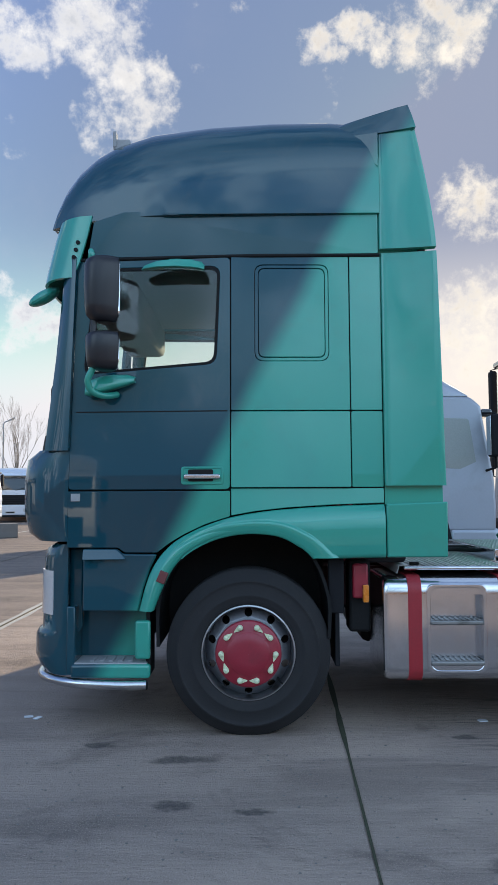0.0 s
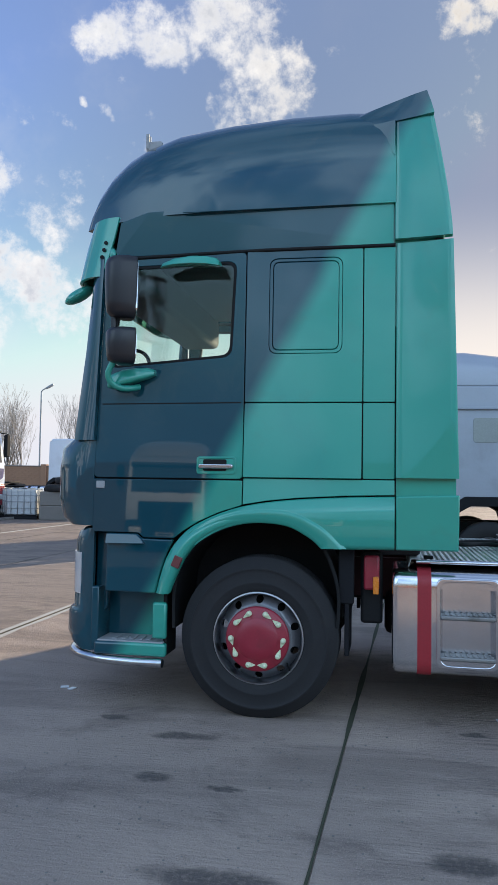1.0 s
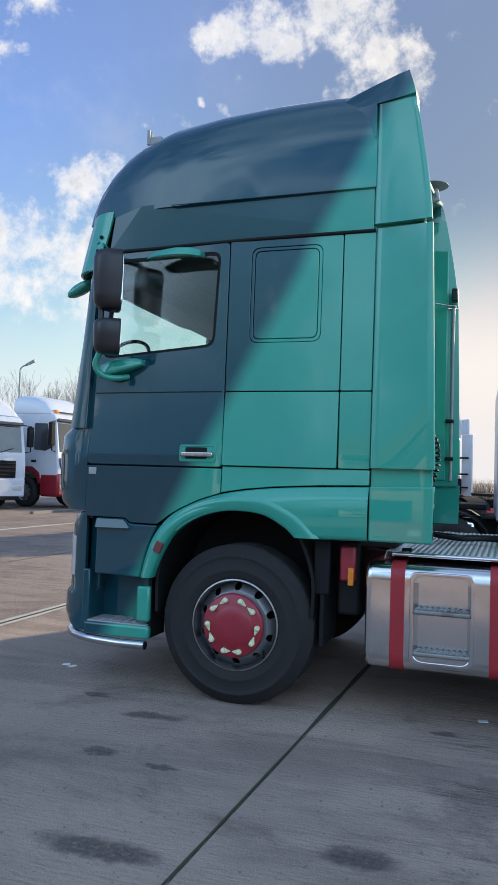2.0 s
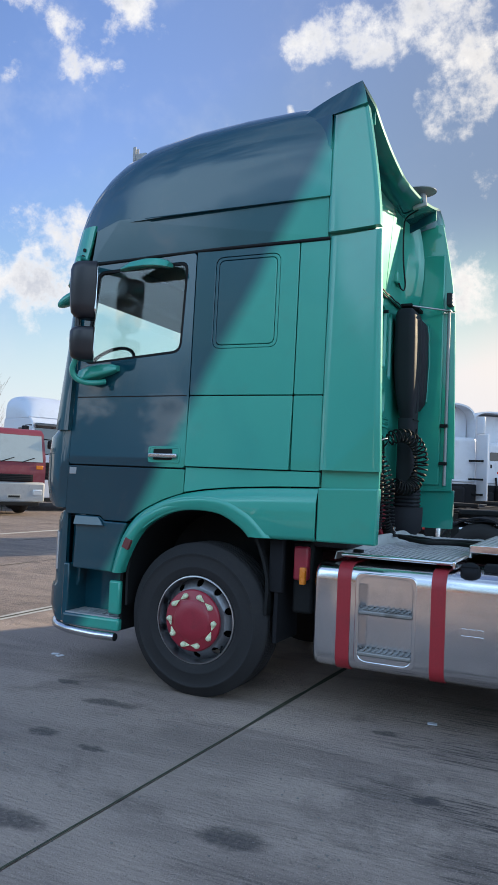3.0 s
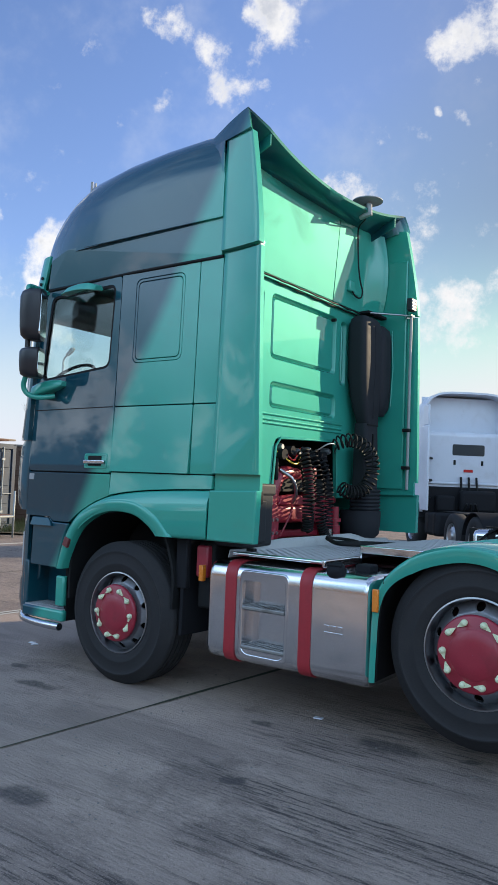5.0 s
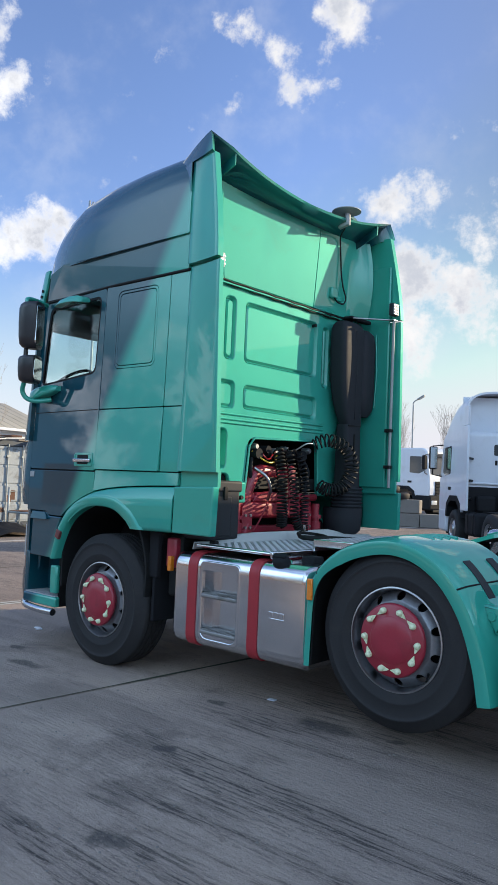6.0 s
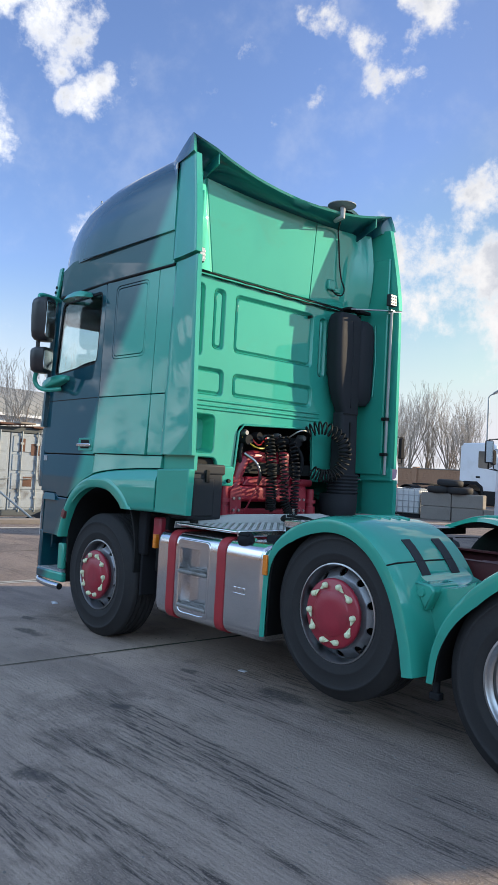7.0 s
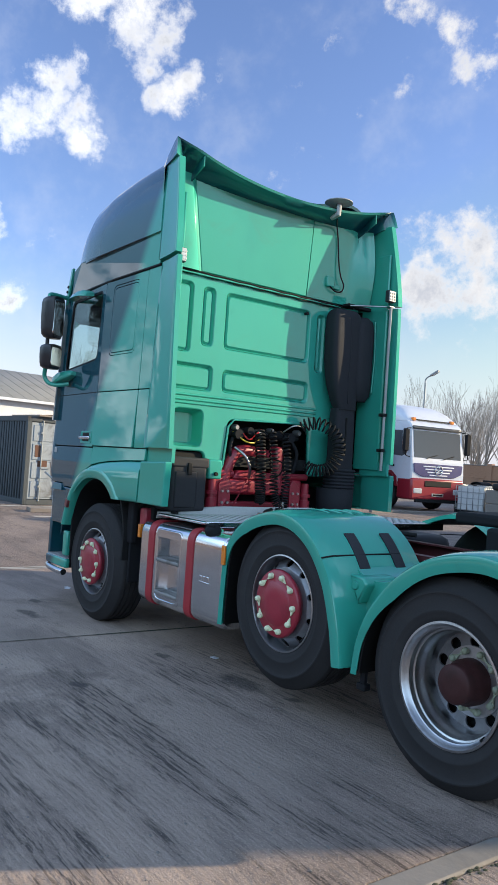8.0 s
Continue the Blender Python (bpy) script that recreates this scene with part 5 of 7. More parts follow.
part("chassis_rail", rail(5.68), dark_red, truck, "maroon painted chassis rail")
part("chassis_rail", rail(6.48), dark_red, truck, "maroon painted chassis rail")
for x in (0.55, 1.9, 2.9, 3.5, 4.6):
    part("cross_member", B((x, 5.69, 0.74), (x + 0.1, 6.47, 0.94), 0.01), dark_red, truck)
part("engine", merge(B((-0.9, 5.65, 0.75), (0.35, 6.5, 1.42), 0.05), B((-0.4, 5.5, 0.6), (0.3, 6.6, 1.0), 0.05)), seal, truck)
part("sump_guard", B((-1.25, 5.2, 0.55), (-0.7, 6.96, 1.2)), seal, truck)
# underbody, axle beams and drums are added to block low sun under the truck
part("underbody", B((0.75, 5.55, 0.45), (2.0, 6.6, 0.75), 0.05), seal, truck)
part("lift_axle", merge(B((2.48, 5.35, 0.42), (2.72, 6.81, 0.60), 0.05), tube(bmesh.new(), [(2.30, 5.60, 0.52), (2.30, 6.56, 0.52)], 0.13, 16)), seal, truck, "black middle axle beam")
part("rear_axle", merge(B((3.80, 5.35, 0.42), (4.06, 6.81, 0.60), 0.05), tube(bmesh.new(), [(3.80, 6.08, 0.55), (4.18, 6.08, 0.55)], 0.24, 20)), seal, truck, "black drive axle with round housing")
part("sun_block_drum", tube(bmesh.new(), [(2.02, 5.80, 0.60), (2.02, 6.55, 0.60)], 0.13, 16), seal, truck)
part("sun_block_drum", tube(bmesh.new(), [(3.15, 5.75, 0.62), (3.15, 6.42, 0.62)], 0.14, 16), seal, truck)
part("prop_shaft", tube(bmesh.new(), [(0.4, 6.08, 0.70), (3.8, 6.08, 0.60)], 0.07, 12), seal, truck)
part("far_tank", B((0.8, 6.66, 0.34), (2.0, 7.28, 0.98), 0.08), box_grey, truck)


def walkway():
    """Chequer plate behind the cab, wider over the near tank, with a raised fold along its front edge."""
    outline = [(0.95, 4.95), (1.64, 4.95), (1.66, 5.40), (1.66, 7.2), (0.95, 7.2)]
    p = part("walkway", S(rounded(outline, 0.02), [], lambda u, v, w: Vector((u, v, 1.04 - w)), 0.006, 0.002), tread, truck, "worn chequered aluminium walkway plate", 0)
    bm = bmesh.new()
    cells = [(0.97, 1.63, 4.97, 7.18, 1.04), (1.68, 2.36, 5.42, 6.64, 1.118)]
    for x0, x1, y0, y1, z in cells:
        for a in range(int((x1 - x0) / 0.036)):
            for b in range(int((y1 - y0) / 0.036)):
                m = Matrix.Translation((x0 + 0.018 + 0.036 * a, y0 + 0.018 + 0.036 * b, z)) @ Matrix.Rotation(radians(45 if (a + b) % 2 else -45), 4, "Z")
                lo = [bm.verts.new(m @ Vector(q)) for q in ((-0.017, -0.005, 0), (0.017, -0.005, 0), (0.017, 0.005, 0), (-0.017, 0.005, 0))]
                hi = [bm.verts.new(m @ Vector(q)) for q in ((-0.011, -0.002, 0.005), (0.011, -0.002, 0.005), (0.011, 0.002, 0.005), (-0.011, 0.002, 0.005))]
                bm.faces.new(hi)
                for k in range(4):
                    bm.faces.new((lo[k], lo[(k + 1) % 4], hi[(k + 1) % 4], hi[k]))
    tagged(part("tread_studs", bm, stud, p, "raised diagonal studs of the chequer plate", 0), kind="stuff")
    part("nose", tube(bmesh.new(), [(0.95, 4.955, 1.032), (1.64, 4.955, 1.032)], 0.014, 12), alu, p)
    part("end_fold", B((1.635, 4.95, 1.0), (1.66, 5.40, 1.048), 0.008), alu, p)
    part("rear_plate", B((1.665, 5.40, 1.110), (2.38, 6.66, 1.118), 0.003), tread, p, "raised rear plate over the chassis")
    part("plate_fold", merge(B((1.665, 5.385, 1.07), (2.38, 5.402, 1.122), 0.005), B((2.375, 5.39, 1.07), (2.392, 6.66, 1.122), 0.005), B((1.662, 5.39, 1.036), (1.678, 6.66, 1.114), 0.004)), alu, p)
    rows = []
    for y, h in ((4.95, 0.010), (5.12, 0.012), (5.30, 0.035), (5.42, 0.060), (5.60, 0.068), (6.15, 0.070), (6.55, 0.075), (6.68, 0.055), (6.80, 0.028), (7.2, 0.016)):
        rows.append([(0.985, y, 1.042), (0.965, y, 1.042 + h * 0.8), (0.95, y, 1.042 + h), (0.915, y, 1.042 + h * 0.96), (0.90, y, 1.0)])
    part("front_fold", solid(loft(bmesh.new(), rows), 0.005), pale_grey, p, "pale folded front edge of the walkway", 35)
    part("fold_clip", B((1.0, 5.02, 1.045), (1.06, 5.06, 1.065), 0.004), seal, p)
    for y in (5.44, 6.72):
        part("walkway_bearer", B((1.0, y - 0.03, 0.96), (1.64, y + 0.03, 1.032)), seal, p)


walkway()
part("fifth_wheel", merge(B((3.32, 5.62, 1.22), (4.35, 6.54, 1.29), 0.02), B((3.6, 5.55, 0.98), (4.15, 6.6, 1.22), 0.02)), black, truck, "black greasy fifth wheel plate")
part("air_tank", tube(bmesh.new(), [(3.0, 5.9, 0.85), (3.45, 5.9, 0.85)], 0.12, 16), dark_red, truck)

# red cab mounting frame in the opening
def frame_bits():
    horn = tube(bmesh.new(), spline([(0.68, 5.66, 1.20), (0.68, 5.72, 1.32), (0.69, 5.76, 1.46), (0.69, 5.83, 1.57), (0.68, 5.94, 1.60), (0.66, 6.06, 1.59), (0.62, 6.2, 1.58), (0.62, 6.34, 1.50), (0.64, 6.42, 1.38), (0.66, 6.46, 1.2)], 6), 0.055, 12)
    part("cab_mount_frame", merge(horn, B((0.60, 5.55, 1.20), (0.72, 6.62, 1.34), 0.03, seg=3), B((0.60, 5.58, 1.02), (0.73, 5.72, 1.36), 0.03, seg=3), B((0.60, 6.46, 1.02), (0.73, 6.60, 1.36), 0.03, seg=3),
                                  B((0.60, 6.26, 1.25), (0.73, 6.36, 1.66), 0.03, seg=3), B((0.62, 5.86, 1.34), (0.70, 6.2, 1.42), 0.02), B((0.62, 5.72, 1.08), (0.68, 6.46, 1.14), 0.015)), red, truck, "red painted cab mounting frame")
    part("cross_tube", tube(bmesh.new(), [(0.70, 5.52, 1.385), (0.70, 5.80, 1.385)], 0.034, 12), red, truck)
    part("cross_tube", tube(bmesh.new(), [(0.70, 6.40, 1.385), (0.70, 6.66, 1.385)], 0.034, 12), red, truck)
    for y, s in ((5.70, 1), (6.50, -1)):
        part("bolt_plate", S(rounded([(y - 0.06, 1.08), (y + 0.06, 1.08), (y + 0.065, 1.27), (y + 0.03 * s, 1.36), (y - 0.065, 1.30)], 0.02), [], lambda u, v, w: Vector((0.752 - w, u, v)), 0.016, 0.004), red, truck, "red plate with four bolts")
        for a, b in ((-0.03, 1.13), (0.03, 1.13), (-0.03, 1.23), (0.03, 1.23)):
            part("bolt", lathe(bmesh.new(), [(0.001, 0.014), (0.012, 0.014), (0.014, 0)], 8, Matrix.Translation((0.752, y + a, b)) @ Matrix.Rotation(radians(-90), 4, "Z")), steel, truck)
        part("frame_leg", tube(bmesh.new(), [(0.73, y + 0.02 * s, 1.16), (0.76, y - 0.07 * s, 1.03)], 0.026, 8), red, truck)
    part("frame_web", S(rounded([(5.80, 1.34), (6.34, 1.34), (6.30, 1.40), (6.02, 1.43), (5.84, 1.40)], 0.02), [], lambda u, v, w: Vector((0.715 - w, u, v)), 0.05, 0.01), red, truck)
    part("bracket_pin", lathe(bmesh.new(), [(0.001, 0.02), (0.016, 0.02), (0.018, 0)], 12, Matrix.Translation((0.785, 5.57, 1.375)) @ Matrix.Rotation(radians(-90), 4, "Z")), seal, truck)
    for pts, mat in (([(0.70, 5.86, 1.78), (0.76, 5.92, 1.70), (0.74, 6.02, 1.76), (0.72, 6.08, 1.80)], redlens), ([(0.70, 5.78, 1.76), (0.77, 5.88, 1.68), (0.76, 6.0, 1.68), (0.72, 6.08, 1.74)], yellow_plate),
                     ([(0.70, 6.10, 1.80), (0.77, 6.16, 1.74), (0.76, 6.26, 1.80), (0.72, 6.36, 1.76)], seal), ([(0.72, 6.34, 1.80), (0.80, 6.40, 1.86), (0.80, 6.52, 1.85), (0.74, 6.60, 1.80)], steel),
                     ([(0.73, 6.22, 1.55), (0.80, 6.30, 1.50), (0.79, 6.27, 1.40), (0.73, 6.22, 1.37)], seal), ([(0.73, 5.98, 1.36), (0.79, 5.88, 1.30), (0.77, 5.84, 1.20), (0.74, 5.80, 1.10)], red)):
        part("wire", tube(bmesh.new(), spline(pts), 0.007, 6), mat, truck)
    for y, z, r in ((5.80, 1.80, 0.028), (6.06, 1.77, 0.03), (6.20, 1.80, 0.022), (6.52, 1.80, 0.03)):
        part("coupling", lathe(bmesh.new(), [(0.001, 0.07), (r * 0.7, 0.07), (r, 0.05), (r, -0.01)], 12, Matrix.Translation((0.67, y, z)) @ Matrix.Rotation(radians(-90), 4, "Z")), rim_grey, truck)
    for y in (5.56, 6.62):
        part("cab_spring", merge(tube(bmesh.new(), [(0.75, y, 1.02), (0.75, y, 1.33)], 0.036, 12), tube(bmesh.new(), [(0.75, y, 1.06), (0.75, y, 1.17)], 0.052, 12), tube(bmesh.new(), [(0.75, y, 1.20), (0.75, y, 1.23)], 0.056, 12)), red, truck, "red cab suspension strut")
    for y in (5.66, 6.50):
        for z in (1.09, 1.15, 1.21):
            part("bolt", lathe(bmesh.new(), [(0.001, 0.012), (0.013, 0.012), (0.015, 0)], 8, Matrix.Translation((0.70, y, z)) @ Matrix.Rotation(radians(-90), 4, "Z")), steel, truck)
    part("cab_bracket", B((0.70, 5.50, 1.33), (0.78, 5.64, 1.50), 0.015), paint, truck)
    part("valve_block", merge(B((0.55, 5.74, 1.72), (0.68, 6.58, 1.80), 0.03), tube(bmesh.new(), [(0.66, 5.82, 1.74), (0.75, 5.82, 1.74)], 0.045, 12), tube(bmesh.new(), [(0.66, 5.95, 1.78), (0.74, 5.95, 1.78)], 0.035, 12), tube(bmesh.new(), [(0.66, 6.42, 1.75), (0.75, 6.42, 1.75)], 0.045, 12), tube(bmesh.new(), spline([(0.70, 5.78, 1.70), (0.73, 5.74, 1.60), (0.70, 5.78, 1.5)]), 0.016), tube(bmesh.new(), spline([(0.72, 6.44, 1.72), (0.74, 6.50, 1.60), (0.72, 6.48, 1.42)]), 0.018)), black, truck, "black valve block and hose couplings")
    rim_line = [(0.742, 5.50, 1.36), (0.742, 5.62, 1.345), (0.742, 5.665, 1.46), (0.742, 5.70, 1.80), (0.742, 5.76, 1.865), (0.742, 6.54, 1.89), (0.742, 6.62, 1.83), (0.742, 6.65, 1.42)]
    part("opening_rim", tube(bmesh.new(), rim_line, 0.010), paint, truck)
    part("opening_back", B((0.40, 5.4, 1.0), (0.42, 6.8, 1.95)), seal, truck)


frame_bits()


def coil(path, r, turns, wire, mat, label):
    line = spline(path, 24)
    n = turns * 14
    pts = []
    for k in range(n + 1):
        f = k / n * (len(line) - 1)
        i = min(int(f), len(line) - 2)
        c = line[i].lerp(line[i + 1], f - i)
        d = (line[i + 1] - line[i]).normalized()
        s = d.cross(Vector((1, 0, 0.01))).normalized()
        u = d.cross(s)
        a = k / 14 * math.tau
        ease = min(1, k / 10, (n - k) / 10)
        pts.append(c + r * ease * (math.cos(a) * s + math.sin(a) * u))
    part("coiled_air_line", tube(bmesh.new(), pts, wire, 6), mat, truck, label)


coil([(0.78, 6.02, 1.80), (0.86, 5.99, 1.55), (0.87, 6.0, 1.30), (0.85, 6.02, 1.13)], 0.042, 24, 0.008, seal, "black coiled air line hanging to the walkway")
coil([(0.78, 6.16, 1.80), (0.88, 6.13, 1.5), (0.90, 6.14, 1.22), (0.93, 6.20, 1.08)], 0.036, 24, 0.007, seal, "black coiled cable hanging to the walkway")
coil([(0.78, 6.32, 1.76), (0.88, 6.28, 1.5), (0.90, 6.26, 1.25), (0.93, 6.22, 1.08)], 0.034, 22, 0.007, black, "black coiled cable hanging to the walkway")
coil([(0.80, 6.46, 1.86), (0.92, 6.58, 1.90), (1.0, 6.72, 1.82), (1.02, 6.78, 1.66), (0.98, 6.72, 1.50), (0.92, 6.60, 1.46), (0.85, 6.50, 1.50)], 0.055, 26, 0.008, seal, "black coiled air line looped beside the intake")
part("hose", tube(bmesh.new(), spline([(1.05, 6.0, 1.10), (1.3, 5.75, 1.09), (1.5, 5.9, 1.085), (1.85, 5.65, 1.085), (2.2, 5.8, 1.08), (2.7, 6.0, 1.07)]), 0.016, 8), seal, truck, "black hose lying on the walkway")
part("hose", tube(bmesh.new(), spline([(0.98, 6.1, 1.10), (1.1, 6.2, 1.09), (1.3, 6.05, 1.085), (1.15, 5.9, 1.085), (1.5, 6.2, 1.085), (2.1, 6.1, 1.085)]), 0.012, 8), seal, truck)
part("hose", tube(bmesh.new(), spline([(0.72, 5.80, 1.62), (0.80, 5.86, 1.55), (0.80, 5.92, 1.45), (0.74, 5.96, 1.36)]), 0.014, 8), steel, truck)
part("line_bracket", merge(B((0.92, 6.12, 1.06), (0.97, 6.30, 1.10), 0.008), tube(bmesh.new(), [(0.95, 6.2, 1.08), (0.95, 6.2, 1.16)], 0.018)), chrome, truck)


# air intake stack
def intake():
    def ring(z, y0, y1, x0, x1, r):
        return [(p.x, p.y, z) for p in rounded([(x0, y0), (x1, y0), (x1, y1), (x0, y1)], r, 5)]
    big = [(2.06, 6.85, 7.08, 0.80, 0.915, 0.04), (2.15, 6.80, 7.07, 0.79, 0.925, 0.05), (2.3, 6.75, 7.06, 0.77, 0.94, 0.06), (2.5, 6.72, 7.06, 0.76, 0.945, 0.06), (2.75, 6.71, 7.06, 0.76, 0.945, 0.06), (2.94, 6.715, 7.06, 0.76, 0.94, 0.06), (2.99, 6.735, 7.05, 0.77, 0.925, 0.05), (3.02, 6.77, 7.01, 0.79, 0.90, 0.035)]
    drum = [(2.16, 7.058, 7.198, 0.8, 0.91, 0.04), (2.22, 7.018, 7.228, 0.77, 0.95, 0.07), (2.35, 6.998, 7.233, 0.765, 0.965, 0.08), (2.85, 6.998, 7.233, 0.765, 0.965, 0.08), (2.94, 7.018, 7.218, 0.78, 0.95, 0.07), (2.98, 7.068, 7.178, 0.8, 0.91, 0.04)]
    st = part("air_intake", loft(bmesh.new(), [ring(*b) for b in big], True, True), intake_plastic, truck, "tall black plastic air intake behind the cab", 60)
    part("intake_drum", loft(bmesh.new(), [ring(*b) for b in drum], True, True), intake_plastic, st)
    low = [(1.48, 6.81, 7.06, 0.79, 0.94, 0.05), (1.80, 6.81, 7.06, 0.79, 0.935, 0.05), (2.07, 6.82, 7.06, 0.79, 0.925, 0.05)]
    part("intake_duct", loft(bmesh.new(), [ring(*b) for b in low], True, True), intake_plastic, st)
    part("intake_crease", tube(bmesh.new(), [(0.925, 6.94, 2.12), (0.942, 6.91, 2.35), (0.946, 6.92, 2.62), (0.942, 6.90, 2.94)], 0.006), intake_plastic, st)
    part("duct_slot", B((0.932, 6.92, 1.62), (0.942, 6.935, 1.98)), seal, st)
    part("duct_slot", B((0.915, 6.84, 2.052), (0.932, 7.03, 2.064)), seal, st)
    bel = []
    for k in range(13):
        s = 0.012 if k % 2 else 0.0
        bel.append(ring(1.30 + k * 0.016, 6.78 - s, 7.08 + s, 0.79 - s, 0.96 + s, 0.07))
    part("bellows", loft(bmesh.new(), bel, True, True), intake_plastic, st)
    part("filter_drum", lathe(bmesh.new(), [(0.001, 0.20), (0.10, 0.19), (0.17, 0.12), (0.18, 0.0), (0.18, -0.08), (0.001, -0.08)], 32, Matrix.Translation((0.83, 6.93, 1.22)) @ Matrix.Rotation(radians(-90), 4, "X")), intake_plastic, st)
    # green tube stands in for the lit panel edge beside the drum
    part("lit_panel_edge", tube(bmesh.new(), [(0.95, 7.215, 2.25), (0.965, 7.22, 2.6), (0.95, 7.21, 2.95)], 0.008), paint, st)


intake()
part("lamp_pole", tube(bmesh.new(), [(1.13, 7.23, 1.5), (1.13, 7.23, 3.08)], 0.014), grey, truck, "thin steel pole")
for z in (1.68, 2.02):
    part("pole_bracket", B((1.08, 7.20, z), (1.15, 7.25, z + 0.03), 0.006), seal, truck)
part("pole_bracket", merge(B((1.09, 7.19, 3.07), (1.15, 7.26, 3.085), 0.004), tube(bmesh.new(), [(0.86, 6.95, 3.078), (1.13, 7.22, 3.078)], 0.008)), steel, truck)
for y, x, z, w in ((7.205, 1.145, 3.115, 0.05), (4.912, 1.09, 3.035, 0.03)):
    lampb = part("work_lamp", B((x - 0.03, y - w, z), (x + 0.018, y + w, z + 0.115), 0.010), box_grey, truck, "square work lamp")
    lensb = part("lamp_lens", B((x + 0.014, y - w + 0.006, z + 0.006), (x + 0.024, y + w - 0.006, z + 0.109), 0.004), rim_grey if y > 6 else lens, lampb, "pale square lamp lens")
    for j in range(9):
        part("lamp_cell", lathe(bmesh.new(), [(0.001, 0.004), (0.010, 0.003), (0.012, 0.0)], 8, Matrix.Translation((x + 0.024, y + w * 0.56 * (j % 3 - 1), z + 0.029 + 0.028 * (j // 3))) @ Matrix.Rotation(radians(-90), 4, "Z")), grey if y > 6 else lens, lensb)
dish_ob = part("dish_aerial", lathe(bmesh.new(), [(0.001, 0.03), (0.08, 0.026), (0.13, 0.008), (0.132, 0.0), (0.10, -0.012), (0.03, -0.02)], 32, Matrix.Translation((0.98, 6.61, 3.965)) @ Matrix.Rotation(radians(90), 4, "X")), grey, truck, "grey disc aerial on a short stalk")
part("stalk", tube(bmesh.new(), [(0.98, 6.61, 3.965), (1.01, 6.59, 3.92), (1.03, 6.57, 3.84), (0.93, 6.58, 3.83)], 0.024, 10), grey, dish_ob)
part("aerial_cable", tube(bmesh.new(), spline([(0.96, 6.62, 3.82), (0.83, 6.74, 3.80), (0.80, 6.79, 3.70), (0.795, 6.82, 3.50), (0.80, 6.85, 3.36), (0.80, 6.90, 3.27), (0.80, 6.87, 3.205), (0.79, 6.80, 3.20), (0.785, 6.74, 3.235)]), 0.007), seal, truck)
part("junction_box", merge(B((0.745, 6.70, 3.235), (0.785, 6.80, 3.335), 0.012), B((0.75, 6.78, 3.225), (0.775, 6.885, 3.27), 0.008)), paint, truck)
part("hook", tube(bmesh.new(), [(0.73, 6.50, 2.935), (0.77, 6.50, 2.935)], 0.015), seal, truck)
part("intake_bracket", merge(B((0.76, 6.93, 3.075), (0.86, 7.05, 3.10), 0.006), B((0.84, 7.03, 3.055), (0.90, 7.20, 3.085), 0.006)), black, truck)


# ---- other vehicles in the yard ----
def bg_wheel(x, y, parent, r=0.5, w=0.3, name="wheel"):
    s = 1 if y > 0 else -1
    m = Matrix.Translation((x, y, r)) @ Matrix.Diagonal((1, s, 1, 1))
    k = r / 0.5
    ty = part(name, lathe(bmesh.new(), [(0.27 * k, -0.04), (0.31 * k, 0), (0.44 * k, 0), (0.49 * k, -0.03), (0.5 * k, -0.06), (0.5 * k, -w + 0.05), (0.46 * k, -w), (0.25 * k, -w)], 32, m), rubber, parent)
    rm = part("rim", lathe(bmesh.new(), [(0.285 * k, -0.03), (0.28 * k, -0.005), (0.265 * k, -0.02), (0.25 * k, -0.06), (0.19 * k, -0.03), (0.13 * k, -0.01), (0.12 * k, 0.03), (0.001, 0.035)], 32, m), steel, ty)
    for j in range(8):
        a = j * math.tau / 8
        part("hand_hole", lathe(bmesh.new(), [(0.001, 0.004), (0.026, 0.004), (0.03, -0.004)], 8, m @ Matrix.Translation((0.215 * k * math.cos(a), -0.042, 0.215 * k * math.sin(a)))), seal, rm)
    return ty


def wall_y(y, s):
    """Places a panel on the side wall at y; s is the side (+1 or -1)."""
    return lambda u, v, w: Vector((u, y - s * w, v))


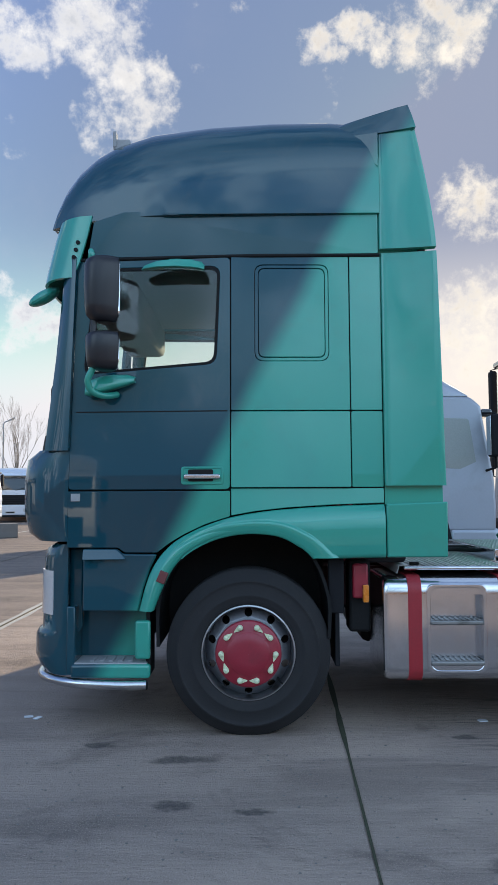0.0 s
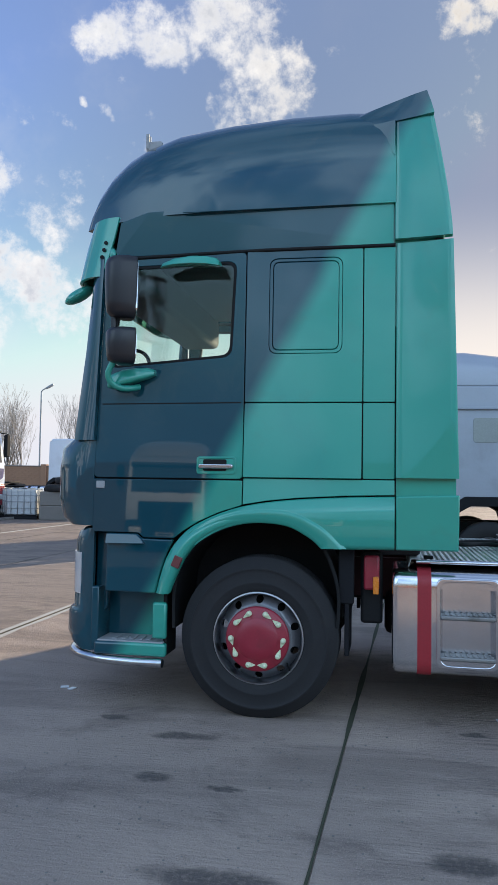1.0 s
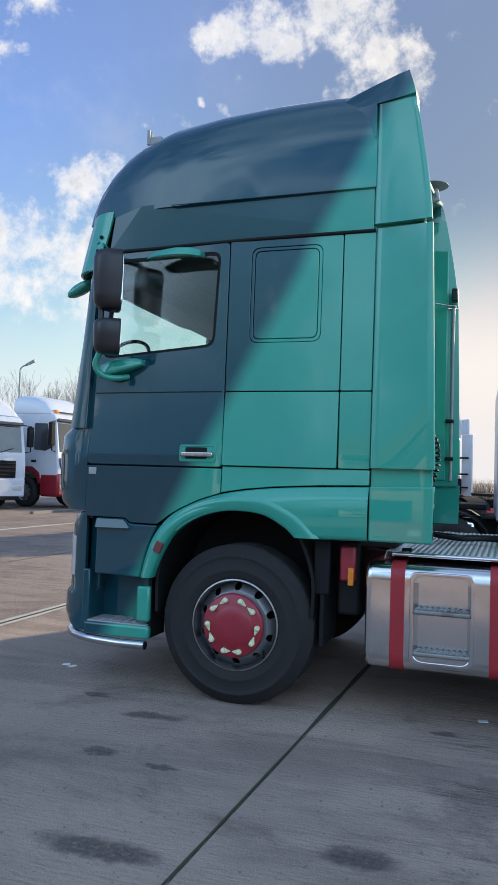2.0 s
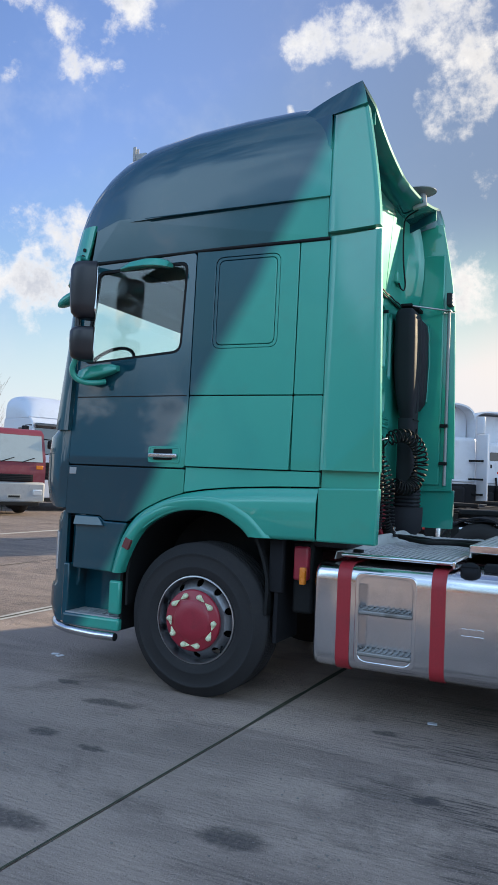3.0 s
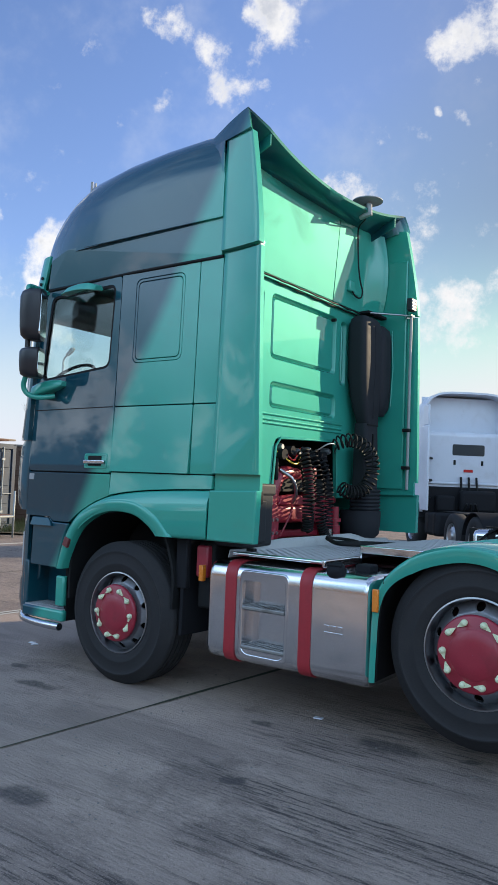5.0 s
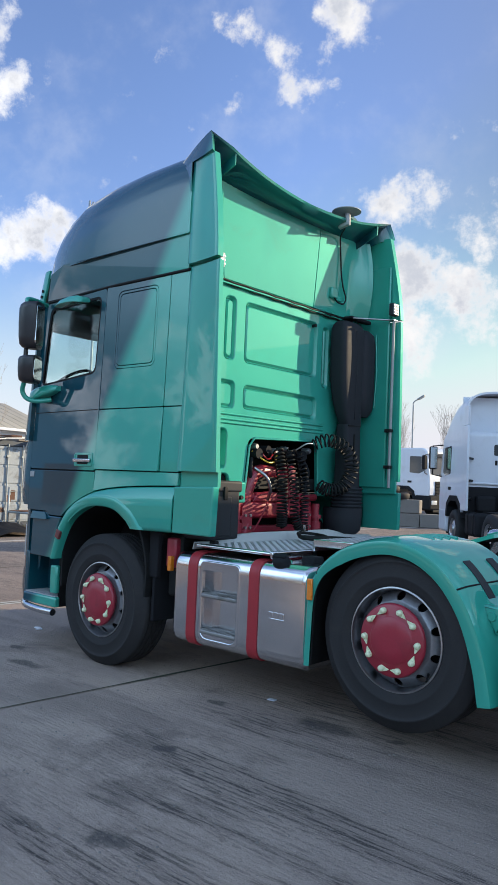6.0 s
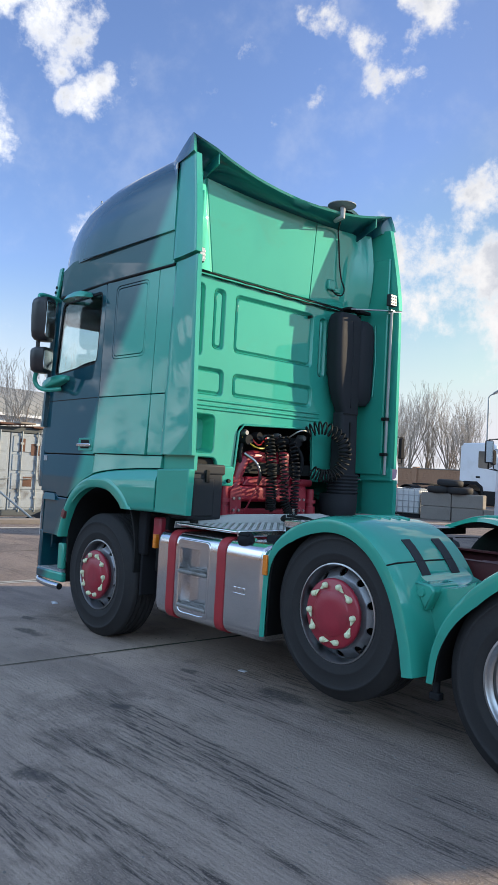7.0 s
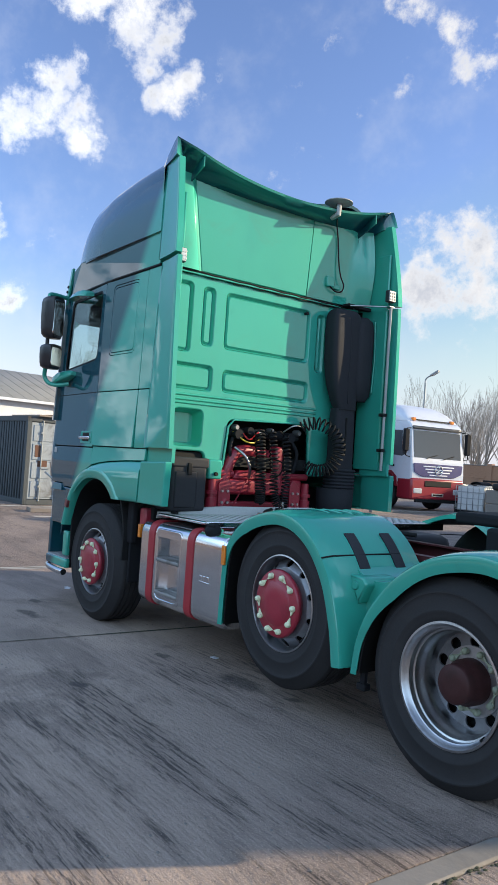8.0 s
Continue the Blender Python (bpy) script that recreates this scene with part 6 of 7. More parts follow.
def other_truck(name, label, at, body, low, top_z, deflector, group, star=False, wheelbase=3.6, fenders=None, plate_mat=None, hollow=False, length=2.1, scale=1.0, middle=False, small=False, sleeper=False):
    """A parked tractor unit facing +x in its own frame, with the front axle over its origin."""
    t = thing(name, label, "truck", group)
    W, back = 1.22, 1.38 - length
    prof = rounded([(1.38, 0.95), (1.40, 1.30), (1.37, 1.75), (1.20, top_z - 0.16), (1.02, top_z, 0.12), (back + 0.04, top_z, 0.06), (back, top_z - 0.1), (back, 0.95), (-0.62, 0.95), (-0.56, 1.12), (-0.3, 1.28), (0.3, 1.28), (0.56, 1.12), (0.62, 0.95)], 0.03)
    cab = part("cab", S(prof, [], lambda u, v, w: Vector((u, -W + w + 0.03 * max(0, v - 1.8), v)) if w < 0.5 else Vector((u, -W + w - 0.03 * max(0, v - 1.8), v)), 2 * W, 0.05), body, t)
    bump = part("bumper", merge(B((0.66, -W - 0.01, 0.38), (1.44, W + 0.01, 1.15 if star else 1.02), 0.08)), low, t)
    part("valance", B((1.36, -1.0, 0.30), (1.45, 1.0, 0.42), 0.02), seal, bump)
    # windscreen, following the raked front
    z0, z1 = (1.62, top_z - 0.20) if small else (1.86, top_z - 0.34)
    fx = lambda z: 1.37 - 0.17 * (z - 1.75) / (top_z - 0.16 - 1.75) + 0.012
    bm = loft(bmesh.new(), [[(fx(z), y, z) for y in (-1.09, -0.5, 0, 0.5, 1.09)] for z in (z0, (z0 + z1) / 2, z1)])
    ws = part("windscreen", solid(bm, 0.012), sky_pale_glass if small else dark_glass, t)
    for y in (-0.55, 0.25):
        part("wiper", tube(bmesh.new(), [(fx(z0) + 0.02, y, z0 - 0.02), (fx(z0 + 0.1) + 0.02, y + 0.5, z0 + 0.12)], 0.014), seal, ws)
    if star:
        part("sun_visor", B((fx(z1) - 0.04, -1.14, z1 + 0.04), (fx(z1) + 0.06, 1.14, z1 + 0.16), 0.04), dark_glass, t)
    elif not small:
        part("sun_visor", B((fx(z1) - 0.02, -1.12, z1 + 0.02), (fx(z1) + 0.16, 1.12, z1 + 0.14), 0.04), dark_glass, t)
    if star:
        gr = part("grille", S(rounded([(-1.14, 1.66), (-1.10, 1.34), (-0.75, 1.20), (0.75, 1.20), (1.10, 1.34), (1.14, 1.66)], 0.05), [], lambda u, v, w: Vector((1.428 - w, u, v)), 0.04, 0.008), navy, t)
        part("lower_grille", B((1.43, -0.62, 0.86), (1.45, 0.62, 1.06), 0.02), seal, bump)
    elif small:
        gr = part("grille", B((1.395, -0.72, 1.02), (1.42, 0.72, 1.24), 0.02), black, t)
        for s in (1, -1):
            part("indicator", B((1.36, s * 0.98 - 0.14, 1.40), (1.41, s * 0.98 + 0.14, 1.52), 0.02), amber, t)
    else:
        gr = part("grille", B((1.395, -0.85, 1.02), (1.425, 0.85, 1.58), 0.02), black, t)
    for k in range(4):
        wid, zb = (0.42 + 0.10 * k, 1.24 + 0.10 * k) if star else (0.66, 1.04 + 0.05 * k) if small else (0.8, 1.08 + 0.125 * k)
        part("grille_bar", B((1.42, -wid, zb), (1.445, wid, zb + 0.045), 0.012), white if star else black, gr)
    if star:
        part("badge", tube(bmesh.new(), [(1.45, 0.17 * math.cos(a), 1.44 + 0.17 * math.sin(a)) for a in (j * math.tau / 24 for j in range(24))], 0.016, 6, True), chrome, gr, "plain chrome ring badge")
        for k in range(3):
            a = math.pi / 2 + k * math.tau / 3
            part("badge_spoke", tube(bmesh.new(), [(1.45, 0, 1.44), (1.45, 0.17 * math.cos(a), 1.44 + 0.17 * math.sin(a))], 0.014, 6), chrome, gr)
    for s in (1, -1):
        part("headlamp", B((1.36, s * 0.92 - 0.2, 0.60), (1.455, s * 0.92 + 0.2, 0.80), 0.04), lens, bump)
        part("side_window", S(rounded([(0.36, 1.92), (1.12, 1.86), (1.00, top_z - 0.36), (0.36, top_z - 0.34)], 0.05), [], wall_y(s * (W - 0.008), s), 0.02, 0.004), sky_pale_glass if sleeper else dark_glass, t)
        part("door_handle", B((0.28, s * W - 0.02, 1.50), (0.48, s * W + 0.02, 1.58), 0.01), seal, t)
        part("wing", S(rounded([(-0.72, 0.80), (-0.64, 1.16), (-0.34, 1.36), (0.34, 1.36), (0.64, 1.16), (0.72, 0.80), (0.58, 0.80), (0.50, 1.08), (0.26, 1.22), (-0.26, 1.22), (-0.50, 1.08), (-0.58, 0.80)], 0.03), [], wall_y(s * (W + 0.015), s), 0.3, 0.01), fenders or black, t)
        ma = part("mirror_arm", tube(bmesh.new(), [(1.22, s * 1.2, top_z - 0.28), (1.32, s * 1.45, top_z - 0.30), (1.32, s * 1.45, 1.9), (1.25, s * 1.2, 1.86)], 0.022), seal, t)
        part("mirror_housing", B((1.22, s * 1.45 - 0.11, 2.05), (1.36, s * 1.45 + 0.11, top_z - 0.32), 0.04), black, ma)
        part("mirror_glass", B((1.212, s * 1.45 - 0.09, 2.08), (1.222, s * 1.45 + 0.09, top_z - 0.35), 0.003), mirror, ma)
    if sleeper:
        for s in (1, -1):
            part("sleeper_window", S(rect(-0.22, 2.14, 0.14, 2.50, 0.05), [], wall_y(s * (W - 0.010), s), 0.02, 0.004), sky_pale_glass, t)
            part("door_ledge", B((-0.66, s * W - 0.02, 2.62), (0.30, s * W + 0.02, 2.66), 0.01), body, t)
    part("cab_interior", B((-0.4, -1.0, 1.3), (0.9, 1.0, 1.8)), seal, t)
    # number plates are plain bars
    pl = part("number_plate", B((1.44, -0.27, 0.52), (1.455, 0.27, 0.63), 0.003), whitewash if plate_mat is None else plate_mat, bump)
    part("plate_bar", B((1.455, -0.22, 0.545), (1.459, 0.22, 0.605)), seal, pl)
    # rear window and vents
    if hollow:
        rw = part("rear_window", S(rect(-0.42, 2.40, 0.42, 2.68, 0.05), [], lambda u, v, w: Vector((back - 0.006 + w, u, v)), 0.02, 0.004), dark_glass, t)
        for y in (-0.36, 0.36):
            part("vent", B((back - 0.015, y - 0.03, 2.16), (back, y + 0.03, 2.28), 0.006), seal, t)
        part("notice", B((back - 0.012, -0.12, 1.98), (back, 0.12, 2.05), 0.002), redlens, t)
        part("rear_ledge", B((back - 0.05, -1.1, 1.66), (back, 1.1, 1.72), 0.02), body, t)
        part("engine_shroud", merge(B((back - 0.10, -1.16, 0.9), (back + 0.01, 1.16, 1.60), 0.03), B((back - 0.36, -0.62, 0.98), (back - 0.08, 0.30, 1.52), 0.08), B((back - 0.30, 0.42, 0.98), (back - 0.08, 0.9, 1.38), 0.06)), black, t)
        for k in range(3):
            part("air_line", tube(bmesh.new(), spline([(back - 0.05, -0.2 + 0.2 * k, 1.85), (back - 0.3, -0.15 + 0.2 * k, 1.05), (back - 0.5, 0.1 * k, 1.2)]), 0.03), seal, t)
    if deflector:
        zt, xr = deflector
        rings = []
        for x, f in ((1.0, 0.02), (0.85, 0.30), (0.6, 0.62), (0.2, 0.88), (-0.3, 1.0), (xr, 1.0)):
            h = (zt - top_z) * f + 0.02
            rings.append([Vector((x, -W * 0.97 * math.copysign(abs(math.cos(a)) ** 0.5, math.cos(a)), top_z - 0.02 + h * abs(math.sin(a)) ** 0.5)) for a in (math.pi * j / 20 for j in range(21))])
        part("roof_deflector", solid(loft(bmesh.new(), rings), 0.05), body, t)
        if hollow:
            part("deflector_back", B((xr + 0.45, -W * 0.9, top_z), (xr + 0.48, W * 0.9, zt - 0.12)), body, t)
            for s in (1, -1):
                part("side_deflector", B((back - 0.55, s * W - 0.03, 1.0), (back - 0.02, s * W + 0.03, top_z + 0.1), 0.025), body, t)
                part("side_deflector_top", B((back - 0.42, s * W * 0.96 - 0.03, top_z + 0.1), (back - 0.02, s * W * 0.96 + 0.03, top_z + 0.62), 0.03), body, t)
                for z in (1.3, 1.75, 2.3):
                    part("deflector_stay", tube(bmesh.new(), [(back, s * 0.95, z), (back - 0.4, s * (W - 0.05), z)], 0.03), seal, t)
    if star:
        for y in (-0.9, 0.9):
            part("roof_beacon", B((0.9, y - 0.08, top_z), (1.04, y + 0.08, top_z + 0.12), 0.03), amber, t)
        part("light_bar", B((0.85, -0.8, top_z), (1.0, 0.8, top_z + 0.07), 0.02), seal, t)
    # chassis
    for s in (1, -1):
        part("chassis_rail", B((-wheelbase - 0.9, s * 0.40 - 0.04, 0.68), (1.0, s * 0.40 + 0.04, 0.96)), seal, t)
        part("fuel_tank", B((back - 1.25, s * 0.90 - 0.3, 0.42), (back - 0.25, s * 0.90 + 0.3, 0.98), 0.08), alu if s < 0 else black, t)
        for k in range(2):
            part("tank_strap", B((back - 1.0 + 0.45 * k, s * 0.90 - 0.31, 0.41), (back - 0.94 + 0.45 * k, s * 0.90 + 0.31, 0.99), 0.08), seal, t)
        bg_wheel(0, s * W, t)
        bg_wheel(-wheelbase, s * W, t, w=0.6)
        if middle:
            bg_wheel(1.3 - wheelbase, s * W, t)
        fr = [Vector((-wheelbase + 0.62 * math.cos(a), 0, 0.48 + 0.60 * math.sin(a))) for a in (math.pi * (0.05 + 0.9 * j / 12) for j in range(13))]
        part("rear_fender", solid(loft(bmesh.new(), [[(p.x, s * y, p.z) for p in fr] for y in (0.62, W + 0.02)]), 0.02), fenders or black, t)
        tl = part("tail_lamp", B((-wheelbase - 0.98, s * 0.95 - 0.22, 0.62), (-wheelbase - 0.9, s * 0.95 + 0.22, 0.76), 0.01), redlens, t)
    part("deck_plate", B((-wheelbase + 0.7, -0.75, 0.97), (back - 0.2, 0.75, 1.0)), rubber, t)
    part("fifth_wheel", B((-wheelbase - 0.4, -0.45, 1.08), (-wheelbase + 0.5, 0.45, 1.16), 0.02), seal, t)
    rb = part("rear_bar", B((-wheelbase - 0.98, -1.1, 0.40), (-wheelbase - 0.88, 1.1, 0.54), 0.02), seal, t)
    rp = part("rear_plate", B((-wheelbase - 1.0, -0.28, 0.42), (-wheelbase - 0.98, 0.28, 0.54)), yellow_plate, rb)
    part("plate_bar", B((-wheelbase - 1.004, -0.22, 0.45), (-wheelbase - 1.0, 0.22, 0.51)), seal, rp)
    t.matrix_basis = at @ Matrix.Scale(scale, 4)
    return t


ROW = "white tractor units parked in a row"
other_truck("parked_tractor", "white tractor unit seen from behind, with hollow roof deflector", pose(-3.45, 20.2, 0, 0, 0, 132), white, white, 3.0, (4.02, -0.72), ROW, hollow=True, fenders=black, middle=True, wheelbase=4.2)
other_truck("parked_tractor", "white tractor unit with tall deflector and dusty chassis", pose(-2.55, 23.7, 0, 0, 0, 133), white, white, 3.0, (4.02, -0.72), ROW, hollow=True, fenders=black, middle=True)
other_truck("parked_tractor", "white tractor unit behind another one, with box deflector", pose(-1.3, 27.0, 0, 0, 0, 134), white, white, 3.0, (4.02, -0.72), ROW, hollow=True, fenders=black)
other_truck("parked_tractor", "silver-grey low-roofed tractor unit with dark chassis close behind", pose(2.15, 12.6, 0, 0, 0, 2), silver, silver, 3.0, (3.55, -0.62), "", wheelbase=1.35, sleeper=True)
# added out of view: its shadow covers the foreground and the lower chassis
other_truck("shade_casting_truck", "grey high-sided truck added out of view to shade the yard", pose(6.45, 15.1, 0, 0, 0, 180), grey, black, 4.5, None, "", length=3.88, wheelbase=5.4)
other_truck("day_cab_truck", "white day-cab truck with dark lower panels behind a block wall", pose(-14.6, 36.0, 0, 0, 0, -8), white, black, 2.95, None, "", length=1.9, scale=1.18)
other_truck("parked_tractor", "white tractor unit with high rounded roof far across the yard", pose(-15.2, 40.2, 0, 0, 0, -4), white, white, 3.0, (3.75, -0.6), "")
other_truck("two_tone_tractor", "white and red tractor unit with navy grille and amber beacons", pose(-15.85, 26.6, 0, 0, 0, -7), white, truck_red, 3.15, (3.8, -0.6), "", star=True, fenders=truck_red, scale=1.15)
other_truck("small_red_truck", "dull red small truck on the rough verge", pose(-15.7, 19.3, 0, 0, 0, -22) @ Matrix.Diagonal((1, 0.82, 1, 1)), faded_red, grey, 2.62, None, "", length=1.7, scale=1.05, small=True)
other_truck("parked_tractor", "white high-cab tractor unit behind a red truck", pose(-17.0, 23.2, 0, 0, 0, -20), white, white, 3.05, (3.85, -0.6), "", scale=1.1)
other_truck("parked_tractor", "white tractor unit facing across the yard, sunlit from behind", pose(-14.4, 45.5, 0, 0, 0, -80), white, white, 2.9, (3.2, -0.6), "")


# behind the path: what the lacquer and the tank mirror
other_truck("parked_tractor", "brown-grey tractor unit standing behind the path", pose(-1.5, -13.0, 0, 0, 0, 70), taupe, truck_red, 3.0, (3.6, -0.6), "")
other_truck("parked_tractor", "silver-grey tractor unit standing behind the path", pose(-8.5, -13.5, 0, 0, 0, 75), silver, black, 3.0, (3.6, -0.6), "")
other_truck("parked_tractor", "dull red tractor unit standing behind the path", pose(9.0, -13.0, 0, 0, 0, 110), faded_red, black, 3.0, None, "")


def tank_cage(at):
    t = thing("caged_water_tank", "milky plastic tank in a galvanised cage on a pallet", "tank", "caged tanks")
    part("bottle", B((-0.55, -0.47, 0.16), (0.55, 0.47, 1.12), 0.06), tank_plastic, t)
    part("cap", lathe(bmesh.new(), [(0.001, 0.05), (0.09, 0.05), (0.1, 0.0)], 16, Matrix.Translation((0, 0, 1.12)) @ Matrix.Rotation(radians(90), 4, "X")), black, t)
    part("pallet", merge(B((-0.6, -0.5, 0.0), (0.6, -0.38, 0.14)), B((-0.6, 0.38, 0.0), (0.6, 0.5, 0.14)), B((-0.6, -0.06, 0), (0.6, 0.06, 0.14)), B((-0.6, -0.5, 0.12), (0.6, 0.5, 0.15))), black, t)
    cage = part("cage", tube(bmesh.new(), [(-0.6, -0.5, 1.14), (0.6, -0.5, 1.14), (0.6, 0.5, 1.14), (-0.6, 0.5, 1.14)], 0.016, 6, True), zinc, t)
    for z in (0.2, 0.42, 0.66, 0.9):
        part("cage_bar", tube(bmesh.new(), [(-0.6, -0.5, z), (0.6, -0.5, z), (0.6, 0.5, z), (-0.6, 0.5, z)], 0.012, 6, True), zinc, cage)
    for k in range(6):
        x = -0.6 + 0.24 * k
        for y in (-0.5, 0.5):
            part("cage_bar", tube(bmesh.new(), [(x, y, 0.14), (x, y, 1.14)], 0.012, 6), zinc, cage)
    for k in range(1, 5):
        for x in (-0.6, 0.6):
            part("cage_bar", tube(bmesh.new(), [(x, -0.5 + 0.2 * k, 0.14), (x, -0.5 + 0.2 * k, 1.14)], 0.012, 6), zinc, cage)
    t.matrix_basis = at
    return t


ibc = tank_cage(pose(-12.87, 27.1, 0, 0, 0, 12))
copy_thing(ibc, pose(-13.75, 28.15, 0, 0, 0, 8))
copy_thing(ibc, pose(-14.6, 29.2, 0, 0, 0, 14))


# ---- walls, sheds and buildings round the yard ----
def block_wall():
    t = thing("block_wall", "low wall of stacked grey concrete blocks", "wall")
    rnd = random.Random(3)
    me = mesh_of("block", B((0, 0, 0), (1.18, 0.6, 0.52), 0.02, seg=1), concrete_block)
    for j in range(2):
        for k in range(3 - j):
            b = new("block", me)
            b.parent, b.matrix_basis = t, pose(-12.0 + 1.14 * k + rnd.uniform(-0.01, 0.01), 26.55 + 0.40 * k + rnd.uniform(-0.03, 0.03), 0.53 * j, 0, 0, 19)
    return t


block_wall()
old_tyre = thing("old_tyre", "worn scrap tyre lying on a block wall", "tyre", "scrap tyres")
part("tyre", lathe(bmesh.new(), [(0.28, 0.03), (0.36, 0.0), (0.46, 0.02), (0.5, 0.07), (0.5, 0.2), (0.46, 0.25), (0.36, 0.27), (0.28, 0.24)], 28, Matrix.Rotation(radians(90), 4, "X")), rubber, old_tyre)
old_tyre.matrix_basis = pose(-11.5, 27.1, 1.05)
for x, z, a in ((-10.75, 1.05, 30), (-11.2, 1.32, 70)):
    copy_thing(old_tyre, pose(x, 27.3, z, 3, 0, a))


def brick_wall(name, label, at, length, height, pier, mat=brick_mat):
    """A wall of stretchers: the courses nearest the top stand proud brick by brick."""
    t = tagged(new(name), label, "", "", "structure")
    part("wall_core", B((0, 0.02, 0), (length, 0.22, height - 0.01)), mat, t)
    me = mesh_of("brick", B((0, 0, 0), (0.452, 0.03, 0.142), 0.006, seg=1), mat, 0)
    rows, cols = int(height / 0.15), int(length / 0.46)
    rnd = random.Random(7)
    count = 0
    for j in range(rows):
        for k in range(cols):
            if count >= 300 or (j % 2 and k == cols - 1):
                break
            b = new("brick", me)
            b.parent = t
            b.matrix_basis = Matrix.Translation((0.46 * k + (0.23 if j % 2 else 0), rnd.uniform(-0.006, 0.004), height - 0.15 * (j + 1)))
            count += 1
    part("coping", B((-0.05, -0.04, height - 0.005), (length + 0.25, 0.26, height + 0.06), 0.015), concrete_block, t)
    for k in range(int(length / pier) + 1):
        part("pier", B((pier * k, -0.10, 0), (pier * k + 0.4, 0.3, height + 0.15), 0.02), mat, t)
    t.matrix_basis = at
    return t


brick_wall("wall_far", "orange brick boundary wall with concrete coping", pose(-33.0, 47.5, 0, 0, 0, 0), 24, 2.35, 5.5)
# unseen wall added behind the path to darken the cab side's reflections
setting("wall_back", B((-60, -24.3, 0), (60, -24.0, 3.6), 0.02), old_brick, "long brown brick wall added behind the path as a dark reflection")
brick_wall("wall_side", "old brown brick wall beside the verge", pose(-17.9, 13.6, 0, 0, 0, 42), 3.7, 2.35, 3.9, old_brick)


def container(label, at, body, doors):
    """A small steel shipping container; its doors face +x, y runs across from 0 to 2.4."""
    t = thing("shipping_container", label, "container", "old shipping containers")
    W, H, L = 2.4, 2.3, 5.8
    part("body", B((-L, 0.05, 0.12), (-0.10, W - 0.05, H - 0.06), 0.01), body, t)
    part("roof", B((-L, 0.0, H - 0.06), (0.0, W, H), 0.015), rust, t)
    for x in (-L, -0.12):
        for y in (0.0, W - 0.12):
            part("corner_post", B((x, y, 0.0), (x + 0.12, y + 0.12, H), 0.01), body, t)
    for z in (0.0, H - 0.14):
        part("side_rail", B((-L, -0.004, z), (0.0, 0.06, z + 0.14), 0.01), body, t)
        part("end_rail", B((-0.06, 0.1, z), (0.004, W - 0.1, z + 0.14), 0.01), body, t)
    me = mesh_of("corrugation", B((0, 0, 0), (0.09, 0.045, H - 0.26), 0.018, seg=1), body, 0)
    for k in range(34):
        c = new("corrugation", me)
        c.parent, c.matrix_basis = t, Matrix.Translation((-L + 0.16 + 0.165 * k, 0.012, 0.13))
    rnd = random.Random(len(label))
    for k, mat in enumerate(doors):
        y0 = 0.13 + 1.08 * k
        d = part("door", B((-0.09, y0, 0.15), (-0.03, y0 + 1.05, H - 0.15), 0.01), mat, t)
        for j in range(4):
            z = 0.20 + 0.485 * j
            part("door_panel", B((-0.034, y0 + 0.06, z), (-0.016, y0 + 0.99, z + 0.42), 0.014), mat, d)
        for y in (y0 + 0.30, y0 + 0.76):
            bar = part("lock_bar", tube(bmesh.new(), [(0.012, y, 0.10), (0.012, y, H - 0.10)], 0.02), zinc, d)
            part("bar_handle", tube(bmesh.new(), [(0.03, y, 0.95), (0.03, y + 0.30, 0.97)], 0.014), zinc, bar)
            for z in (0.45, 1.85):
                part("bar_bracket", B((-0.02, y - 0.05, z), (0.03, y + 0.05, z + 0.06), 0.006), zinc, bar)
        for j in range(3):
            z, y = rnd.uniform(0.3, 1.7), y0 + rnd.uniform(0.08, 0.6)
            part("rust_patch", B((-0.02, y, z), (-0.012, y + rnd.uniform(0.12, 0.35), z + rnd.uniform(0.1, 0.35)), 0.003), rust, d)
    t.matrix_basis = at
    return t


container("rusty dark steel container with pale stained doors", pose(-13.0, 8.85, 0, 0, 0, 4), shed_sheet, [dirty_shaded_white, dirty_shaded_white])
container("faded blue steel container beside a rusty one", pose(-13.25, 11.4, 0, 0, 0, 4), box_blue, [dirty_shaded_white, box_blue])


def roof_planks():
    t = thing("plank_pile", "weathered planks and sheet lying on a container roof", "planks")
    rnd = random.Random(11)
    for k in range(9):
        y, z = 0.1 + 0.5 * k, 0.04 * (k % 3)
        part("plank", B((-1.6, y, z), (0.15 + 0.1 * (k % 3), y + rnd.uniform(0.3, 0.6), z + 0.05), 0.01, pose(0, 0, 0, 0, 0, rnd.uniform(-4, 4))), rust if k % 2 else bark, t)
    t.matrix_basis = pose(-13.05, 9.0, 2.301, 0, 0, 4)


roof_planks()


def scrap(name, label, build, at, group=""):
    t = thing(name, label, "scrap", group)
    build(t)
    t.matrix_basis = at
    return t


def trolley(t):
    part("frame", tube(bmesh.new(), [(-0.5, -0.4, 0.5), (0.5, -0.4, 0.5), (0.5, 0.4, 0.5), (-0.5, 0.4, 0.5)], 0.03, 6, True), zinc, t)
    for x, y in ((-0.5, -0.4), (0.5, -0.4), (0.5, 0.4), (-0.5, 0.4)):
        part("leg", tube(bmesh.new(), [(x, y, 0.0), (x, y, 1.1)], 0.025, 6), zinc, t)
    part("tray", B((-0.48, -0.38, 0.5), (0.48, 0.38, 0.54)), rust, t)


def tarp(t):
    bm = bmesh.new()
    bmesh.ops.create_grid(bm, x_segments=16, y_segments=16, size=0.7)
    for v in bm.verts:
        r = v.co.length / 0.9
        v.co.z = max(0.0, 0.28 * (1 - r * r)) + 0.08 * noise.noise(v.co * 4) * max(0, 1 - r) + 0.006
    part("sheet", solid(bm, 0.01), black, t)


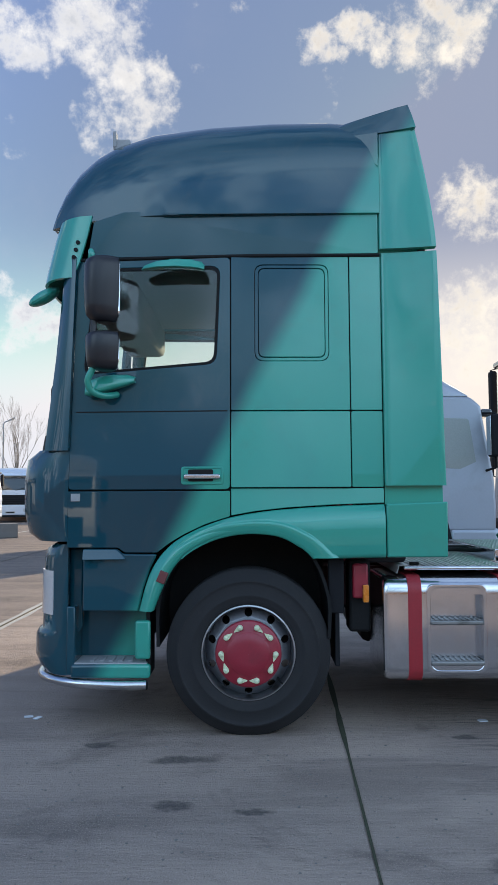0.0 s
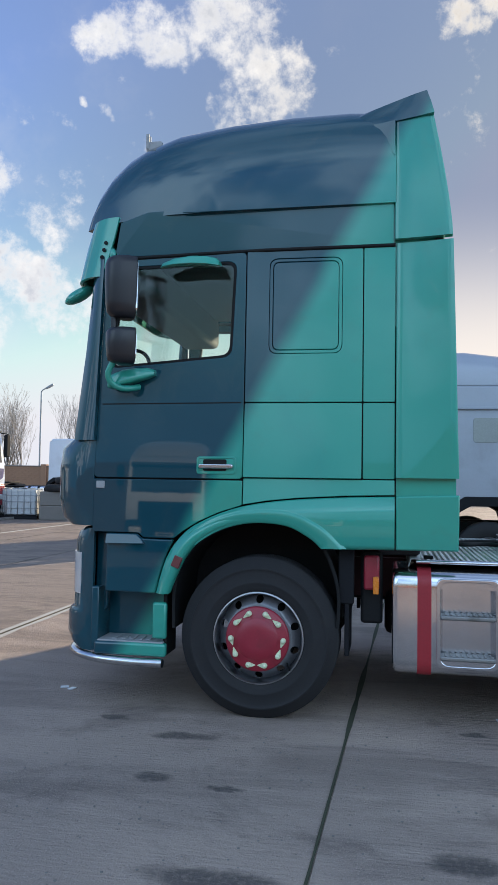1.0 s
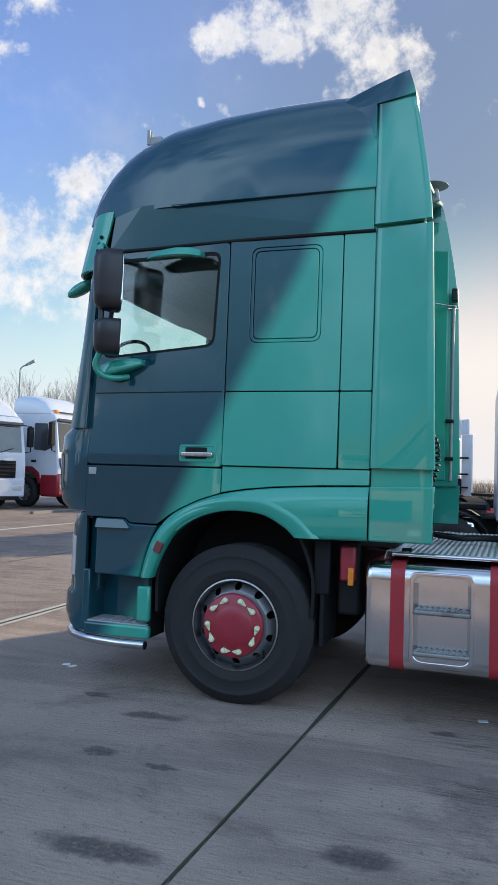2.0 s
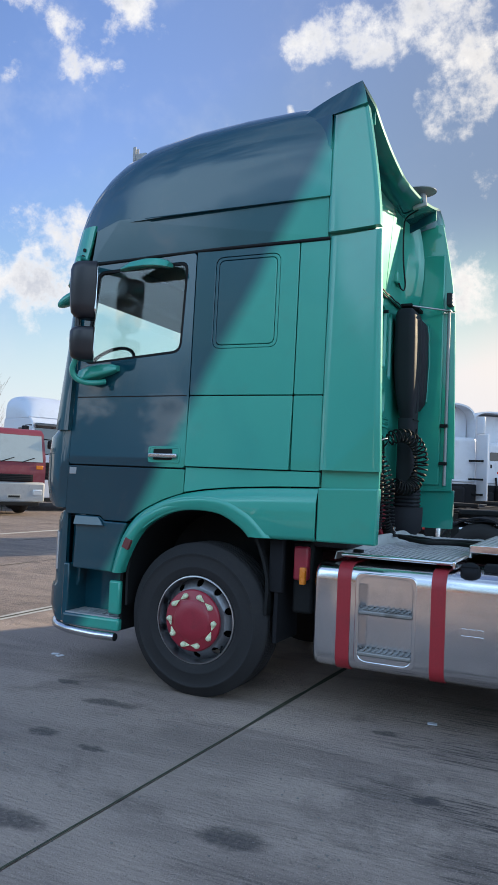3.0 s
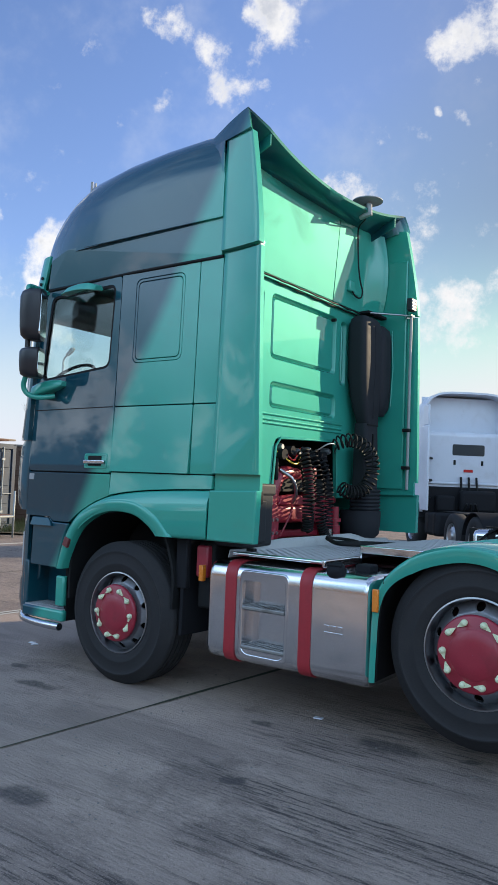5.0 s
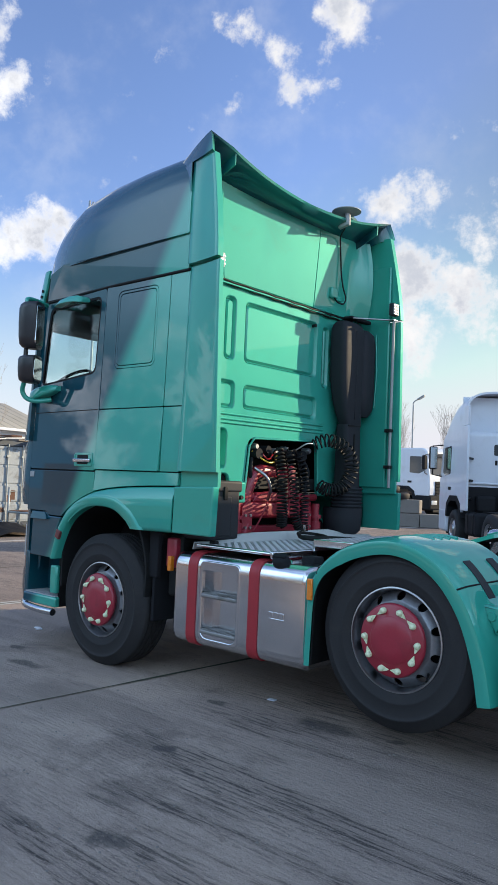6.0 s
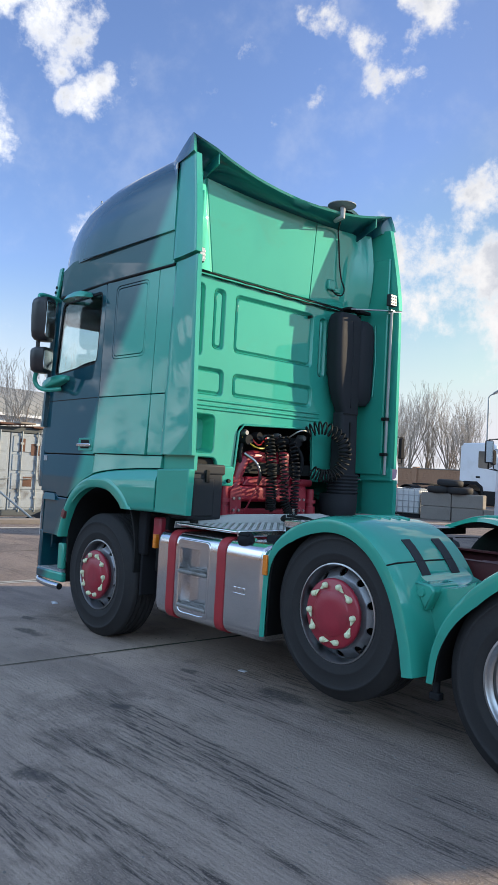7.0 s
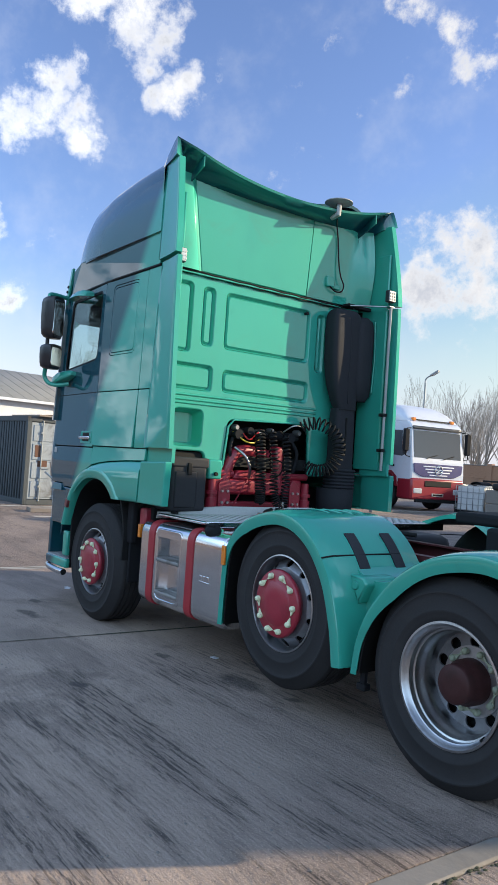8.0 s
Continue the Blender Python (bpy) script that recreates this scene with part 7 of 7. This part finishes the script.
def gas_bottle(t):
    part("bottle", lathe(bmesh.new(), [(0.001, 1.25), (0.04, 1.24), (0.05, 1.15), (0.12, 1.08), (0.14, 0.95), (0.14, 0.03), (0.12, 0.0), (0.001, 0.0)], 16, Matrix.Rotation(radians(90), 4, "X")), rust, t)
    part("valve", tube(bmesh.new(), [(0, 0, 1.24), (0, 0, 1.36)], 0.03), zinc, t)


def timber(t):
    for k in range(4):
        part("plank", B((-0.9, -0.25 + 0.13 * k, 0.0), (0.9, -0.14 + 0.13 * k, 0.1), 0.01), bark, t)


scrap("steel_trolley", "galvanised steel trolley beside the shed", trolley, pose(-11.5, 11.6, 0, 0, 0, 15))
scrap("black_tarpaulin", "crumpled black tarpaulin on the ground", tarp, pose(-11.3, 10.6, 0, 0, 0, 0))
gb = scrap("gas_bottle", "rust-brown gas bottle standing by the shed", gas_bottle, pose(-11.9, 7.6, 0), "gas bottles")
copy_thing(gb, pose(-12.0, 7.25, 0, 0, 0, 40))
scrap("timber_stack", "weathered planks lying on the ground", timber, pose(-10.9, 9.2, 0, 0, 0, 80))
scrap("leaning_bar", "bent steel bar leaning on the shed", lambda t: part("bar", tube(bmesh.new(), [(0.9, 0.5, 0.05), (0.0, -0.3, 0.9)], 0.03), zinc, t), pose(-12.2, 9.4, 0))


def warehouse():
    t = thing("warehouse", "long low warehouse with grey sheet roof and pale walls", "building")
    L, D, hw, hr = 34, 14, 4.7, 7.3
    part("wall", B((0, 0, 0), (D, L, hw)), white, t)
    bm = loft(bmesh.new(), [[(-0.6, y, hw - 0.05), (D / 2, y, hr), (D + 0.6, y, hw - 0.05), (D + 0.6, y, hw + 0.1), (D / 2, y, hr + 0.15), (-0.6, y, hw + 0.1)] for y in (-0.5, L + 0.5)], True, True)
    part("roof", bm, roofing, t, smooth=0)
    for k in range(34):
        part("roof_rib", loft(bmesh.new(), [[(D / 2, k + 0.5 + s, hr + 0.13), (D + 0.6, k + 0.5 + s, hw + 0.08), (D + 0.6, k + 0.5 + s, hw + 0.115), (D / 2, k + 0.5 + s, hr + 0.165)] for s in (0, 0.06)], True, True), roofing, t, smooth=0)
    part("gutter", B((D + 0.55, -0.5, hw - 0.1), (D + 0.7, L + 0.5, hw + 0.1), 0.02), white, t)
    t.matrix_basis = pose(-58, 2.0, 0, 0, 0, 10)


warehouse()


def street_lamp(at, h, name_label):
    t = thing("street_lamp", name_label, "lamp", "yard lamps")
    part("pole", tube(bmesh.new(), [(0, 0, 0), (0, 0, 1.4), (0, 0, 1.45), (0, 0, h - 0.3)], 0.06, 10), zinc, t)
    part("arm", tube(bmesh.new(), spline([(0, 0, h - 0.35), (0, 0, h - 0.1), (0.18, 0, h + 0.08), (0.5, 0, h + 0.18)]), 0.045, 8), zinc, t)
    tilt = Matrix.Translation((0.4, 0, h + 0.16)) @ Matrix.Rotation(radians(-28), 4, "Y") @ Matrix.Translation((-0.4, 0, -h - 0.16))
    hd = part("head", B((0.35, -0.12, h + 0.11), (1.00, 0.12, h + 0.24), 0.06, tilt, seg=3), grey, t)
    part("lens", B((0.50, -0.09, h + 0.08), (0.95, 0.09, h + 0.12), 0.03, tilt), lens, hd)
    t.matrix_basis = at
    return t


for x, y, h, a in ((-24.3, 52.0, 8.0, -50), (-26.65, 39.45, 7.6, -40), (-21.9, 66.0, 7.9, -30), (-21.3, 55.5, 7.4, -30), (-26.5, 26.0, 7.4, -60), (-26.0, 23.6, 8.4, -70)):
    street_lamp(pose(x, y, 0, 0, 0, a + 50), h, "tall grey yard lamp with a tilted head")


# ---- bare trees and scrub ----
def bare_tree_mesh(seed, height):
    rnd = random.Random(seed)
    wood, thin = [], []

    def grow(p, d, length, r, depth):
        n = 3
        pts = [p]
        for k in range(n):
            d = (d + Vector((rnd.gauss(0, 0.07), rnd.gauss(0, 0.07), 0.06))).normalized()
            p = p + d * length / n
            pts.append(p)
        (wood if depth < 2 else thin).append((pts, r))
        if depth >= 5:
            return
        for k in range(rnd.choice((2, 3, 3)) if depth else 7):
            q = pts[-1] if k == 0 else pts[rnd.randint(1, n)]
            side = Vector((rnd.gauss(0, 1), rnd.gauss(0, 1), rnd.gauss(0, 0.3))).normalized()
            nd = (d + side * rnd.uniform(0.25, 0.55) + Vector((0, 0, 0.22))).normalized()
            grow(q, nd, length * rnd.uniform(0.58, 0.76), max(0.005, r * rnd.uniform(0.41, 0.55)), depth + 1)

    grow(Vector((0, 0, 0)), Vector((0, 0, 1)), height * 0.40, height * 0.011, 0)
    out = []
    for group, seg, mat in ((wood, 6, bark), (thin, 3, twig)):
        bm = bmesh.new()
        for pts, r in group:
            rings = []
            for k, p in enumerate(pts):
                rr = max(0.0055, r * (1 - 0.35 * k / (len(pts) - 1)))
                d = (pts[-1] - pts[0]).normalized()
                s = d.orthogonal().normalized()
                u = d.cross(s)
                rings.append([p + rr * (math.cos(j * math.tau / seg) * s + math.sin(j * math.tau / seg) * u) for j in range(seg)])
            loft(bm, rings, True)
        out.append(mesh_of("tree", bm, mat))
    return out


TREES = [bare_tree_mesh(s, h) for s, h in ((1, 7.6), (2, 8.6), (3, 6.4))]
rnd = random.Random(21)
spots = [(-38, 50, 1), (-35.5, 52, 0), (-33, 54, 1), (-31, 50, 2), (-28.5, 56, 1), (-26.5, 53, 0), (-30, 60, 1), (-24, 60, 0), (-22.5, 57, 2), (-20, 62, 1), (-27.5, 66, 1), (-33.5, 62, 0),
         (-23.5, 66, 0), (-25.5, 62, 1), (-18, 70, 0), (2.3, 58, 0), (-44, 46, 1), (-48, 43, 0), (-34, 34, 2), (-36.5, 32, 2), (-30.5, 33.5, 2), (-40, 22, 2), (-37, 24, 0), (-34, 20.5, 2), (-12, 72, 2), (-21, 52, 2), (-37.6, 57, 1), (-36.3, 57.6, 0), (-34.9, 56.6, 1), (-33.6, 57.4, 1), (-32.3, 56.8, 0), (-31.0, 57.8, 1), (-39.2, 58.5, 0), (-36.9, 59.5, 1), (-34.2, 58.9, 0), (-38.4, 60.5, 1), (-32.9, 59.8, 1), (-30.1, 58.6, 0)]
for x, y, k in spots:
    t = thing("bare_tree", "leafless winter tree with fine twigs behind the yard", "tree", "bare trees")
    for me, nm in zip(TREES[k], ("trunk", "crown")):
        p = new(nm, me)
        p.parent = t
    t.matrix_basis = pose(x, y, 0, 0, 0, rnd.uniform(0, 360)) @ Matrix.Scale(rnd.uniform(0.86, 1.12), 4)


def scrub_band(name, label, pts, h, n, seed):
    rnd = random.Random(seed)
    bm = bmesh.new()
    for k in range(n):
        f = rnd.random() * (len(pts) - 1)
        i = int(f)
        a, b = Vector(pts[i]), Vector(pts[min(i + 1, len(pts) - 1)])
        c = a.lerp(b, f - i)
        x, y, z = c.x + rnd.gauss(0, 1.2), c.y + rnd.gauss(0, 1.2), 0
        hh = h * rnd.uniform(0.35, 1.1)
        tip = Vector((x + rnd.gauss(0, 0.35), y + rnd.gauss(0, 0.35), hh))
        s = rnd.uniform(0.01, 0.025)
        vs = [bm.verts.new(v) for v in ((x - s, y, z), (x + s, y, z), (x, y + s, z), tip)]
        for q in ((0, 1, 3), (1, 2, 3), (2, 0, 3)):
            bm.faces.new([vs[j] for j in q])
        for _ in range(3):
            p = Vector((x, y, 0)).lerp(tip, rnd.uniform(0.3, 0.9))
            e = p + Vector((rnd.gauss(0, 0.4), rnd.gauss(0, 0.4), rnd.uniform(0.1, 0.5)))
            vs = [bm.verts.new(v) for v in (p, p + Vector((0.018, 0, 0)), e)]
            bm.faces.new(vs)
    ob = new(name, mesh_of(name, bm, scrub, 0))
    return tagged(ob, label, "scrub", "", "stuff")


scrub_band("scrub", "brown winter scrub and brambles along the boundary", [(-60, 20, 0), (-46, 34, 0), (-36, 49.5, 0), (-20, 55, 0), (0, 60, 0), (30, 60, 0)], 1.7, 11000, 4)
scrub_band("thicket", "dense bare thicket behind the brick wall", [(-36, 51, 0), (-10, 52, 0)], 2.3, 6000, 5)


def verge():
    bm = bmesh.new()
    bmesh.ops.create_grid(bm, x_segments=30, y_segments=20, size=1, matrix=pose(-15.5, 16.6, 0, 0, 0, -48) @ Matrix.Diagonal((5.5, 1.4, 1, 1)))
    for v in bm.verts:
        v.co.z = 0.02 + 0.06 * abs(noise.noise(v.co * 0.8))
    v = setting("verge", bm, scrub, "strip of rough dirt and grass")
    rnd = random.Random(9)
    bm = bmesh.new()
    m = pose(-15.5, 16.6, 0, 0, 0, -48)
    for k in range(2600):
        c = m @ Vector((rnd.uniform(-5.3, 5.3), rnd.gauss(0, 0.6), 0.02))
        s, h = rnd.uniform(0.008, 0.016), rnd.uniform(0.06, 0.28)
        tip = c + Vector((rnd.gauss(0, 0.08), rnd.gauss(0, 0.08), h))
        bm.faces.new([bm.verts.new(q) for q in (c + Vector((s, 0, 0)), c - Vector((s, 0, 0)), tip)])
    tagged(part("grass_blades", bm, grass, v, "long winter grass", 0), kind="stuff")


verge()
bm = B((-13.15, 21.5, -0.1), (-13.0, 33.0, 0.09), 0.02)
setting("kerb", bm, concrete_block, "worn concrete kerb along the parking row")
# litter and loose grit on the concrete
rnd = random.Random(31)
bm = bmesh.new()
for k in range(700):
    x, y, s = rnd.uniform(-2.6, 4.2), rnd.uniform(2.2, 5.6), rnd.uniform(0.002, 0.007)
    bmesh.ops.create_icosphere(bm, subdivisions=1, radius=s, matrix=Matrix.Translation((x, y, s * 0.4)) @ Matrix.Diagonal((1.3, 1, 0.6, 1)))
tagged(new("grit", mesh_of("grit", bm, concrete_block, 0)), "loose stone grit scattered over the concrete", "grit", "", "stuff")
for x, y, a in ((-1.55, 5.3, 20), (-1.48, 5.27, 70), (1.5, 5.2, 10)):
    t = thing("litter", "scrap of white litter on the concrete", "litter", "litter scraps")
    part("scrap", B((-0.03, -0.02, 0.0), (0.03, 0.02, 0.008), 0.003), white, t)
    t.matrix_basis = pose(x, y, 0.001, 0, 0, a)
